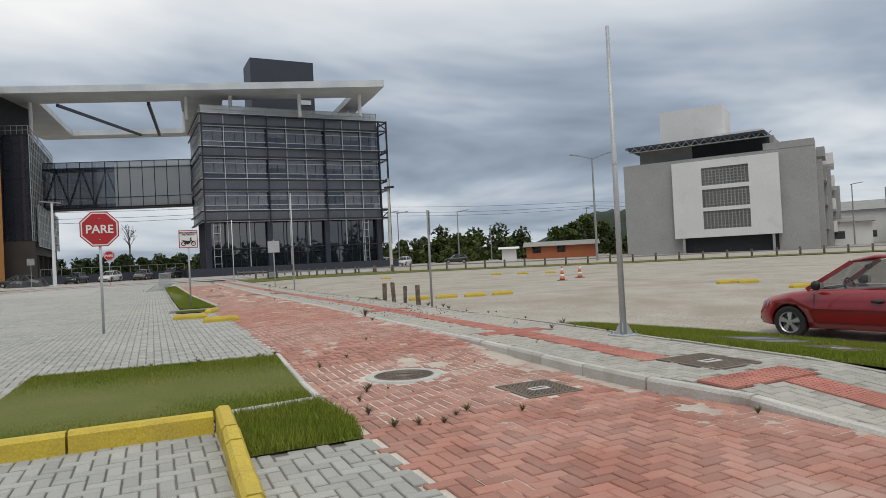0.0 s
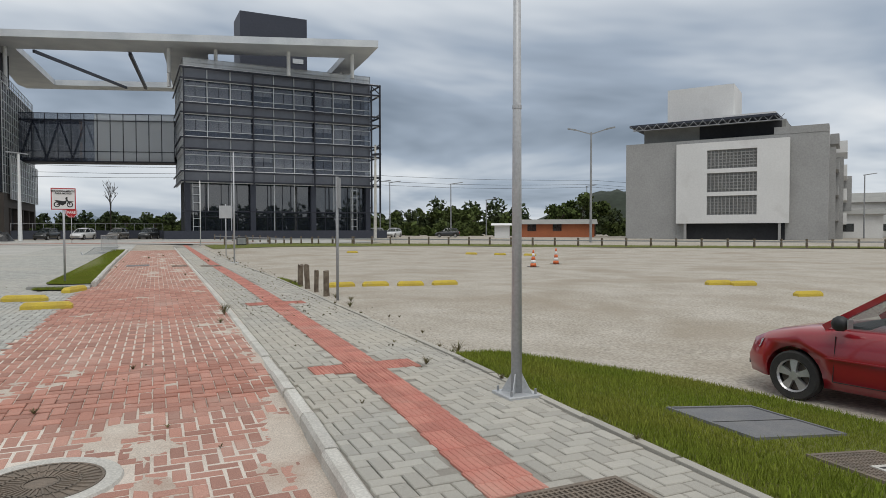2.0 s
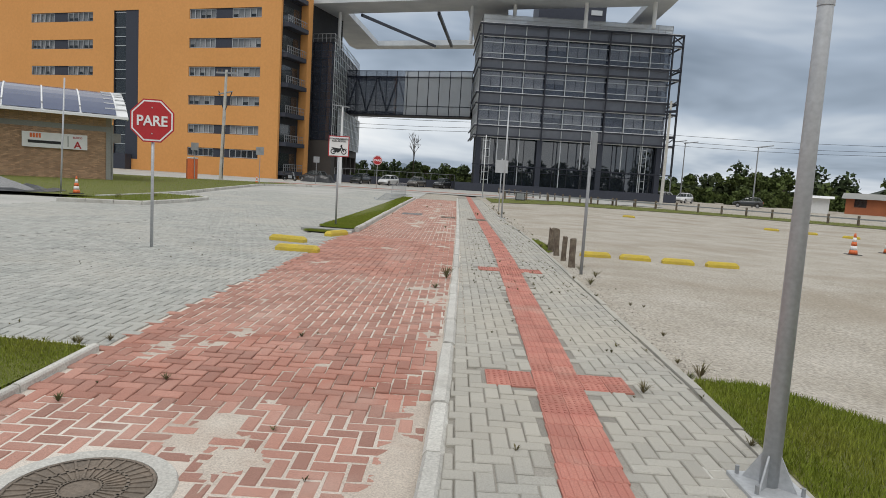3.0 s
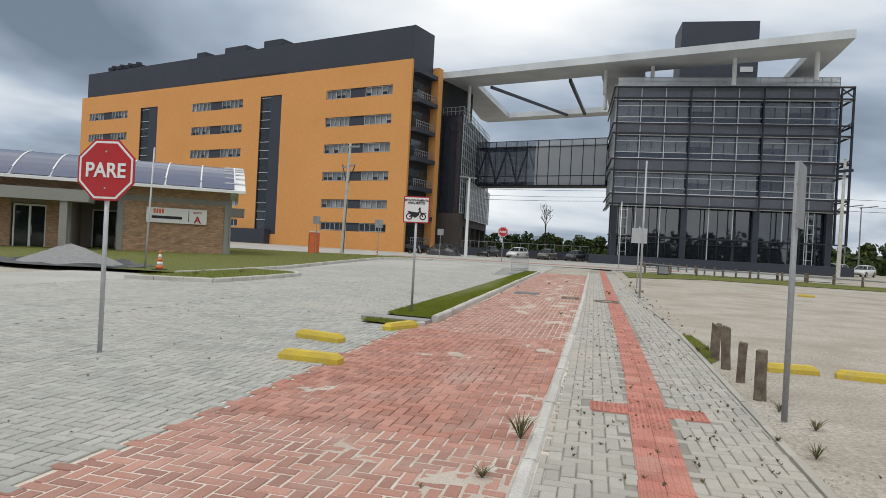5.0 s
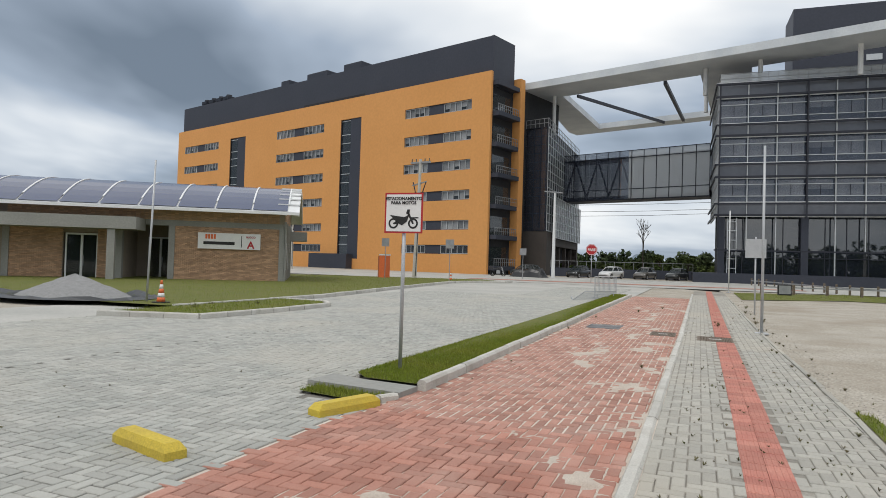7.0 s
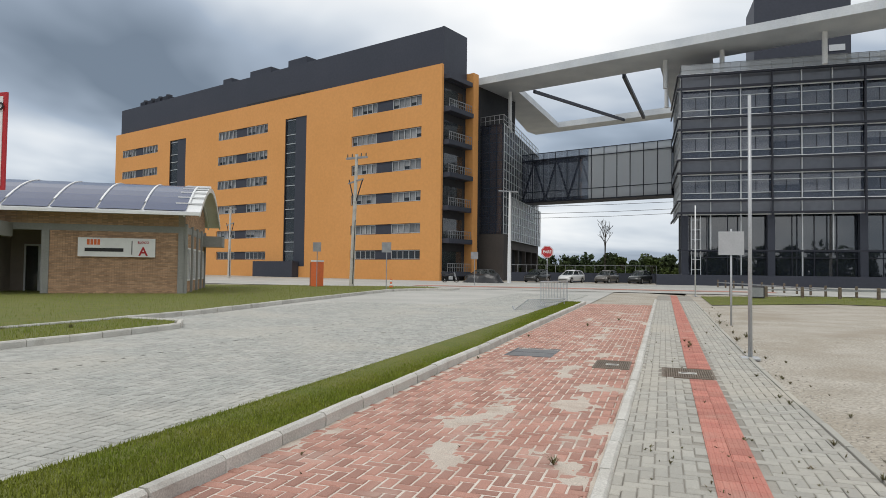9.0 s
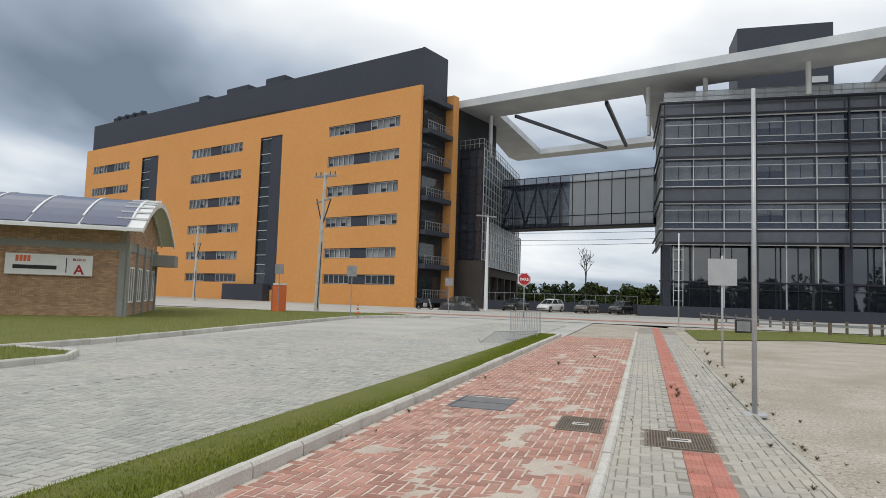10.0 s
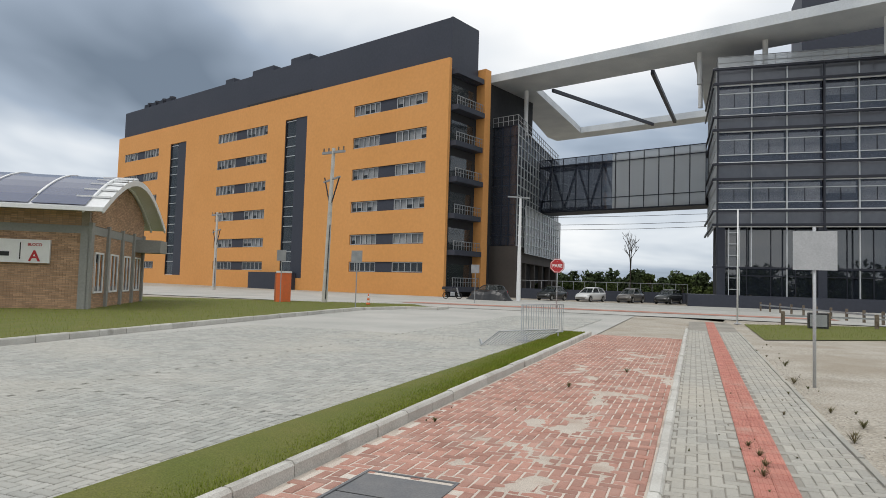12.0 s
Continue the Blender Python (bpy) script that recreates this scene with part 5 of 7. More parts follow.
    for k in range(4):
        part("logo_bar", Mesh().box(-3.2 + 0.16 * k, -0.175, 2.72, -3.08 + 0.16 * k, -0.161, 3.0), M["cone_orange"], s)
    part("rule", Mesh().box(-1.12, -0.172, 2.25, -1.08, -0.161, 2.95), M["black"], s)
    part("letter_bar", Mesh().box(-3.3, -0.172, 2.38, -1.5, -0.161, 2.56), M["black"], s, "dark lettering, a name bar")
    words("A", M["sign_red"], s, pose(-0.56, -0.175, 2.2, 90), 0.62)
    words("BLOCO", M["sign_red"], s, pose(-0.56, -0.175, 2.82, 90), 0.16)
    return b


def words(text, mat, parent, m, size, name="lettering"):
    """Lettering as a flat mesh, centred; local x right, y up, z out of the face."""
    cu = bpy.data.curves.new("text", "FONT")
    cu.body, cu.size, cu.align_x, cu.extrude, cu.offset = text, size, "CENTER", 0.003, size * 0.022
    tmp = bpy.data.objects.new("text", cu)
    scene.collection.objects.link(tmp)
    bpy.context.view_layer.update()
    me = bpy.data.meshes.new_from_object(tmp.evaluated_get(bpy.context.evaluated_depsgraph_get()))
    bpy.data.objects.remove(tmp)
    me.materials.clear()
    me.materials.append(mat)
    ob = new(name, me)
    ob.parent, ob.matrix_basis = parent, m
    return ob


build_orange()
build_stair_block()
build_glass()
build_canopy()
build_bridge()
build_concrete()
build_pavilion()


# ---- signs, poles and street things ----
def stop_sign(x, y, width, top, label, turn=0.0, z=0.0):
    t = thing("stop_sign", label, "road sign", pose(x, y, z, 0, 0, turn))
    r = width / 2 / math.cos(math.pi / 8)
    part("pole", Mesh().tube([((0, 0.05, -0.2), 0.028), ((0, 0.05, top - 0.1), 0.028)], 10), M["galv"], t, "galvanised pole", True)
    zc = top - width / 2

    def octagon(rad, y0, y1):
        m = Mesh()
        pts = [(rad * math.cos(math.pi / 8 + k * math.pi / 4), rad * math.sin(math.pi / 8 + k * math.pi / 4)) for k in range(8)]
        m.v = [(a, y0, zc + c) for a, c in pts] + [(a, y1, zc + c) for a, c in pts]
        m.f = [tuple(range(8)), tuple(reversed(range(8, 16)))] + [((k + 1) % 8, k, k + 8, (k + 1) % 8 + 8) for k in range(8)]
        return m
    plate = part("plate", octagon(r, 0.0, 0.012), M["sign_red"], t)
    part("border", octagon(r * 0.94, -0.003, -0.0005), M["sign_white"], plate, "white border")
    part("field", octagon(r * 0.87, -0.006, -0.0035), M["sign_red"], plate, "red field")
    w = words("PARE", M["sign_white"], plate, pose(0, -0.011, zc - width * 0.115, 90), width * 0.33)
    w.matrix_basis = w.matrix_basis @ Matrix.Diagonal((0.95, 1, 1, 1))
    for dz in (-0.15, 0.15):
        part("bolt", Mesh().tube([((0, -0.013, zc + dz * width * 2), 0.012), ((0, -0.006, zc + dz * width * 2), 0.012)], 8), M["galv"], plate)
    return t


def moto_sign():
    t = thing("parking_sign", "white motorcycle parking sign with red border on a pole", "road sign", pose(0.29, 21.88, 0.12, 0, 0, 4))
    part("pole", Mesh().tube([((0, 0.045, -0.1), 0.028), ((0, 0.045, 2.46), 0.028)], 10), M["galv"], t, "galvanised pole", True)
    w, z0, z1 = 0.29, 1.9, 2.48
    p = part("plate", Mesh().box(-w, 0, z0, w, 0.012, z1), M["sign_red"], t)
    part("field", Mesh().box(-w + 0.025, -0.004, z0 + 0.025, w - 0.025, -0.0005, z1 - 0.025), M["sign_white"], p, "white field")
    words("ESTACIONAMENTO", M["black"], p, pose(0, -0.009, z1 - 0.105, 90), 0.062)
    words("PARA MOTOS", M["black"], p, pose(0, -0.009, z1 - 0.165, 90), 0.062)
    # pictogram of a motorcycle
    zc = z0 + 0.14
    pic = Mesh()
    for cx in (-0.15, 0.15):
        ring = [(cx + rr * math.cos(a), -0.008, zc + rr * math.sin(a)) for rr in (0.075, 0.05) for a in [2 * math.pi * k / 18 for k in range(18)]]
        pic.add(ring, [(k, (k + 1) % 18, (k + 1) % 18 + 18, k + 18) for k in range(18)])
    def blob(pts):
        pic.add([(x, -0.0085, zc + z) for x, z in pts], [tuple(range(len(pts)))])
    blob([(-0.21, 0.12), (-0.06, 0.10), (0.02, 0.09), (0.09, 0.13), (0.06, 0.03), (-0.02, -0.03), (-0.10, 0.02)])
    blob([(0.055, 0.15), (0.085, 0.16), (0.165, 0.0), (0.14, -0.01)])
    blob([(0.04, 0.14), (0.06, 0.20), (0.10, 0.20), (0.09, 0.13)])
    blob([(0.10, 0.09), (0.23, 0.09), (0.235, 0.075), (0.10, 0.07)])
    blob([(-0.10, 0.04), (-0.16, 0.0), (-0.14, -0.015), (-0.05, 0.0)])
    part("pictogram", pic, M["black"], p, "black motorcycle pictogram")


def pole(name, label, x, y, h, r0, r1, mat, z=0.0, lean=(0, 0), base=True, smooth=True, category="pole"):
    t = thing(name, label, category, pose(x, y, z, lean[0], lean[1], 0))
    part("shaft", Mesh().tube([((0, 0, -0.3), r0), ((0, 0, h), r1)], 14), mat, t, "", smooth)
    if base:
        part("base_plate", Mesh().box(-0.16, -0.16, -0.02, 0.16, 0.16, 0.015, 0.006), M["galv"], t)
    return t


def build_poles():
    t = pole("flag_pole", "tapered galvanised steel pole with gusseted foot", 5.43, 6.82, 4.56, 0.05, 0.028, M["galv"], 0.01)
    for k in range(4):
        g = Mesh()
        g.v = [(0.045, -0.005, 0.015), (0.14, -0.005, 0.015), (0.045, -0.005, 0.19), (0.045, 0.005, 0.015), (0.14, 0.005, 0.015), (0.045, 0.005, 0.19)]
        g.f = [(0, 1, 2), (5, 4, 3), (0, 3, 4, 1), (1, 4, 5, 2), (2, 5, 3, 0)]
        part("gusset", g, M["galv"], t, m=pose(0, 0, 0, 0, 0, 90 * k + 45))
    for sx, sy in ((1, 1), (1, -1), (-1, 1), (-1, -1)):
        part("bolt", Mesh().tube([((sx * 0.12, sy * 0.12, 0.015), 0.012), ((sx * 0.12, sy * 0.12, 0.06), 0.012)], 6), M["galv_dull"], t)
    part("collar", Mesh().tube([((0, 0, 2.5), 0.041), ((0, 0, 2.53), 0.041)], 14), M["galv"], t)
    part("footing", Mesh().box(-0.28, -0.25, -0.08, 0.25, 0.25, -0.015, 0.01), M["kerb"], t, "concrete footing")
    pole("white_pole", "slim white painted steel pole on a small footing", 5.80, 32.65, 5.0, 0.04, 0.03, M["galv"])
    pole("white_pole", "slim pale steel pole by the lot", 6.1, 62.0, 5.6, 0.042, 0.034, M["white_metal"], flat(62))
    # square sign seen from behind
    t = pole("square_sign", "grey square sign seen from behind on a pole", 6.2, 40.7, 2.9, 0.03, 0.03, M["galv"], flat(40.7), base=False, category="road sign")
    part("plate", Mesh().box(-0.36, -0.06, 2.1, 0.36, -0.045, 2.82), M["galv"], t, "bare metal back of the plate")
    part("bracket", Mesh().box(-0.3, -0.044, 2.3, 0.3, -0.03, 2.34).box(-0.3, -0.044, 2.6, 0.3, -0.03, 2.64), M["galv"], t)
    # sign seen edge on beside the posts
    t = pole("edge_sign", "grey metal pole with a plate turned edge on", 6.09, 15.48, 2.62, 0.03, 0.03, M["galv_dull"], -0.02, base=False, category="road sign")
    part("plate", Mesh().box(-0.28, -0.05, 1.95, 0.28, -0.035, 2.6), M["galv_dull"], t, "plain metal plate", m=pose(0, 0, 0, 0, 0, 68))
    part("bracket", Mesh().box(-0.05, -0.034, 2.1, 0.05, 0.0, 2.14).box(-0.05, -0.034, 2.4, 0.05, 0.0, 2.44), M["galv"], t, m=pose(0, 0, 0, 0, 0, 68))
    # double arm street lamp
    t = thing("street_lamp", "tall double armed street lamp beyond the lot", "street lamp", pose(43.9, 57.2, flat(57)))
    part("pole", Mesh().tube([((0, 0, 0), 0.14), ((0, 0, 11.4), 0.08)], 10), M["galv_dull"], t)
    for s in (-1, 1):
        d = Vector((0.8 * s, -0.6 * s, 0))
        part("arm", Mesh().bar((0, 0, 11.2), tuple(d * 1.6 + Vector((0, 0, 11.7))), 0.1), M["galv_dull"], t)
        part("lamp_head", Mesh().bar(tuple(d * 1.5 + Vector((0, 0, 11.68))), tuple(d * 2.4 + Vector((0, 0, 11.85))), 0.3, 0.12), M["galv_dull"], t)
    for x, y, h in ((38.8, 105.7, 9.0), (37.5, 107, 9.2), (44.6, 93.6, 8.2), (58.4, 108, 6.5), (75, 100, 9), (95, 62, 9)):
        t = thing("street_lamp", "far street lamp with a short arm", "street lamp", pose(x, y, flat(y)))
        part("pole", Mesh().tube([((0, 0, 0), 0.12), ((0, 0, h), 0.07)], 8), M["galv_dull"], t)
        part("lamp_head", Mesh().bar((-0.2, 0, h), (1.8, -0.5, h + 0.3), 0.25, 0.12), M["galv_dull"], t)
    # concrete utility poles
    for x, y, h, lean, arms in ((-18.1, 63.3, 10.2, 2.0, True), (-44.8, 84, 8.6, 0, True), (25.9, 74, 11.2, 0.4, False)):
        t = thing("utility_pole", "grey concrete utility pole with fittings", "utility pole", pose(x, y, flat(y) - 0.1, 0, lean, -20))
        part("shaft", Mesh().tube([((0, 0, 0), 0.19), ((0, 0, h), 0.11)], 10), M["kerb"], t)
        if arms:
            part("crossarm", Mesh().box(-1.1, -0.08, h - 0.35, 1.1, 0.08, h - 0.2), M["galv_dull"], t)
            for k in (-1, -0.5, 0.5, 1):
                part("insulator", Mesh().tube([((k, 0, h - 0.2), 0.05), ((k, 0, h + 0.05), 0.04)], 8), M["wood"], t)
            part("crossarm", Mesh().bar((-0.8, 0, h - 2.2), (0.8, 0, h - 1.9), 0.1), M["galv_dull"], t)
            for s in (-1, 1):
                part("fuse", Mesh().bar((0.75 * s, 0, h - 1.9), (0.1 * s, 0, h - 3.6), 0.06), M["frame_dark"], t)
            part("cable", Mesh().tube([((0.22, -0.1, h - 5), 0.03), ((0.24, -0.12, 0.4), 0.03)], 6), M["plastic"], t)
        else:
            part("lamp_head", Mesh().bar((-0.5, -0.3, h - 1.2), (0.7, -0.3, h - 1.1), 0.25), M["frame_dark"], t)
    t = thing("street_lamp", "white street lamp with one arm by the stair block", "street lamp", pose(-11.0, 85.3, flat(85)))
    part("pole", Mesh().tube([((0, 0, 0), 0.22), ((0, 0, 9.6), 0.11)], 10), M["white_metal"], t)
    part("lamp_head", Mesh().bar((-1.2, 0, 9.7), (0.9, 0, 9.5), 0.25, 0.12), M["galv_dull"], t)
    pole("flag_pole", "slim leaning steel pole on the lawn edge", -12.2, 29.3, 4.6, 0.035, 0.03, M["galv"], 0.05, (0, 2.0), False)
    # overhead cables
    for h, s in ((9.4, 0.9), (8.8, 1.0), (10.3, 0.7)):
        c = Mesh()
        a, e = Vector((-120, 118, h + 2)), Vector((160, 118, h + 2))
        c.tube([(tuple(a.lerp(e, k / 24) + Vector((0, 0, -s * math.sin(math.pi * ((k / 6) % 1))))), 0.03) for k in range(25)], 4)
        tagged(part("overhead_cable", c, M["frame_dark"]), "thin dark overhead power cable", "cable")


def wheel_stop(x, y, turn, L=0.72, z=None, group="yellow wheel stops", label="yellow painted concrete wheel stop"):
    z = rise(y) if z is None else z
    m = Mesh()
    w, w2, h, e = 0.095, 0.065, 0.13, 0.06
    m.v = [(-L / 2, -w, 0), (L / 2, -w, 0), (L / 2, w, 0), (-L / 2, w, 0), (-L / 2, -w, 0.07), (L / 2, -w, 0.07), (L / 2, w, 0.07), (-L / 2, w, 0.07),
           (-L / 2 + e, -w2, h), (L / 2 - e, -w2, h), (L / 2 - e, w2, h), (-L / 2 + e, w2, h)]
    m.f = [(3, 2, 1, 0), (8, 9, 10, 11)] + [(i, (i + 1) % 4, (i + 1) % 4 + 4, i + 4) for i in range(4)] + [(i + 4, (i + 1) % 4 + 4, (i + 1) % 4 + 8, i + 8) for i in range(4)]
    ob = part("wheel_stop", m, M["yellow"], m=pose(x, y, z - 0.005, 0, 0, turn))
    return tagged(ob, label, "wheel stop", group)


def cover(name, label, x0, y0, x1, y1, z, mat, lines=True, plate=True, tilt=0.0):
    t = thing(name, label, "cover", pose((x0 + x1) / 2, (y0 + y1) / 2, z, 0, tilt, 0))
    a, c = (x1 - x0) / 2, (y1 - y0) / 2
    part("frame", Mesh().box(-a, -c, -0.05, -a + 0.03, c, 0.006).box(a - 0.03, -c, -0.05, a, c, 0.006).box(-a + 0.03, -c, -0.05, a - 0.03, -c + 0.03, 0.006).box(-a + 0.03, c - 0.03, -0.05, a - 0.03, c, 0.006), mat, t)
    part("plate", Mesh().box(-a + 0.032, -c + 0.032, -0.03, a - 0.032, c - 0.032, -0.004), M["grate_dirt"] if lines else mat, t)
    if lines:
        bar_x = Mesh().box(-0.007, -c + 0.032, -0.003, 0.007, c - 0.032, 0.004).data("bar", mat)
        bar_y = Mesh().box(-a + 0.032, -0.006, -0.003, a - 0.032, 0.006, 0.003).data("bar", mat)
        for x in span(-a + 0.05, a - 0.05, 0.034):
            part("bar", bar_x, mat, t, m=pose(x, 0, 0))
        for y in span(-c + 0.05, c - 0.05, 0.05):
            part("bar", bar_y, mat, t, m=pose(0, y, 0))
    else:
        part("seam", Mesh().box(-a + 0.032, -0.006, -0.0035, a - 0.032, 0.006, -0.001), M["black"], t)
    if plate:
        part("name_plate", Mesh().box(-a * 0.35, -c * 0.22, 0.004, a * 0.35, c * 0.12, 0.009), M["kerb"], t, "worn pale name plate")
        part("marking", Mesh().box(-a * 0.26, -c * 0.09, 0.0092, a * 0.26, c * 0.0, 0.0105), M["black"], t)


def build_covers():
    cover("floor_grate", "rusty cast iron drain grate in the footpath", 4.32, 4.08, 5.0, 4.94, 0.0, M["iron"])
    cover("floor_grate", "rusty cast iron drain grate across the tactile strip", 4.22, 29.65, 5.0, 30.65, 0.0, M["iron"])
    cover("floor_grate", "rusty cast iron grate in the red bay", 3.12, 30.15, 3.72, 31.15, 0.0, M["iron"])
    cover("floor_cover", "flat grey double service cover in the red bay", 1.40, 31.15, 2.28, 32.4, 0.0, M["cover_grey"], False, False)
    cover("floor_grate", "worn iron drain cover in the red bay", 2.42, 4.58, 3.04, 5.28, rise(4.8), M["iron"])
    cover("floor_cover", "flat grey service cover in the grass", 6.46, 5.2, 7.46, 6.1, lot_z(6.96, 5.6) + 0.055, M["cover_grey"], False, False, 5.6)
    cover("floor_grate", "rusty service cover in the grass", 6.5, 4.2, 7.2, 4.84, lot_z(6.85, 4.5) + 0.05, M["iron"], tilt=5.6)
    t = thing("manhole", "round cast iron manhole cover in a concrete ring", "manhole", pose(1.866, 6.535, rise(6.5) + 0.012))
    ring, lid, ribs = Mesh(), Mesh(), Mesh()
    n = 40
    for r0, r1, me, z in ((0.36, 0.455, ring, 0.002),):
        v = [(r * math.cos(2 * math.pi * k / n), r * math.sin(2 * math.pi * k / n), zz) for r, zz in ((r0, z), (r1, z), (r1 + 0.02, -0.03), (r0, -0.03)) for k in range(n)]
        me.add(v, [(j * n + k, ((j + 1) % 4) * n + k, ((j + 1) % 4) * n + (k + 1) % n, j * n + (k + 1) % n) for j in range(4) for k in range(n)])
    lid.tube([((0, 0, -0.03), 0.355), ((0, 0, -0.004), 0.355)], n)
    for k in range(32):
        a = 2 * math.pi * k / 32
        ribs.box(0.1, -0.006, -0.004, 0.34, 0.006, 0.003, m=pose(0, 0, 0, 0, 0, math.degrees(a)))
    for r in (0.1, 0.22, 0.345):
        v = [(q * math.cos(2 * math.pi * k / n), q * math.sin(2 * math.pi * k / n), 0.003) for q in (r - 0.008, r + 0.008) for k in range(n)]
        ribs.add(v, [(k, n + k, n + (k + 1) % n, (k + 1) % n) for k in range(n)])
    part("ring", ring, M["kerb"], t, "pale concrete ring")
    lid_ob = part("lid", lid, M["iron"], t, "rusty cast iron lid")
    part("ribs", ribs, M["iron"], lid_ob)


def build_wood_posts():
    for x, y, h, r, lean in ((6.09, 19.4, 0.56, 0.075, 1), (6.1, 18.55, 0.6, 0.07, -2), (6.09, 17.53, 0.52, 0.055, 1.5), (6.09, 16.46, 0.56, 0.068, -1)):
        rnd = random.Random(int(y * 10))
        m = Mesh()
        n = 10
        rings = [-0.2, 0.0, h * 0.4, h * 0.8, h]
        for z in rings:
            for k in range(n):
                a = 2 * math.pi * k / n
                rr = r * (1 + 0.16 * noise.noise((k * 0.9, y, z * 2.2)) + rnd.uniform(-0.05, 0.05))
                m.v.append((rr * math.cos(a), rr * math.sin(a), z + (rnd.uniform(-0.03, 0.03) if z == h else 0)))
        m.f = [(j * n + k, j * n + (k + 1) % n, (j + 1) * n + (k + 1) % n, (j + 1) * n + k) for j in range(len(rings) - 1) for k in range(n)]
        m.f.append(tuple((len(rings) - 1) * n + k for k in range(n)))
        tagged(part("wooden_post", m, M["wood"], m=pose(x, y, -0.03, lean, lean, 0)), "weathered grey wooden post in the ground", "post", "wooden posts beside the path")


def traffic_cone(x, y, z, label="orange and white traffic cone"):
    t = thing("traffic_cone", label, "cone", pose(x, y, z), "traffic cones")
    part("base", Mesh().box(-0.19, -0.19, 0, 0.19, 0.19, 0.04, 0.01), M["plastic"], t)
    for k, mat in enumerate(("cone_orange", "sign_white", "cone_orange", "sign_white", "cone_orange")):
        z0, z1 = 0.04 + k * 0.135, 0.04 + (k + 1) * 0.135
        part("band", Mesh().tube([((0, 0, z0), 0.14 - 0.16 * z0), ((0, 0, z1), 0.14 - 0.16 * z1)], 16), M[mat], t, "", True)


def build_fence():
    pts = [(9, 84), (14, 66), (24, 58), (34, 49), (48, 38), (66, 25), (90, 12)]
    t = thing("low_fence", "low fence of short dark posts with one pale rail", "fence")
    for (xa, ya), (xb, yb) in zip(pts, pts[1:]):
        k = max(1, round(math.hypot(xb - xa, yb - ya) / 1.9))
        for i in range(k):
            f = i / k
            x, y = xa + (xb - xa) * f, ya + (yb - ya) * f
            part("post", Mesh().box(-0.065, -0.065, 0, 0.065, 0.065, 0.75, 0.015), M["wood"], t, m=pose(x, y, flat(y) - 0.06))
        part("rail", Mesh().bar((xa, ya, flat(ya) + 0.45), (xb, yb, flat(yb) + 0.45), 0.1), M["galv_dull"], t)
    t = thing("low_fence", "row of short dark posts along the verge before the glass building", "fence")
    for x in span(8.2, 22, 1.9):
        part("post", Mesh().box(-0.08, -0.08, 0, 0.08, 0.08, 0.7, 0.02), M["wood"], t, m=pose(x, 63.0, flat(63) - 0.04))
    part("rail", Mesh().bar((8.2, 63.0, flat(63) + 0.45), (22, 63.0, flat(63) + 0.45), 0.08), M["galv_dull"], t)


def build_barrier():
    for m in (pose(-0.05, 46.2, 0.13, 0, 0, 72), pose(-0.85, 45.0, -0.05, 58, 0, 62)):
        crowd_barrier(m)


def crowd_barrier(m):
    t = thing("crowd_barrier", "leaning galvanised steel crowd barrier on the grass strip", "barrier", m, "crowd barriers")
    fr = Mesh()
    fr.tube([((-1.2, 0, 0.2), 0.02), ((-1.2, 0, 1.05), 0.02), ((1.2, 0, 1.05), 0.02), ((1.2, 0, 0.2), 0.02), ((-1.2, 0, 0.2), 0.02)], 8)
    part("frame", fr, M["galv"], t)
    for x in span(-1.1, 1.1, 0.14):
        part("bar", Mesh().bar((x, 0, 0.2), (x, 0, 1.05), 0.016), M["galv"], t)
    for x in (-0.9, 0.9):
        part("foot", Mesh().bar((x, -0.3, 0.02), (x, 0.3, 0.02), 0.05).bar((x, 0, 0.02), (x, 0, 0.2), 0.03), M["galv"], t)


stop_sign(-1.84, 15.12, 0.76, 2.66, "red octagonal stop sign reading PARE on a galvanised pole", 6)
stop_sign(-4.6, 71.0, 0.95, 3.4, "far red octagonal stop sign reading PARE", 10, flat(71))
moto_sign()
build_poles()
for x, y, a in ((0.66, 15.93, -4), (0.04, 17.62, -16), (0.74, 19.62, 70)):
    wheel_stop(x, y, a, 0.84)
for x, y, a in ((7.05, 18.75, 4), (7.95, 18.6, -8), (8.85, 18.3, -8), (9.8, 18.15, -2), (16.6, 15.0, -14), (17.2, 14.7, -14), (17.1, 12.7, -12), (20, 37, -50), (21.2, 35.6, -50), (22.4, 34.2, -50), (14, 42, -40)):
    wheel_stop(x, y, a, 0.7, lot_z(x, y) - 0.02, "yellow wheel stops in the lot")
build_covers()
build_wood_posts()
traffic_cone(-11.5, 29.2, 0.1)
traffic_cone(-14.5, 62.5, 0.25)
traffic_cone(16.6, 24.5, -0.07)
traffic_cone(18.7, 26.0, -0.07)
build_fence()
build_barrier()


# ---- cars ----
def lofted(sections, n_close=True):
    """A body lofted through cross sections: each a list of points."""
    m = Mesh()
    k = len(sections[0])
    m.v = [p for s in sections for p in s]
    for j in range(len(sections) - 1):
        m.f += [(j * k + i, j * k + (i + 1) % k, (j + 1) * k + (i + 1) % k, (j + 1) * k + i) for i in range(k)]
    m.f += [tuple(reversed(range(k))), tuple((len(sections) - 1) * k + i for i in range(k))]
    return m


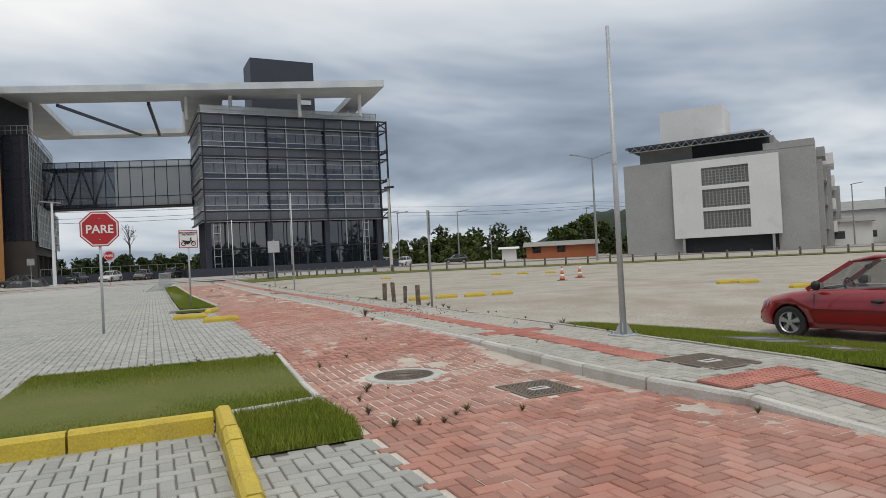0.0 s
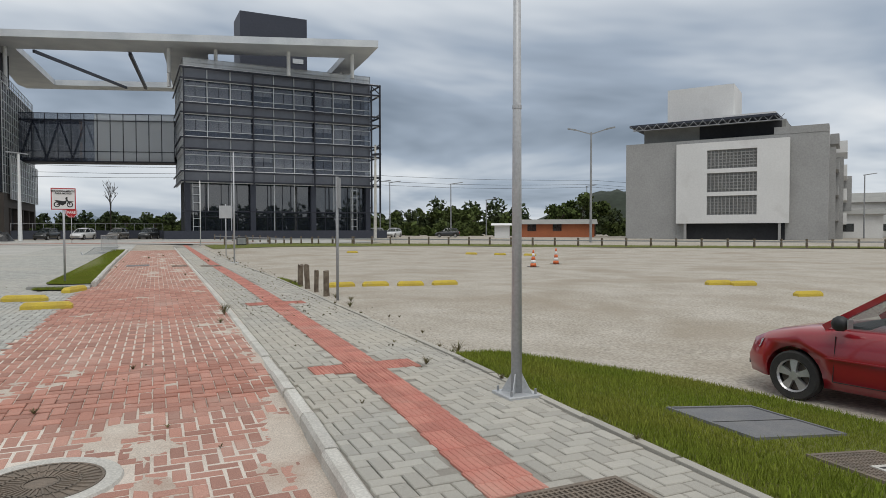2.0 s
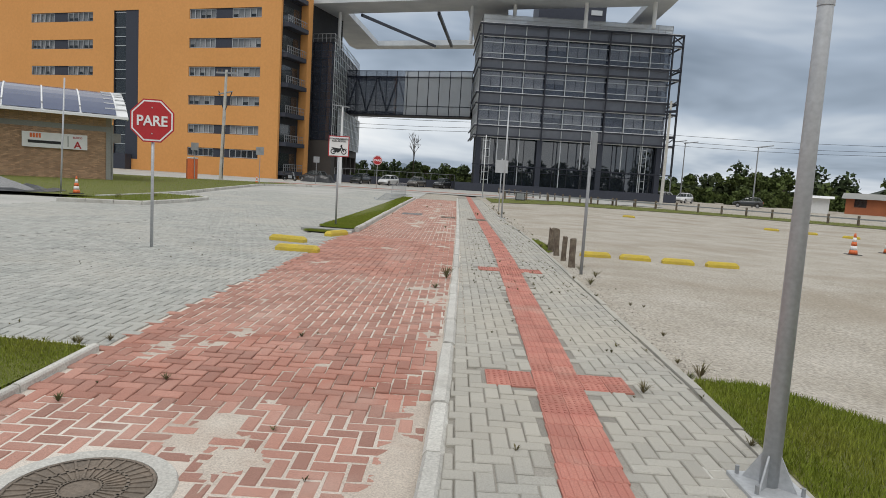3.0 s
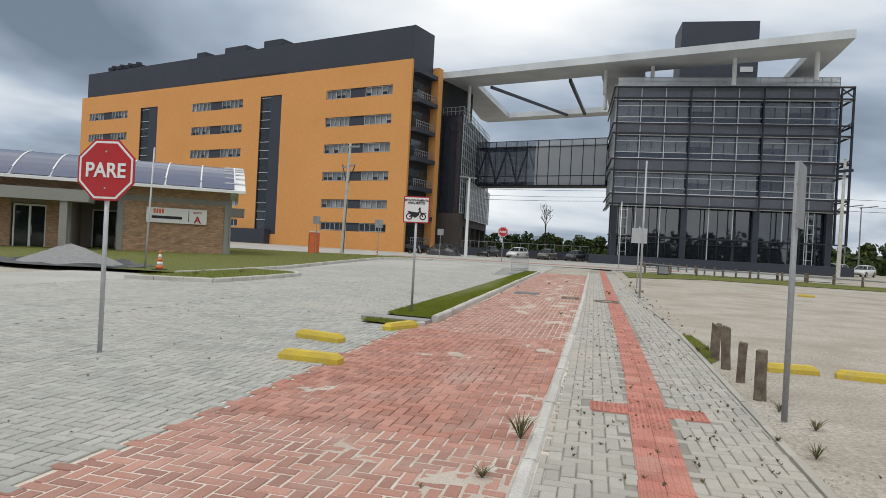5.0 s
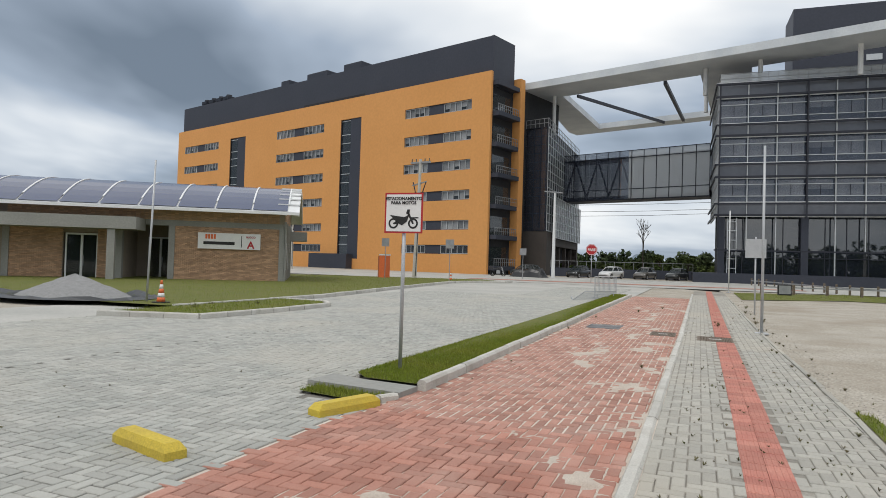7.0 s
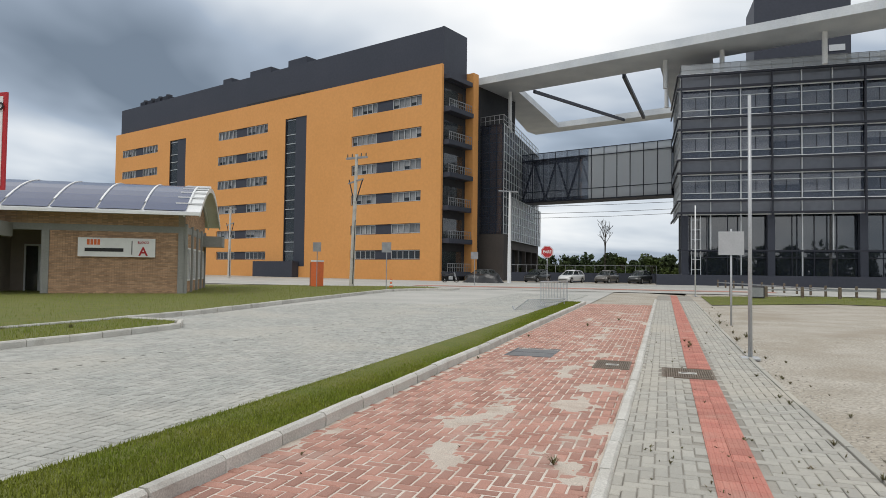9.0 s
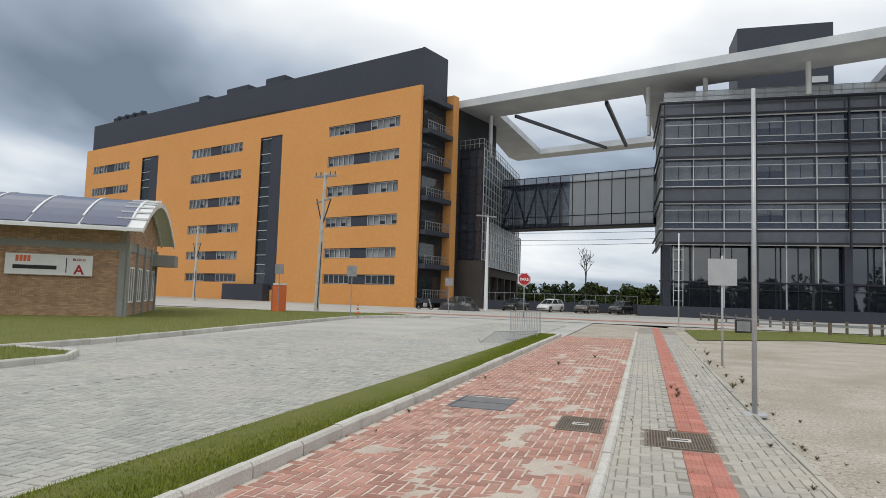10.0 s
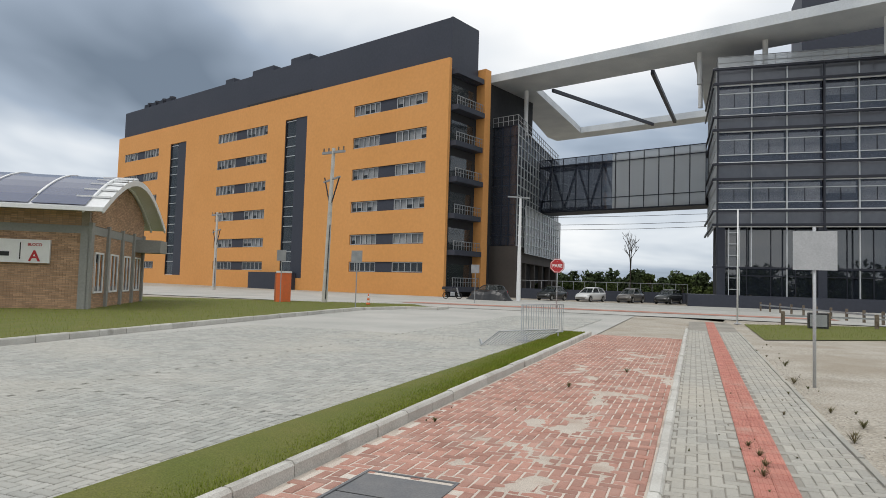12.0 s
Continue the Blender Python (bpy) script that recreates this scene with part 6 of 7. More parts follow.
def wheel(parent, x, y, r=0.285, side=1):
    t = Mesh()
    n = 28
    prof = [(r * 0.66, -0.085), (r * 0.93, -0.09), (r, -0.065), (r, 0.065), (r * 0.93, 0.09), (r * 0.66, 0.085)]
    t.v = [(p * math.cos(2 * math.pi * k / n), q, p * math.sin(2 * math.pi * k / n)) for p, q in prof for k in range(n)]
    t.f = [(j * n + k, j * n + (k + 1) % n, ((j + 1) % 6) * n + (k + 1) % n, ((j + 1) % 6) * n + k) for j in range(6) for k in range(n)]
    tyre = part("wheel", t, M["rubber"], parent, "black tyre", m=pose(x, y, r))
    rim = Mesh()
    s = side
    for j in range(5):
        a = 2 * math.pi * j / 5 + 0.3
        c, d = math.cos(a), math.sin(a)
        px, pz = -d, c
        w0, w1 = 0.022, 0.05
        v = [(0.04 * c + w0 * px, s * 0.075, 0.04 * d + w0 * pz), (0.04 * c - w0 * px, s * 0.075, 0.04 * d - w0 * pz), (r * 0.64 * c - w1 * px, s * 0.065, r * 0.64 * d - w1 * pz), (r * 0.64 * c + w1 * px, s * 0.065, r * 0.64 * d + w1 * pz)]
        v += [(p[0], p[1] - s * 0.05, p[2]) for p in v]
        rim.add(v, [(0, 1, 2, 3), (7, 6, 5, 4), (0, 4, 5, 1), (1, 5, 6, 2), (2, 6, 7, 3), (3, 7, 4, 0)])
    rim.tube([((0, s * 0.02, 0), 0.06), ((0, s * 0.082, 0), 0.05)], 14)
    vv = [(q * math.cos(2 * math.pi * k / n), s * yy, q * math.sin(2 * math.pi * k / n)) for q, yy in ((r * 0.67, 0.087), (r * 0.6, 0.06)) for k in range(n)]
    rim.add(vv, [(k, (k + 1) % n, n + (k + 1) % n, n + k) for k in range(n)])
    part("rim", rim, M["alloy"], tyre, "five spoke alloy rim")
    part("brake_disc", Mesh().tube([((0, -s * 0.03, 0), r * 0.62), ((0, s * 0.0, 0), r * 0.62)], 20), M["iron"], tyre)


def hatchback(m, paint, label, group="", detail=True):
    """A small hatchback; local x from tail to nose, y to its left, z up."""
    t = thing("car", label, "car", m, group)
    L = 3.83
    # body side profile: x, half width low, half width at belt, belt height, sill height
    st = [(-1.90, 0.60, 0.62, 0.80, 0.34), (-1.84, 0.74, 0.74, 0.90, 0.24), (-1.5, 0.80, 0.80, 0.93, 0.22), (-0.6, 0.82, 0.815, 0.90, 0.2), (0.3, 0.82, 0.815, 0.875, 0.2),
          (0.75, 0.82, 0.81, 0.865, 0.2), (1.2, 0.81, 0.78, 0.815, 0.2), (1.6, 0.77, 0.70, 0.73, 0.22), (1.82, 0.66, 0.58, 0.63, 0.24), (1.92, 0.5, 0.46, 0.52, 0.30)]
    secs = []
    for x, w0, w1, hb, hs in st:
        mid = (hs + hb) / 2
        secs.append([(x, -w0 * 0.93, hs), (x, -w0, hs + 0.12), (x, -w0 - 0.012, mid), (x, -w1, hb - 0.07), (x, -w1 * 0.93, hb), (x, -w1 * 0.4, hb + 0.025), (x, w1 * 0.4, hb + 0.025), (x, w1 * 0.93, hb),
                     (x, w1, hb - 0.07), (x, w0 + 0.012, mid), (x, w0, hs + 0.12), (x, w0 * 0.93, hs)])
    me = lofted(secs).data("body", paint, True)
    body = new("body", me)
    body.parent = t
    cut = Mesh()
    n = 24
    for wx in (-1.22, 1.22):
        for sy in (-1, 1):
            k0 = len(cut.v)
            rr = 0.335
            cut.v += [(wx + rr * math.cos(2 * math.pi * k / n), yy, 0.285 + rr * math.sin(2 * math.pi * k / n)) for yy in (sy * 0.55, sy * 1.0) for k in range(n)]
            fs = [tuple(range(n)), tuple(reversed(range(n, 2 * n)))] + [((k + 1) % n, k, k + n, (k + 1) % n + n) for k in range(n)]
            if sy < 0:
                fs = [tuple(reversed(f)) for f in fs]
            cut.f += [tuple(i + k0 for i in f) for f in fs]
    bmc = bmesh.new()
    cut_me = cut.data("cut", None)
    bmc.from_mesh(cut_me)
    bmesh.ops.recalc_face_normals(bmc, faces=bmc.faces)
    bmc.to_mesh(cut_me)
    bmb = bmesh.new()
    bmb.from_mesh(me)
    bmesh.ops.recalc_face_normals(bmb, faces=bmb.faces)
    bmb.to_mesh(me)
    cutter = new("cut", cut_me)
    cutter.parent = t
    mod = body.modifiers.new("arches", "BOOLEAN")
    mod.object, mod.operation, mod.solver = cutter, "DIFFERENCE", "EXACT"
    bpy.context.view_layer.update()
    done = bpy.data.meshes.new_from_object(body.evaluated_get(bpy.context.evaluated_depsgraph_get()))
    body.modifiers.clear()
    body.data = done
    bpy.data.objects.remove(cutter)
    # cabin: glazing volume, roof and pillars
    cab = [(-1.80, 0.90, 0.66), (-1.42, 1.36, 0.56), (-0.9, 1.43, 0.57), (-0.1, 1.44, 0.57), (0.25, 1.37, 0.55), (0.95, 0.88, 0.70)]
    top = Mesh()
    rs = []
    for x, z, w in cab[1:5]:
        rs.append([(x, -w, z - 0.045), (x, -w * 0.93, z), (x, -w * 0.5, z + 0.02), (x, w * 0.5, z + 0.02), (x, w * 0.93, z), (x, w, z - 0.045), (x, 0, z - 0.06)])
    top = lofted(rs)
    part("roof", top, paint, t, "", True)
    for s in (-1, 1):
        part("pillar", Mesh().bar((0.24, s * 0.54, 1.34), (0.93, s * 0.71, 0.87), 0.05, 0.07), paint, t)
        part("pillar", Mesh().bar((-0.45, s * 0.565, 1.40), (-0.52, s * 0.765, 0.88), 0.09, 0.04), paint, t)
        part("pillar", Mesh().bar((-1.38, s * 0.55, 1.33), (-1.72, s * 0.68, 0.9), 0.16, 0.06), paint, t)
    for s, nm in ((-1, "window"), (1, "window")):
        w = Mesh()
        w.add([(0.86, s * 0.735, 0.885), (-0.5, s * 0.775, 0.895), (-0.44, s * 0.565, 1.38), (0.2, s * 0.552, 1.335)], [(0, 1, 2, 3)])
        w.add([(-0.54, s * 0.775, 0.895), (-1.62, s * 0.715, 0.92), (-1.34, s * 0.562, 1.30), (-0.48, s * 0.565, 1.38)], [(0, 1, 2, 3)])
        part(nm, w, M["car_glass"], t)
    part("windscreen", Mesh().add([(0.95, -0.68, 0.885), (0.95, 0.68, 0.885), (0.26, 0.53, 1.35), (0.26, -0.53, 1.35)], [(0, 1, 2, 3)]), M["car_glass"], t)
    part("rear_window", Mesh().add([(-1.78, -0.62, 0.93), (-1.78, 0.62, 0.93), (-1.44, 0.53, 1.33), (-1.44, -0.53, 1.33)], [(0, 1, 2, 3)]), M["car_glass"], t)
    for wx in (-1.22, 1.22):
        for s in (-1, 1):
            wheel(t, wx, s * 0.72, side=s)
    part("bumper", Mesh().box(1.70, -0.5, 0.29, 1.925, 0.5, 0.37, 0.03), M["plastic"], t)
    for s in (-1, 1):
        part("headlight", Mesh().add([(1.62, s * 0.70, 0.66), (1.83, s * 0.52, 0.58), (1.86, s * 0.50, 0.50), (1.66, s * 0.73, 0.55)], [(0, 1, 2, 3) if s < 0 else (3, 2, 1, 0)]), M["alloy"], t)
        part("tail_light", Mesh().box(-1.9, s * 0.66 - 0.08, 0.6, -1.83, s * 0.66 + 0.06, 0.86), M["sign_red"], t)
        if detail:
            mir = part("mirror", Mesh().tube([((0.68, s * 0.80, 0.93), 0.03), ((0.70, s * 0.87, 0.95), 0.085), ((0.66, s * 0.93, 0.96), 0.085), ((0.66, s * 0.97, 0.95), 0.05)], 10), M["plastic"], t, "black door mirror", True)
            part("mirror_glass", Mesh().box(0.575, s * 0.9 - 0.06, 0.91, 0.58, s * 0.9 + 0.06, 1.01), M["alloy"], mir)
            part("door_handle", Mesh().tube([((-0.33, s * 0.845, 0.70), 0.02), ((-0.24, s * 0.86, 0.70), 0.035), ((-0.15, s * 0.845, 0.70), 0.02)], 8), M["plastic"], t, "black door handle", True)
            part("door_seam", Mesh().bar((-0.50, s * 0.829, 0.3), (-0.52, s * 0.822, 0.86), 0.012, 0.008).bar((0.78, s * 0.829, 0.3), (0.76, s * 0.818, 0.8), 0.008, 0.008).bar((-0.5, s * 0.829, 0.3), (0.78, s * 0.829, 0.3), 0.012, 0.008), M["black"], t)
            part("rub_strip", Mesh().bar((-0.85, s * 0.833, 0.55), (0.85, s * 0.833, 0.55), 0.05, 0.012), paint, t)
    if detail:
        seats = Mesh()
        for s in (-0.36, 0.36):
            seats.box(-0.45, s - 0.22, 0.45, 0.1, s + 0.22, 0.62, 0.05).box(-0.5, s - 0.22, 0.6, -0.34, s + 0.22, 1.08, 0.06).box(-0.48, s - 0.12, 1.09, -0.38, s + 0.12, 1.25, 0.03)
        part("seats", seats, M["plastic"], t)
        part("dashboard", Mesh().box(0.45, -0.66, 0.6, 0.85, 0.66, 0.90, 0.08), M["plastic"], t)
        n2 = 20
        part("steering_wheel", Mesh().tube([((0.36 + 0.05 * math.sin(a), 0.36 + 0.18 * math.cos(a), 0.88 + 0.17 * math.sin(a)), 0.016) for a in [2 * math.pi * k / n2 for k in range(n2 + 1)]], 6), M["plastic"], t)
        part("inner_mirror", Mesh().box(0.2, -0.1, 1.2, 0.23, 0.1, 1.27), M["plastic"], t)
    return t


hatchback(pose(9.44, 5.55, -0.31, 0, 0, 100) @ Matrix.Scale(0.9, 4), M["car_red"], "red compact hatchback with alloy wheels parked beyond the grass")
CAR_WHITE = material("white_car_paint", (0.72, 0.73, 0.73), 0.3, second=(0.7, 0.7, 0.7), amount=0.1, coat=0.6)
CAR_DARK = material("dark_car_paint", (0.03, 0.035, 0.036), 0.3, second=(0.028, 0.03, 0.03), amount=0.1, coat=0.6)
CAR_GREY = material("grey_car_paint", (0.13, 0.125, 0.115), 0.32, second=(0.12, 0.11, 0.10), amount=0.1, coat=0.6)
for x, y, p, lab, ang in ((-9.6, 93.5, CAR_DARK, "dark car parked in a row facing the road", -110), (-5.8, 94.3, CAR_WHITE, "white car parked in a row facing the road", -112),
                          (-1.9, 95.0, CAR_GREY, "grey car parked in a row facing the road", -108), (1.7, 95.6, CAR_DARK, "dark car parked in a row facing the road", -110),
                          (36.3, 97, CAR_WHITE, "white car parked beyond the lot", 230), (33.8, 99, CAR_WHITE, "white car parked beyond the lot", 215), (43.7, 93, CAR_DARK, "dark car on the far road", 155),
                          (-15.5, 90.5, CAR_DARK, "dark car parked by the stair block", 160)):
    hatchback(pose(x, y, flat(y) - 0.04, 0, 0, ang), p, lab, "far parked cars", False)


# ---- trees, hills and the far edge ----
def leaf_crown(me, rnd, c, r, count, size, squash=0.8):
    for _ in range(count):
        d = Vector((rnd.gauss(0, 1), rnd.gauss(0, 1), rnd.gauss(0, 1))).normalized() * (rnd.random() ** 0.4)
        p = Vector(c) + Vector((d.x * r, d.y * r, d.z * r * squash))
        s = size * rnd.uniform(0.6, 1.4)
        a = Vector((rnd.gauss(0, 1), rnd.gauss(0, 1), rnd.gauss(0, 1))).normalized()
        b = a.cross(Vector((rnd.gauss(0, 1), rnd.gauss(0, 1), rnd.gauss(0, 1)))).normalized()
        k = len(me.v)
        me.v += [tuple(p - a * s), tuple(p + b * s * 0.6), tuple(p + a * s), tuple(p - b * s * 0.6)]
        me.f.append((k, k + 1, k + 2, k + 3))


def tree(x, y, h, spread, seed, label="broadleaf tree with uneven dark crown"):
    rnd = random.Random(seed)
    t = thing("tree", label, "tree", pose(x, y, flat(y) - 0.1), "trees at the far edge")
    tr = Mesh().tube([((0, 0, 0), 0.05 * h * 0.6), ((0.02 * h, 0, h * 0.3), 0.02 * h), ((0, 0.02 * h, h * 0.62), 0.012 * h)], 8)
    crown = Mesh()
    for k in range(7):
        a = rnd.uniform(0, 6.28)
        d = spread * rnd.uniform(0.25, 0.8)
        z = h * rnd.uniform(0.5, 0.9)
        e = (d * math.cos(a), d * math.sin(a), z)
        tr.bar((0, 0, h * rnd.uniform(0.25, 0.55)), e, 0.012 * h)
        leaf_crown(crown, rnd, e, spread * rnd.uniform(0.3, 0.55), 90, 0.035 * h + 0.12)
    part("trunk", tr, M["bark"], t)
    tagged(part("crown", crown, M["leaf"], t), kind="stuff")


def woods(name, label, pts, h, step, count, size, seed, mat):
    rnd = random.Random(seed)
    me = Mesh()
    for (xa, ya), (xb, yb) in zip(pts, pts[1:]):
        k = max(1, int(math.hypot(xb - xa, yb - ya) / step))
        for i in range(k):
            f = (i + rnd.random()) / k
            x, y = xa + (xb - xa) * f + rnd.uniform(-3, 3), ya + (yb - ya) * f + rnd.uniform(-6, 10)
            hh = h * rnd.uniform(0.45, 1.0) * (1.5 if rnd.random() < 0.12 else 1.0)
            z = 0.0
            while z < hh:
                leaf_crown(me, rnd, (x + rnd.uniform(-1, 1), y, z + hh * 0.16), hh * 0.36, count, size)
                z += hh * 0.3
    tagged(part(name, me, mat), label, "trees", kind="stuff")


def hill(name, label, cx, cy, lx, ly, h, mat, seed, turn=0):
    n, k = 40, 14
    me = Mesh()
    for j in range(k + 1):
        for i in range(n + 1):
            u, v = i / n * 2 - 1, j / k * 2 - 1
            z = h * max(0.0, math.cos(u * 1.57)) ** 1.3 * max(0.0, math.cos(v * 1.57)) * (0.8 + 0.5 * noise.noise((u * 2.4 + seed, v * 1.6, seed)) + 0.06 * noise.noise((u * 18, v * 9, seed)))
            me.v.append((u * lx, v * ly, z - 2))
    me.f = [(j * (n + 1) + i, j * (n + 1) + i + 1, (j + 1) * (n + 1) + i + 1, (j + 1) * (n + 1) + i) for j in range(k) for i in range(n)]
    tagged(part(name, me, mat, m=pose(cx, cy, 0, 0, 0, turn), smooth=True), label, "hill", kind="structure")


def bare_tree(x, y, h, seed):
    rnd = random.Random(seed)
    t = thing("bare_tree", "slender leafless tree with fine grey twigs", "tree", pose(x, y, flat(y)))
    m = Mesh()

    def limb(a, d, l, r, depth):
        e = a + d * l
        m.bar(tuple(a), tuple(e), r)
        if depth:
            for _ in range(3):
                limb(a.lerp(e, rnd.uniform(0.5, 1.0)), (d + Vector((rnd.uniform(-0.7, 0.7), rnd.uniform(-0.7, 0.7), rnd.uniform(0, 0.5)))).normalized(), l * 0.55, r * 0.6, depth - 1)
    limb(Vector((0, 0, 0)), Vector((0, 0, 1)), h * 0.5, 0.16, 4)
    part("limb", m, M["bark"], t)


def weeds():
    rnd = random.Random(21)
    spots = [(0.95, 4.35, 0.1), (1.15, 4.3, 0.09), (1.35, 4.22, 0.08), (1.55, 4.4, 0.07), (0.9, 4.9, 0.1), (1.0, 5.5, 0.08), (1.3, 6.1, 0.07), (0.5, 8.8, 0.08), (-0.3, 8.9, 0.08), (-0.9, 8.95, 0.07), (4.78, 34.6, 0.1), (4.7, 35.0, 0.09), (2.9, 40.5, 0.12), (1.1, 30.4, 0.08), (1.2, 34.5, 0.08), (6.2, 37.0, 0.16), (5.3, 37.2, 0.08), (3.6, 13.6, 0.24), (1.2, 5.9, 0.1), (0.75, 8.9, 0.07), (1.7, 4.5, 0.09), (2.1, 4.2, 0.08), (1.1, 7.6, 0.07), (1.6, 8.1, 0.06), (5.2, 8.35, 0.1), (5.9, 9.05, 0.16), (5.75, 8.9, 0.12), (6.0, 14.2, 0.15),
             (6.15, 15.9, 0.16), (6.3, 15.2, 0.14), (5.9, 19.8, 0.12), (6.15, 20.4, 0.14), (5.6, 7.4, 0.07), (5.55, 5.4, 0.06), (4.1, 7.1, 0.05), (3.45, 12.6, 0.1), (2.3, 9.4, 0.06), (3.6, 3.0, 0.08), (4.75, 33.8, 0.12), (4.8, 34.2, 0.1),
             (5.9, 36.0, 0.16), (6.0, 38.0, 0.12), (5.9, 41, 0.18), (6.1, 44, 0.2), (5.7, 28, 0.08), (5.85, 25, 0.08), (3.4, 24.5, 0.1), (2.2, 38, 0.12), (1.2, 29, 0.05), (1.35, 24, 0.05), (-9.2, 31, 0.3), (-9.5, 28.5, 0.3), (-10.2, 30, 0.25)]
    for _ in range(330):
        y = rnd.choice((rnd.uniform(7, 40), rnd.uniform(12.5, 17), rnd.uniform(18, 26)))
        spots.append((rnd.uniform(4.0, 5.65), y, rnd.uniform(0.018, 0.045)))
    for _ in range(45):
        spots.append((rnd.uniform(0.9, 3.6), rnd.uniform(2.5, 40), rnd.uniform(0.015, 0.045)))
    for _ in range(40):
        spots.append((rnd.uniform(-4, 0.6), rnd.uniform(8.7, 22), rnd.uniform(0.015, 0.04)))
    for _ in range(60):
        spots.append((rnd.uniform(5.6, 6.4), rnd.uniform(9, 50), rnd.uniform(0.03, 0.08)))
    for _ in range(14):
        spots.append((rnd.uniform(-2.2, 0.6), rnd.uniform(8.55, 8.8), rnd.uniform(0.05, 0.1)))
    small = Mesh()
    for x, y, h in spots:
        if not clear_of(x, y) or (h < 0.06 and 3.2 < x < kerb_x(y) + 0.02):
            continue
        m = Mesh()
        m.v.append((0, 0, 0))
        for _ in range(8 if h < 0.06 else 60):
            a, l = rnd.uniform(0, 6.283), h * rnd.uniform(0.5, 1.2)
            o, w = rnd.uniform(0.25, 1.0) * l, (0.09 if h < 0.06 else 0.014) * l + 0.0015
            k, c, s = len(m.v), math.cos(a), math.sin(a)
            m.v += [(o * 0.55 * c + w * s, o * 0.55 * s - w * c, l * 0.55), (o * c, o * s, l * rnd.uniform(0.5, 0.9)), (o * 0.55 * c - w * s, o * 0.55 * s + w * c, l * 0.55)]
            m.f.append((0, k, k + 1, k + 2))
        z = (rise(y) if x < kerb_x(y) else path_z(y) - (0.05 if x > walk_r(y) else 0)) - 0.003
        if h < 0.06:
            small.add(m.v, m.f, pose(x, y, z))
        else:
            tagged(part("weed", m, M["weed"], m=pose(x, y, z)), "dry green weed growing from a paving joint", "weed", "weeds in the paving")
    tagged(part("small_weeds", small, M["weed"]), "tiny dry weeds in the paving joints", "weeds", kind="stuff")


woods("woods", "dense low green woods beyond the campus", [(22, 146), (38, 138), (64, 130), (92, 112), (150, 84), (230, 40)], 4.6, 1.0, 80, 0.5, 31, M["leaf_dark"])
woods("woods", "low green woods beyond the bridge", [(-160, 150), (-60, 160), (22, 150)], 4.3, 0.8, 90, 0.4, 32, M["leaf_dark"])
woods("woods", "woods behind the start, mirrored in the dark glazing", [(-190, -40), (-60, -75), (60, -80), (190, -30)], 9.0, 1.6, 24, 1.1, 39, M["leaf_dark"])
woods("woods", "scrub under the bridge behind parked cars", [(-20, 118), (6, 118)], 1.9, 0.5, 90, 0.2, 33, M["leaf"])
woods("scrub", "green scrub between road and woods", [(36, 116), (62, 104), (98, 82)], 2.6, 0.7, 40, 0.42, 37, M["leaf"])
for i, (x, y, h, s) in enumerate(((50.4, 133.4, 6.6, 1.7), (55.8, 131.3, 6.4, 2.2), (59, 130, 6.2, 2.2), (55.3, 115.1, 6.2, 2.3), (57, 115.5, 5.8, 2.1), (65.3, 127, 7.0, 1.8), (70.1, 94.9, 8.2, 2.6), (65.5, 95, 6.2, 2.4), (67.5, 97, 6.8, 2.6), (73, 95, 7.0, 2.6), (-2, 128, 4.6, 1.2), (2.5, 126, 4.0, 1.3), (132, 66, 9, 3.6))):
    tree(x, y, h * 0.88, s, 50 + i)
bare_tree(-4, 118, 9.5, 3)
hill("hill_wooded", "dark wooded hill behind the lot", 268, 300, 95, 60, 36, M["hill"], 3, -40)
hill("hill_far", "far hill with haze painted in as blue-grey", -95, 1300, 75, 70, 34, M["far_hill"], 7, 5)
hill("hill_ridge", "low dark wooded ridge on the skyline", 160, 520, 420, 80, 15, M["hill"], 11, -8)


def plain_house(name, label, x, y, turn, w, d, h, wall, roof):
    t = thing(name, label, "building", pose(x, y, flat(y) - 0.1, 0, 0, turn))
    part("wall", Mesh().box(0, 0, 0, w, d, h), wall, t)
    r = Mesh()
    r.add([(-0.5, -0.6, h), (w + 0.5, -0.6, h), (w + 0.5, d / 2, h + d * 0.16), (-0.5, d / 2, h + d * 0.16), (w + 0.5, d + 0.6, h), (-0.5, d + 0.6, h)], [(0, 1, 2, 3), (3, 2, 4, 5), (0, 3, 5), (1, 4, 2), (0, 5, 4, 1)])
    part("roof", r, roof, t)
    for k in range(max(1, int(w / 4))):
        if name == "kiosk":
            continue
        part("window", Mesh().box(1 + k * 4, -0.03, 1.0, 2.4 + k * 4, -0.003, 2.2), M["glass_window"], t)


plain_house("shed", "low terracotta painted shed with grey roof", 56.3, 92.0, -34, 11.5, 5, 2.1, M["brown_terra"], M["plaster_grey"])
plain_house("kiosk", "small white kiosk at the lot edge", 47.8, 85.3, -30, 2.2, 2.0, 1.9, M["white_wall"], M["white_wall"])
plain_house("white_hall", "low white hall in the distance", 114, 78, -56, 26, 12, 6, M["white_wall"], M["plaster_grey"])
plain_house("gate_house", "small white gate house with grey roof", 96, 67, -56, 6, 5, 3.6, M["white_wall"], M["plaster_grey"])
t = thing("grey_hall", "grey concrete hall at the far edge", "building", pose(101, 60, 0, 0, 0, -56))
part("wall", Mesh().box(0, 0, 0, 24, 16, 9.5), M["concrete"], t)
part("parapet", Mesh().box(-0.1, -0.1, 9.5, 24.1, 0.4, 10.1), M["concrete"], t)


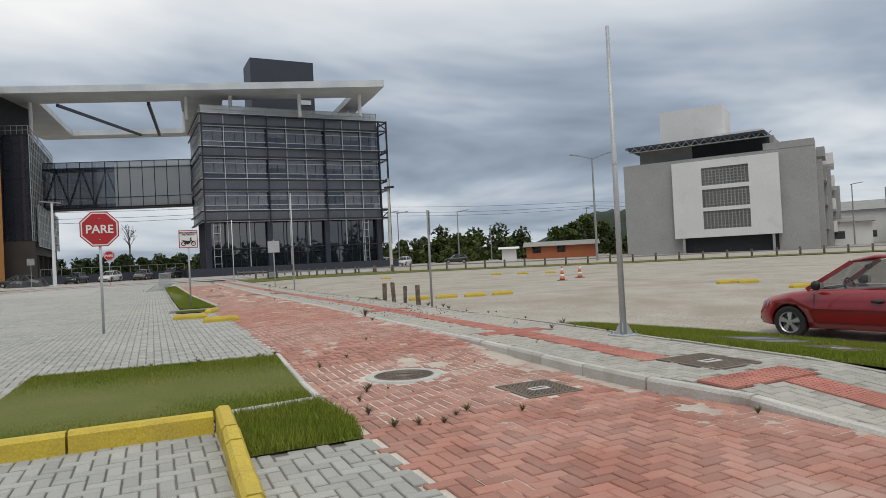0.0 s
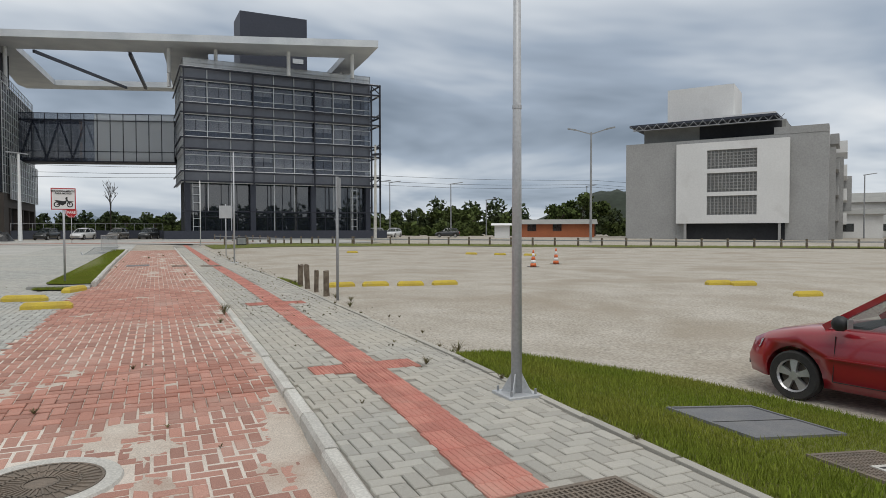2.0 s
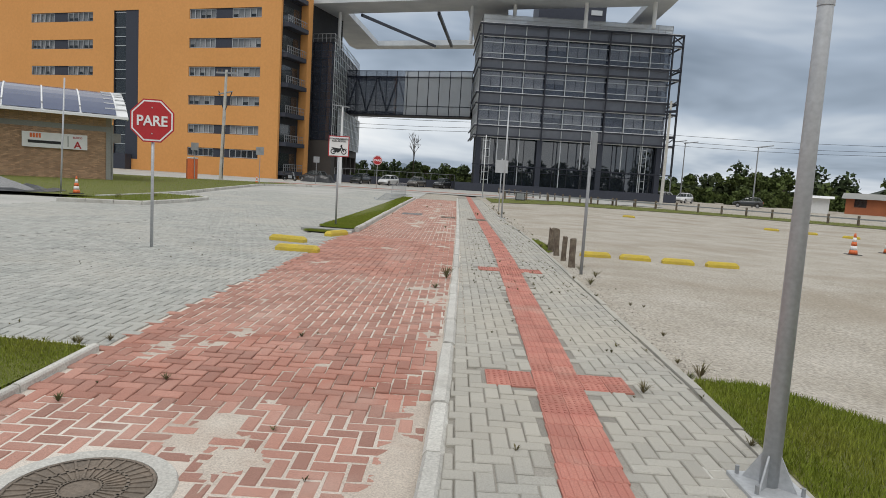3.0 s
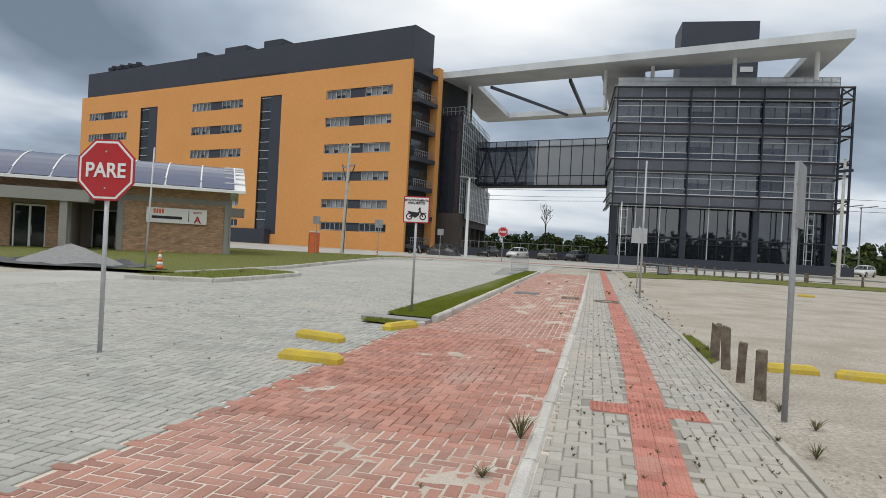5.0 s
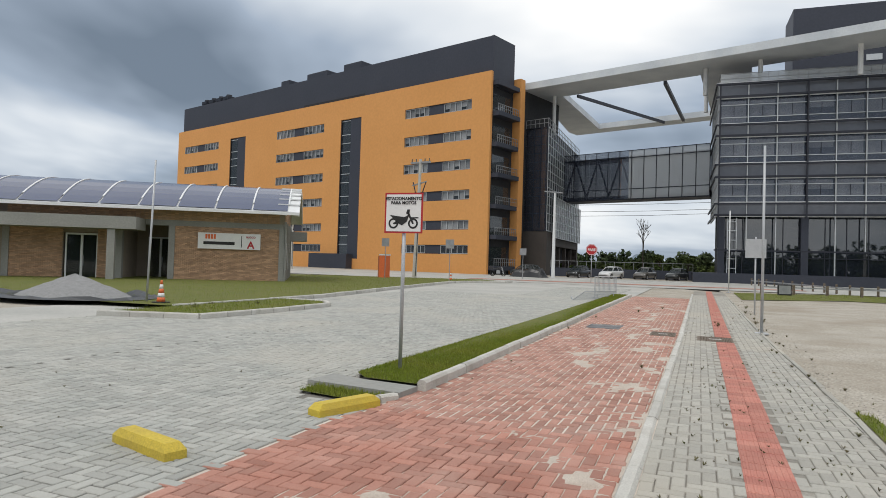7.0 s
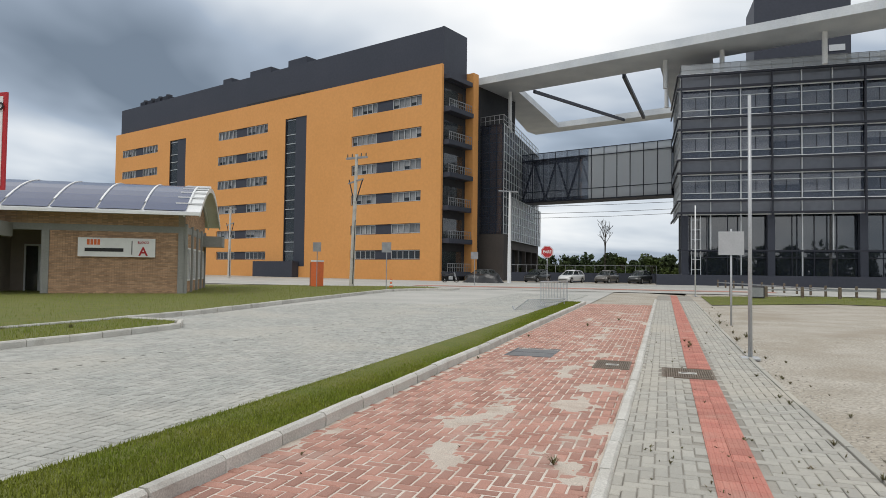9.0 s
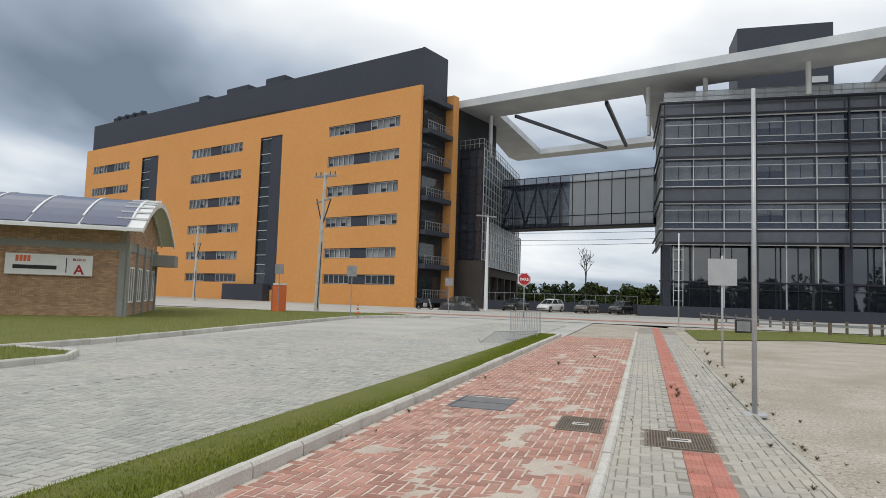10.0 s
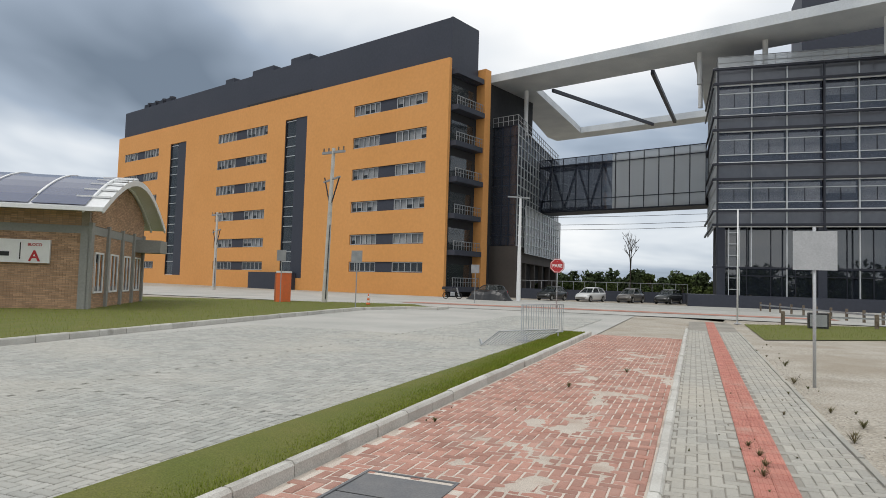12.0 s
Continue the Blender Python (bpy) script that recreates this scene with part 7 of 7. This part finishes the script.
def litter():
    t = thing("gravel_pile", "mound of grey gravel on a black plastic sheet", "gravel pile", pose(-15.8, 29.6, 0.1))
    n, k = 28, 8
    me = Mesh()
    me.v = [(2.2 * (1 - j / k) * math.cos(2 * math.pi * i / n) * (1 + 0.1 * noise.noise((i * 0.6, j, 1))), 1.5 * (1 - j / k) * math.sin(2 * math.pi * i / n), 0.78 * (j / k) ** 0.9 + 0.05 * noise.noise((i, j * 0.9, 4))) for j in range(k + 1) for i in range(n)]
    me.f = [(j * n + i, j * n + (i + 1) % n, (j + 1) * n + (i + 1) % n, (j + 1) * n + i) for j in range(k) for i in range(n)]
    part("mound", me, M["gravel_pile"], t, "", True)
    sh = Mesh()
    sh.v = [(r * math.cos(2 * math.pi * i / n) * 1.25 * (1 + 0.12 * noise.noise((i * 1.7, r, 2))), r * math.sin(2 * math.pi * i / n) * 0.9, 0.01 + (0.16 if r > 2.2 and r < 2.5 else 0.02) * (0.6 + noise.noise((i * 2.1, r, 0)))) for r in (1.6, 2.1, 2.35, 2.6) for i in range(n)]
    sh.f = [(j * n + i, (j + 1) * n + i, (j + 1) * n + (i + 1) % n, j * n + (i + 1) % n) for j in range(3) for i in range(n)]
    part("plastic_sheet", sh, M["tarp"], t, "crumpled black plastic sheet")
    t = thing("totem", "orange painted totem block with white top", "totem", pose(-20.0, 61.5, 0.2, 0, 0, -10))
    part("block", Mesh().box(-0.25, -0.4, 0, 0.25, 0.4, 1.9), M["cone_orange"], t)
    part("cap", Mesh().box(-0.27, -0.42, 1.901, 0.27, 0.42, 2.02), M["white_wall"], t)
    part("side", Mesh().box(-0.4, -0.38, 0, -0.251, 0.38, 1.85), M["brown_terra"], t)
    for x, y, h in ((-19.3, 60.2, 3.3), (-12.9, 58.0, 3.2), (-11.8, 75.0, 3.0)):
        t = thing("round_sign", "pale sign plate on a thin pole across the road", "road sign", pose(x, y, flat(y)))
        part("pole", Mesh().tube([((0, 0, 0), 0.03), ((0, 0, h), 0.03)], 8), M["galv_dull"], t)
        part("plate", Mesh().box(-0.33, -0.05, h - 0.66, 0.33, -0.035, h), M["galv_dull"], t)
    t = thing("terrace_wall", "low dark retaining wall behind the parked cars", "wall", pose(-14, 97.5, 0, 0, 0, 4), kind="structure")
    part("wall", Mesh().box(0, 0, 0, 17.5, 0.3, 1.5), M["dark_clad"], t)
    rail = Mesh()
    for x in span(0, 17.5, 1.2):
        rail.bar((x, 0.15, 1.5), (x, 0.15, 2.4), 0.05)
    rail.bar((0, 0.15, 2.4), (17.5, 0.15, 2.4), 0.05)
    part("railing", rail, M["galv_dull"], t)
    t = thing("lamp_box", "black floodlight box on the verge", "floodlight", pose(9.4, 61.0, flat(61)))
    part("case", Mesh().box(-0.4, -0.2, 0, 0.4, 0.2, 0.7, 0.03), M["plastic"], t)
    part("face", Mesh().box(-0.34, -0.215, 0.08, 0.34, -0.201, 0.62), M["galv_dull"], t)



def stones():
    """Loose crushed stone along the path edge and over the lot."""
    rnd = random.Random(77)
    me = Mesh()
    spots = [(5.68 + abs(rnd.gauss(0, 0.35)), rnd.uniform(9.0, 46), rnd.uniform(0.008, 0.025)) for _ in range(5200)]
    spots += [(rnd.uniform(6.0, 16), rnd.uniform(9.5, 34), rnd.uniform(0.006, 0.02)) for _ in range(3500)]
    for x, y, s in spots:
        z = lot_z(x, y) - 0.02
        a = rnd.uniform(0, 6.28)
        p = [(s * math.cos(a + k * 2.1), s * math.sin(a + k * 2.1) * rnd.uniform(0.6, 1), -0.2 * s) for k in range(3)] + [(rnd.uniform(-0.3, 0.3) * s, rnd.uniform(-0.3, 0.3) * s, s * rnd.uniform(0.4, 0.8))]
        me.add([(x + q[0], y + q[1], z + q[2]) for q in p], [(0, 1, 3), (1, 2, 3), (2, 0, 3)])
    tagged(part("loose_stones", me, M["stone"]), "loose pale crushed stone at the edge of the path", "stones", kind="stuff")


def motorbike():
    t = thing("motorbike", "dark motorbike parked by the office corner", "motorbike", pose(-17.0, 84.0, flat(84), 0, 0, 20))
    for x in (-0.62, 0.62):
        part("wheel", Mesh().tube([((x + 0.27 * math.cos(a), 0, 0.3 + 0.27 * math.sin(a)), 0.045) for a in [2 * math.pi * k / 20 for k in range(21)]], 6), M["rubber"], t)
        part("hub", Mesh().tube([((x, -0.06, 0.3), 0.07), ((x, 0.06, 0.3), 0.07)], 10), M["galv_dull"], t)
    part("tank", Mesh().box(-0.05, -0.14, 0.72, 0.38, 0.14, 0.98, 0.07), M["plastic"], t)
    part("seat", Mesh().box(-0.72, -0.13, 0.74, -0.06, 0.13, 0.86, 0.05), M["plastic"], t)
    part("engine", Mesh().box(-0.2, -0.16, 0.28, 0.24, 0.16, 0.66, 0.06), M["galv_dull"], t)
    part("fork", Mesh().bar((0.62, 0, 0.3), (0.38, 0, 1.05), 0.06, 0.16), M["galv_dull"], t)
    part("handlebar", Mesh().bar((0.36, -0.36, 1.08), (0.36, 0.36, 1.08), 0.035), M["plastic"], t)
    part("top_box", Mesh().box(-0.98, -0.18, 0.86, -0.62, 0.18, 1.14, 0.05), M["plastic"], t)
    t = thing("covered_pile", "long pile under a crumpled black plastic sheet", "covered pile", pose(-15.7, 85.3, flat(85), 0, 0, -12))
    n, k = 26, 9
    me = Mesh()
    for i in range(n + 1):
        for j in range(k + 1):
            u, v = i / n, j / k * 2 - 1
            z = 1.15 * (1 - abs(v) ** 3) * min(1.0, 8 * u, 8 * (1 - u)) * (0.82 + 0.3 * noise.noise((u * 4, v * 1.5, 1))) + 0.06 * noise.noise((u * 22, v * 6, 3))
            me.v.append((u * 4.2, v * 0.8, max(0.0, z)))
    me.f = [(i * (k + 1) + j, (i + 1) * (k + 1) + j, (i + 1) * (k + 1) + j + 1, i * (k + 1) + j + 1) for i in range(n) for j in range(k)]
    part("sheet", me, M["tarp"], t)


motorbike()
stones()
litter()
weeds()
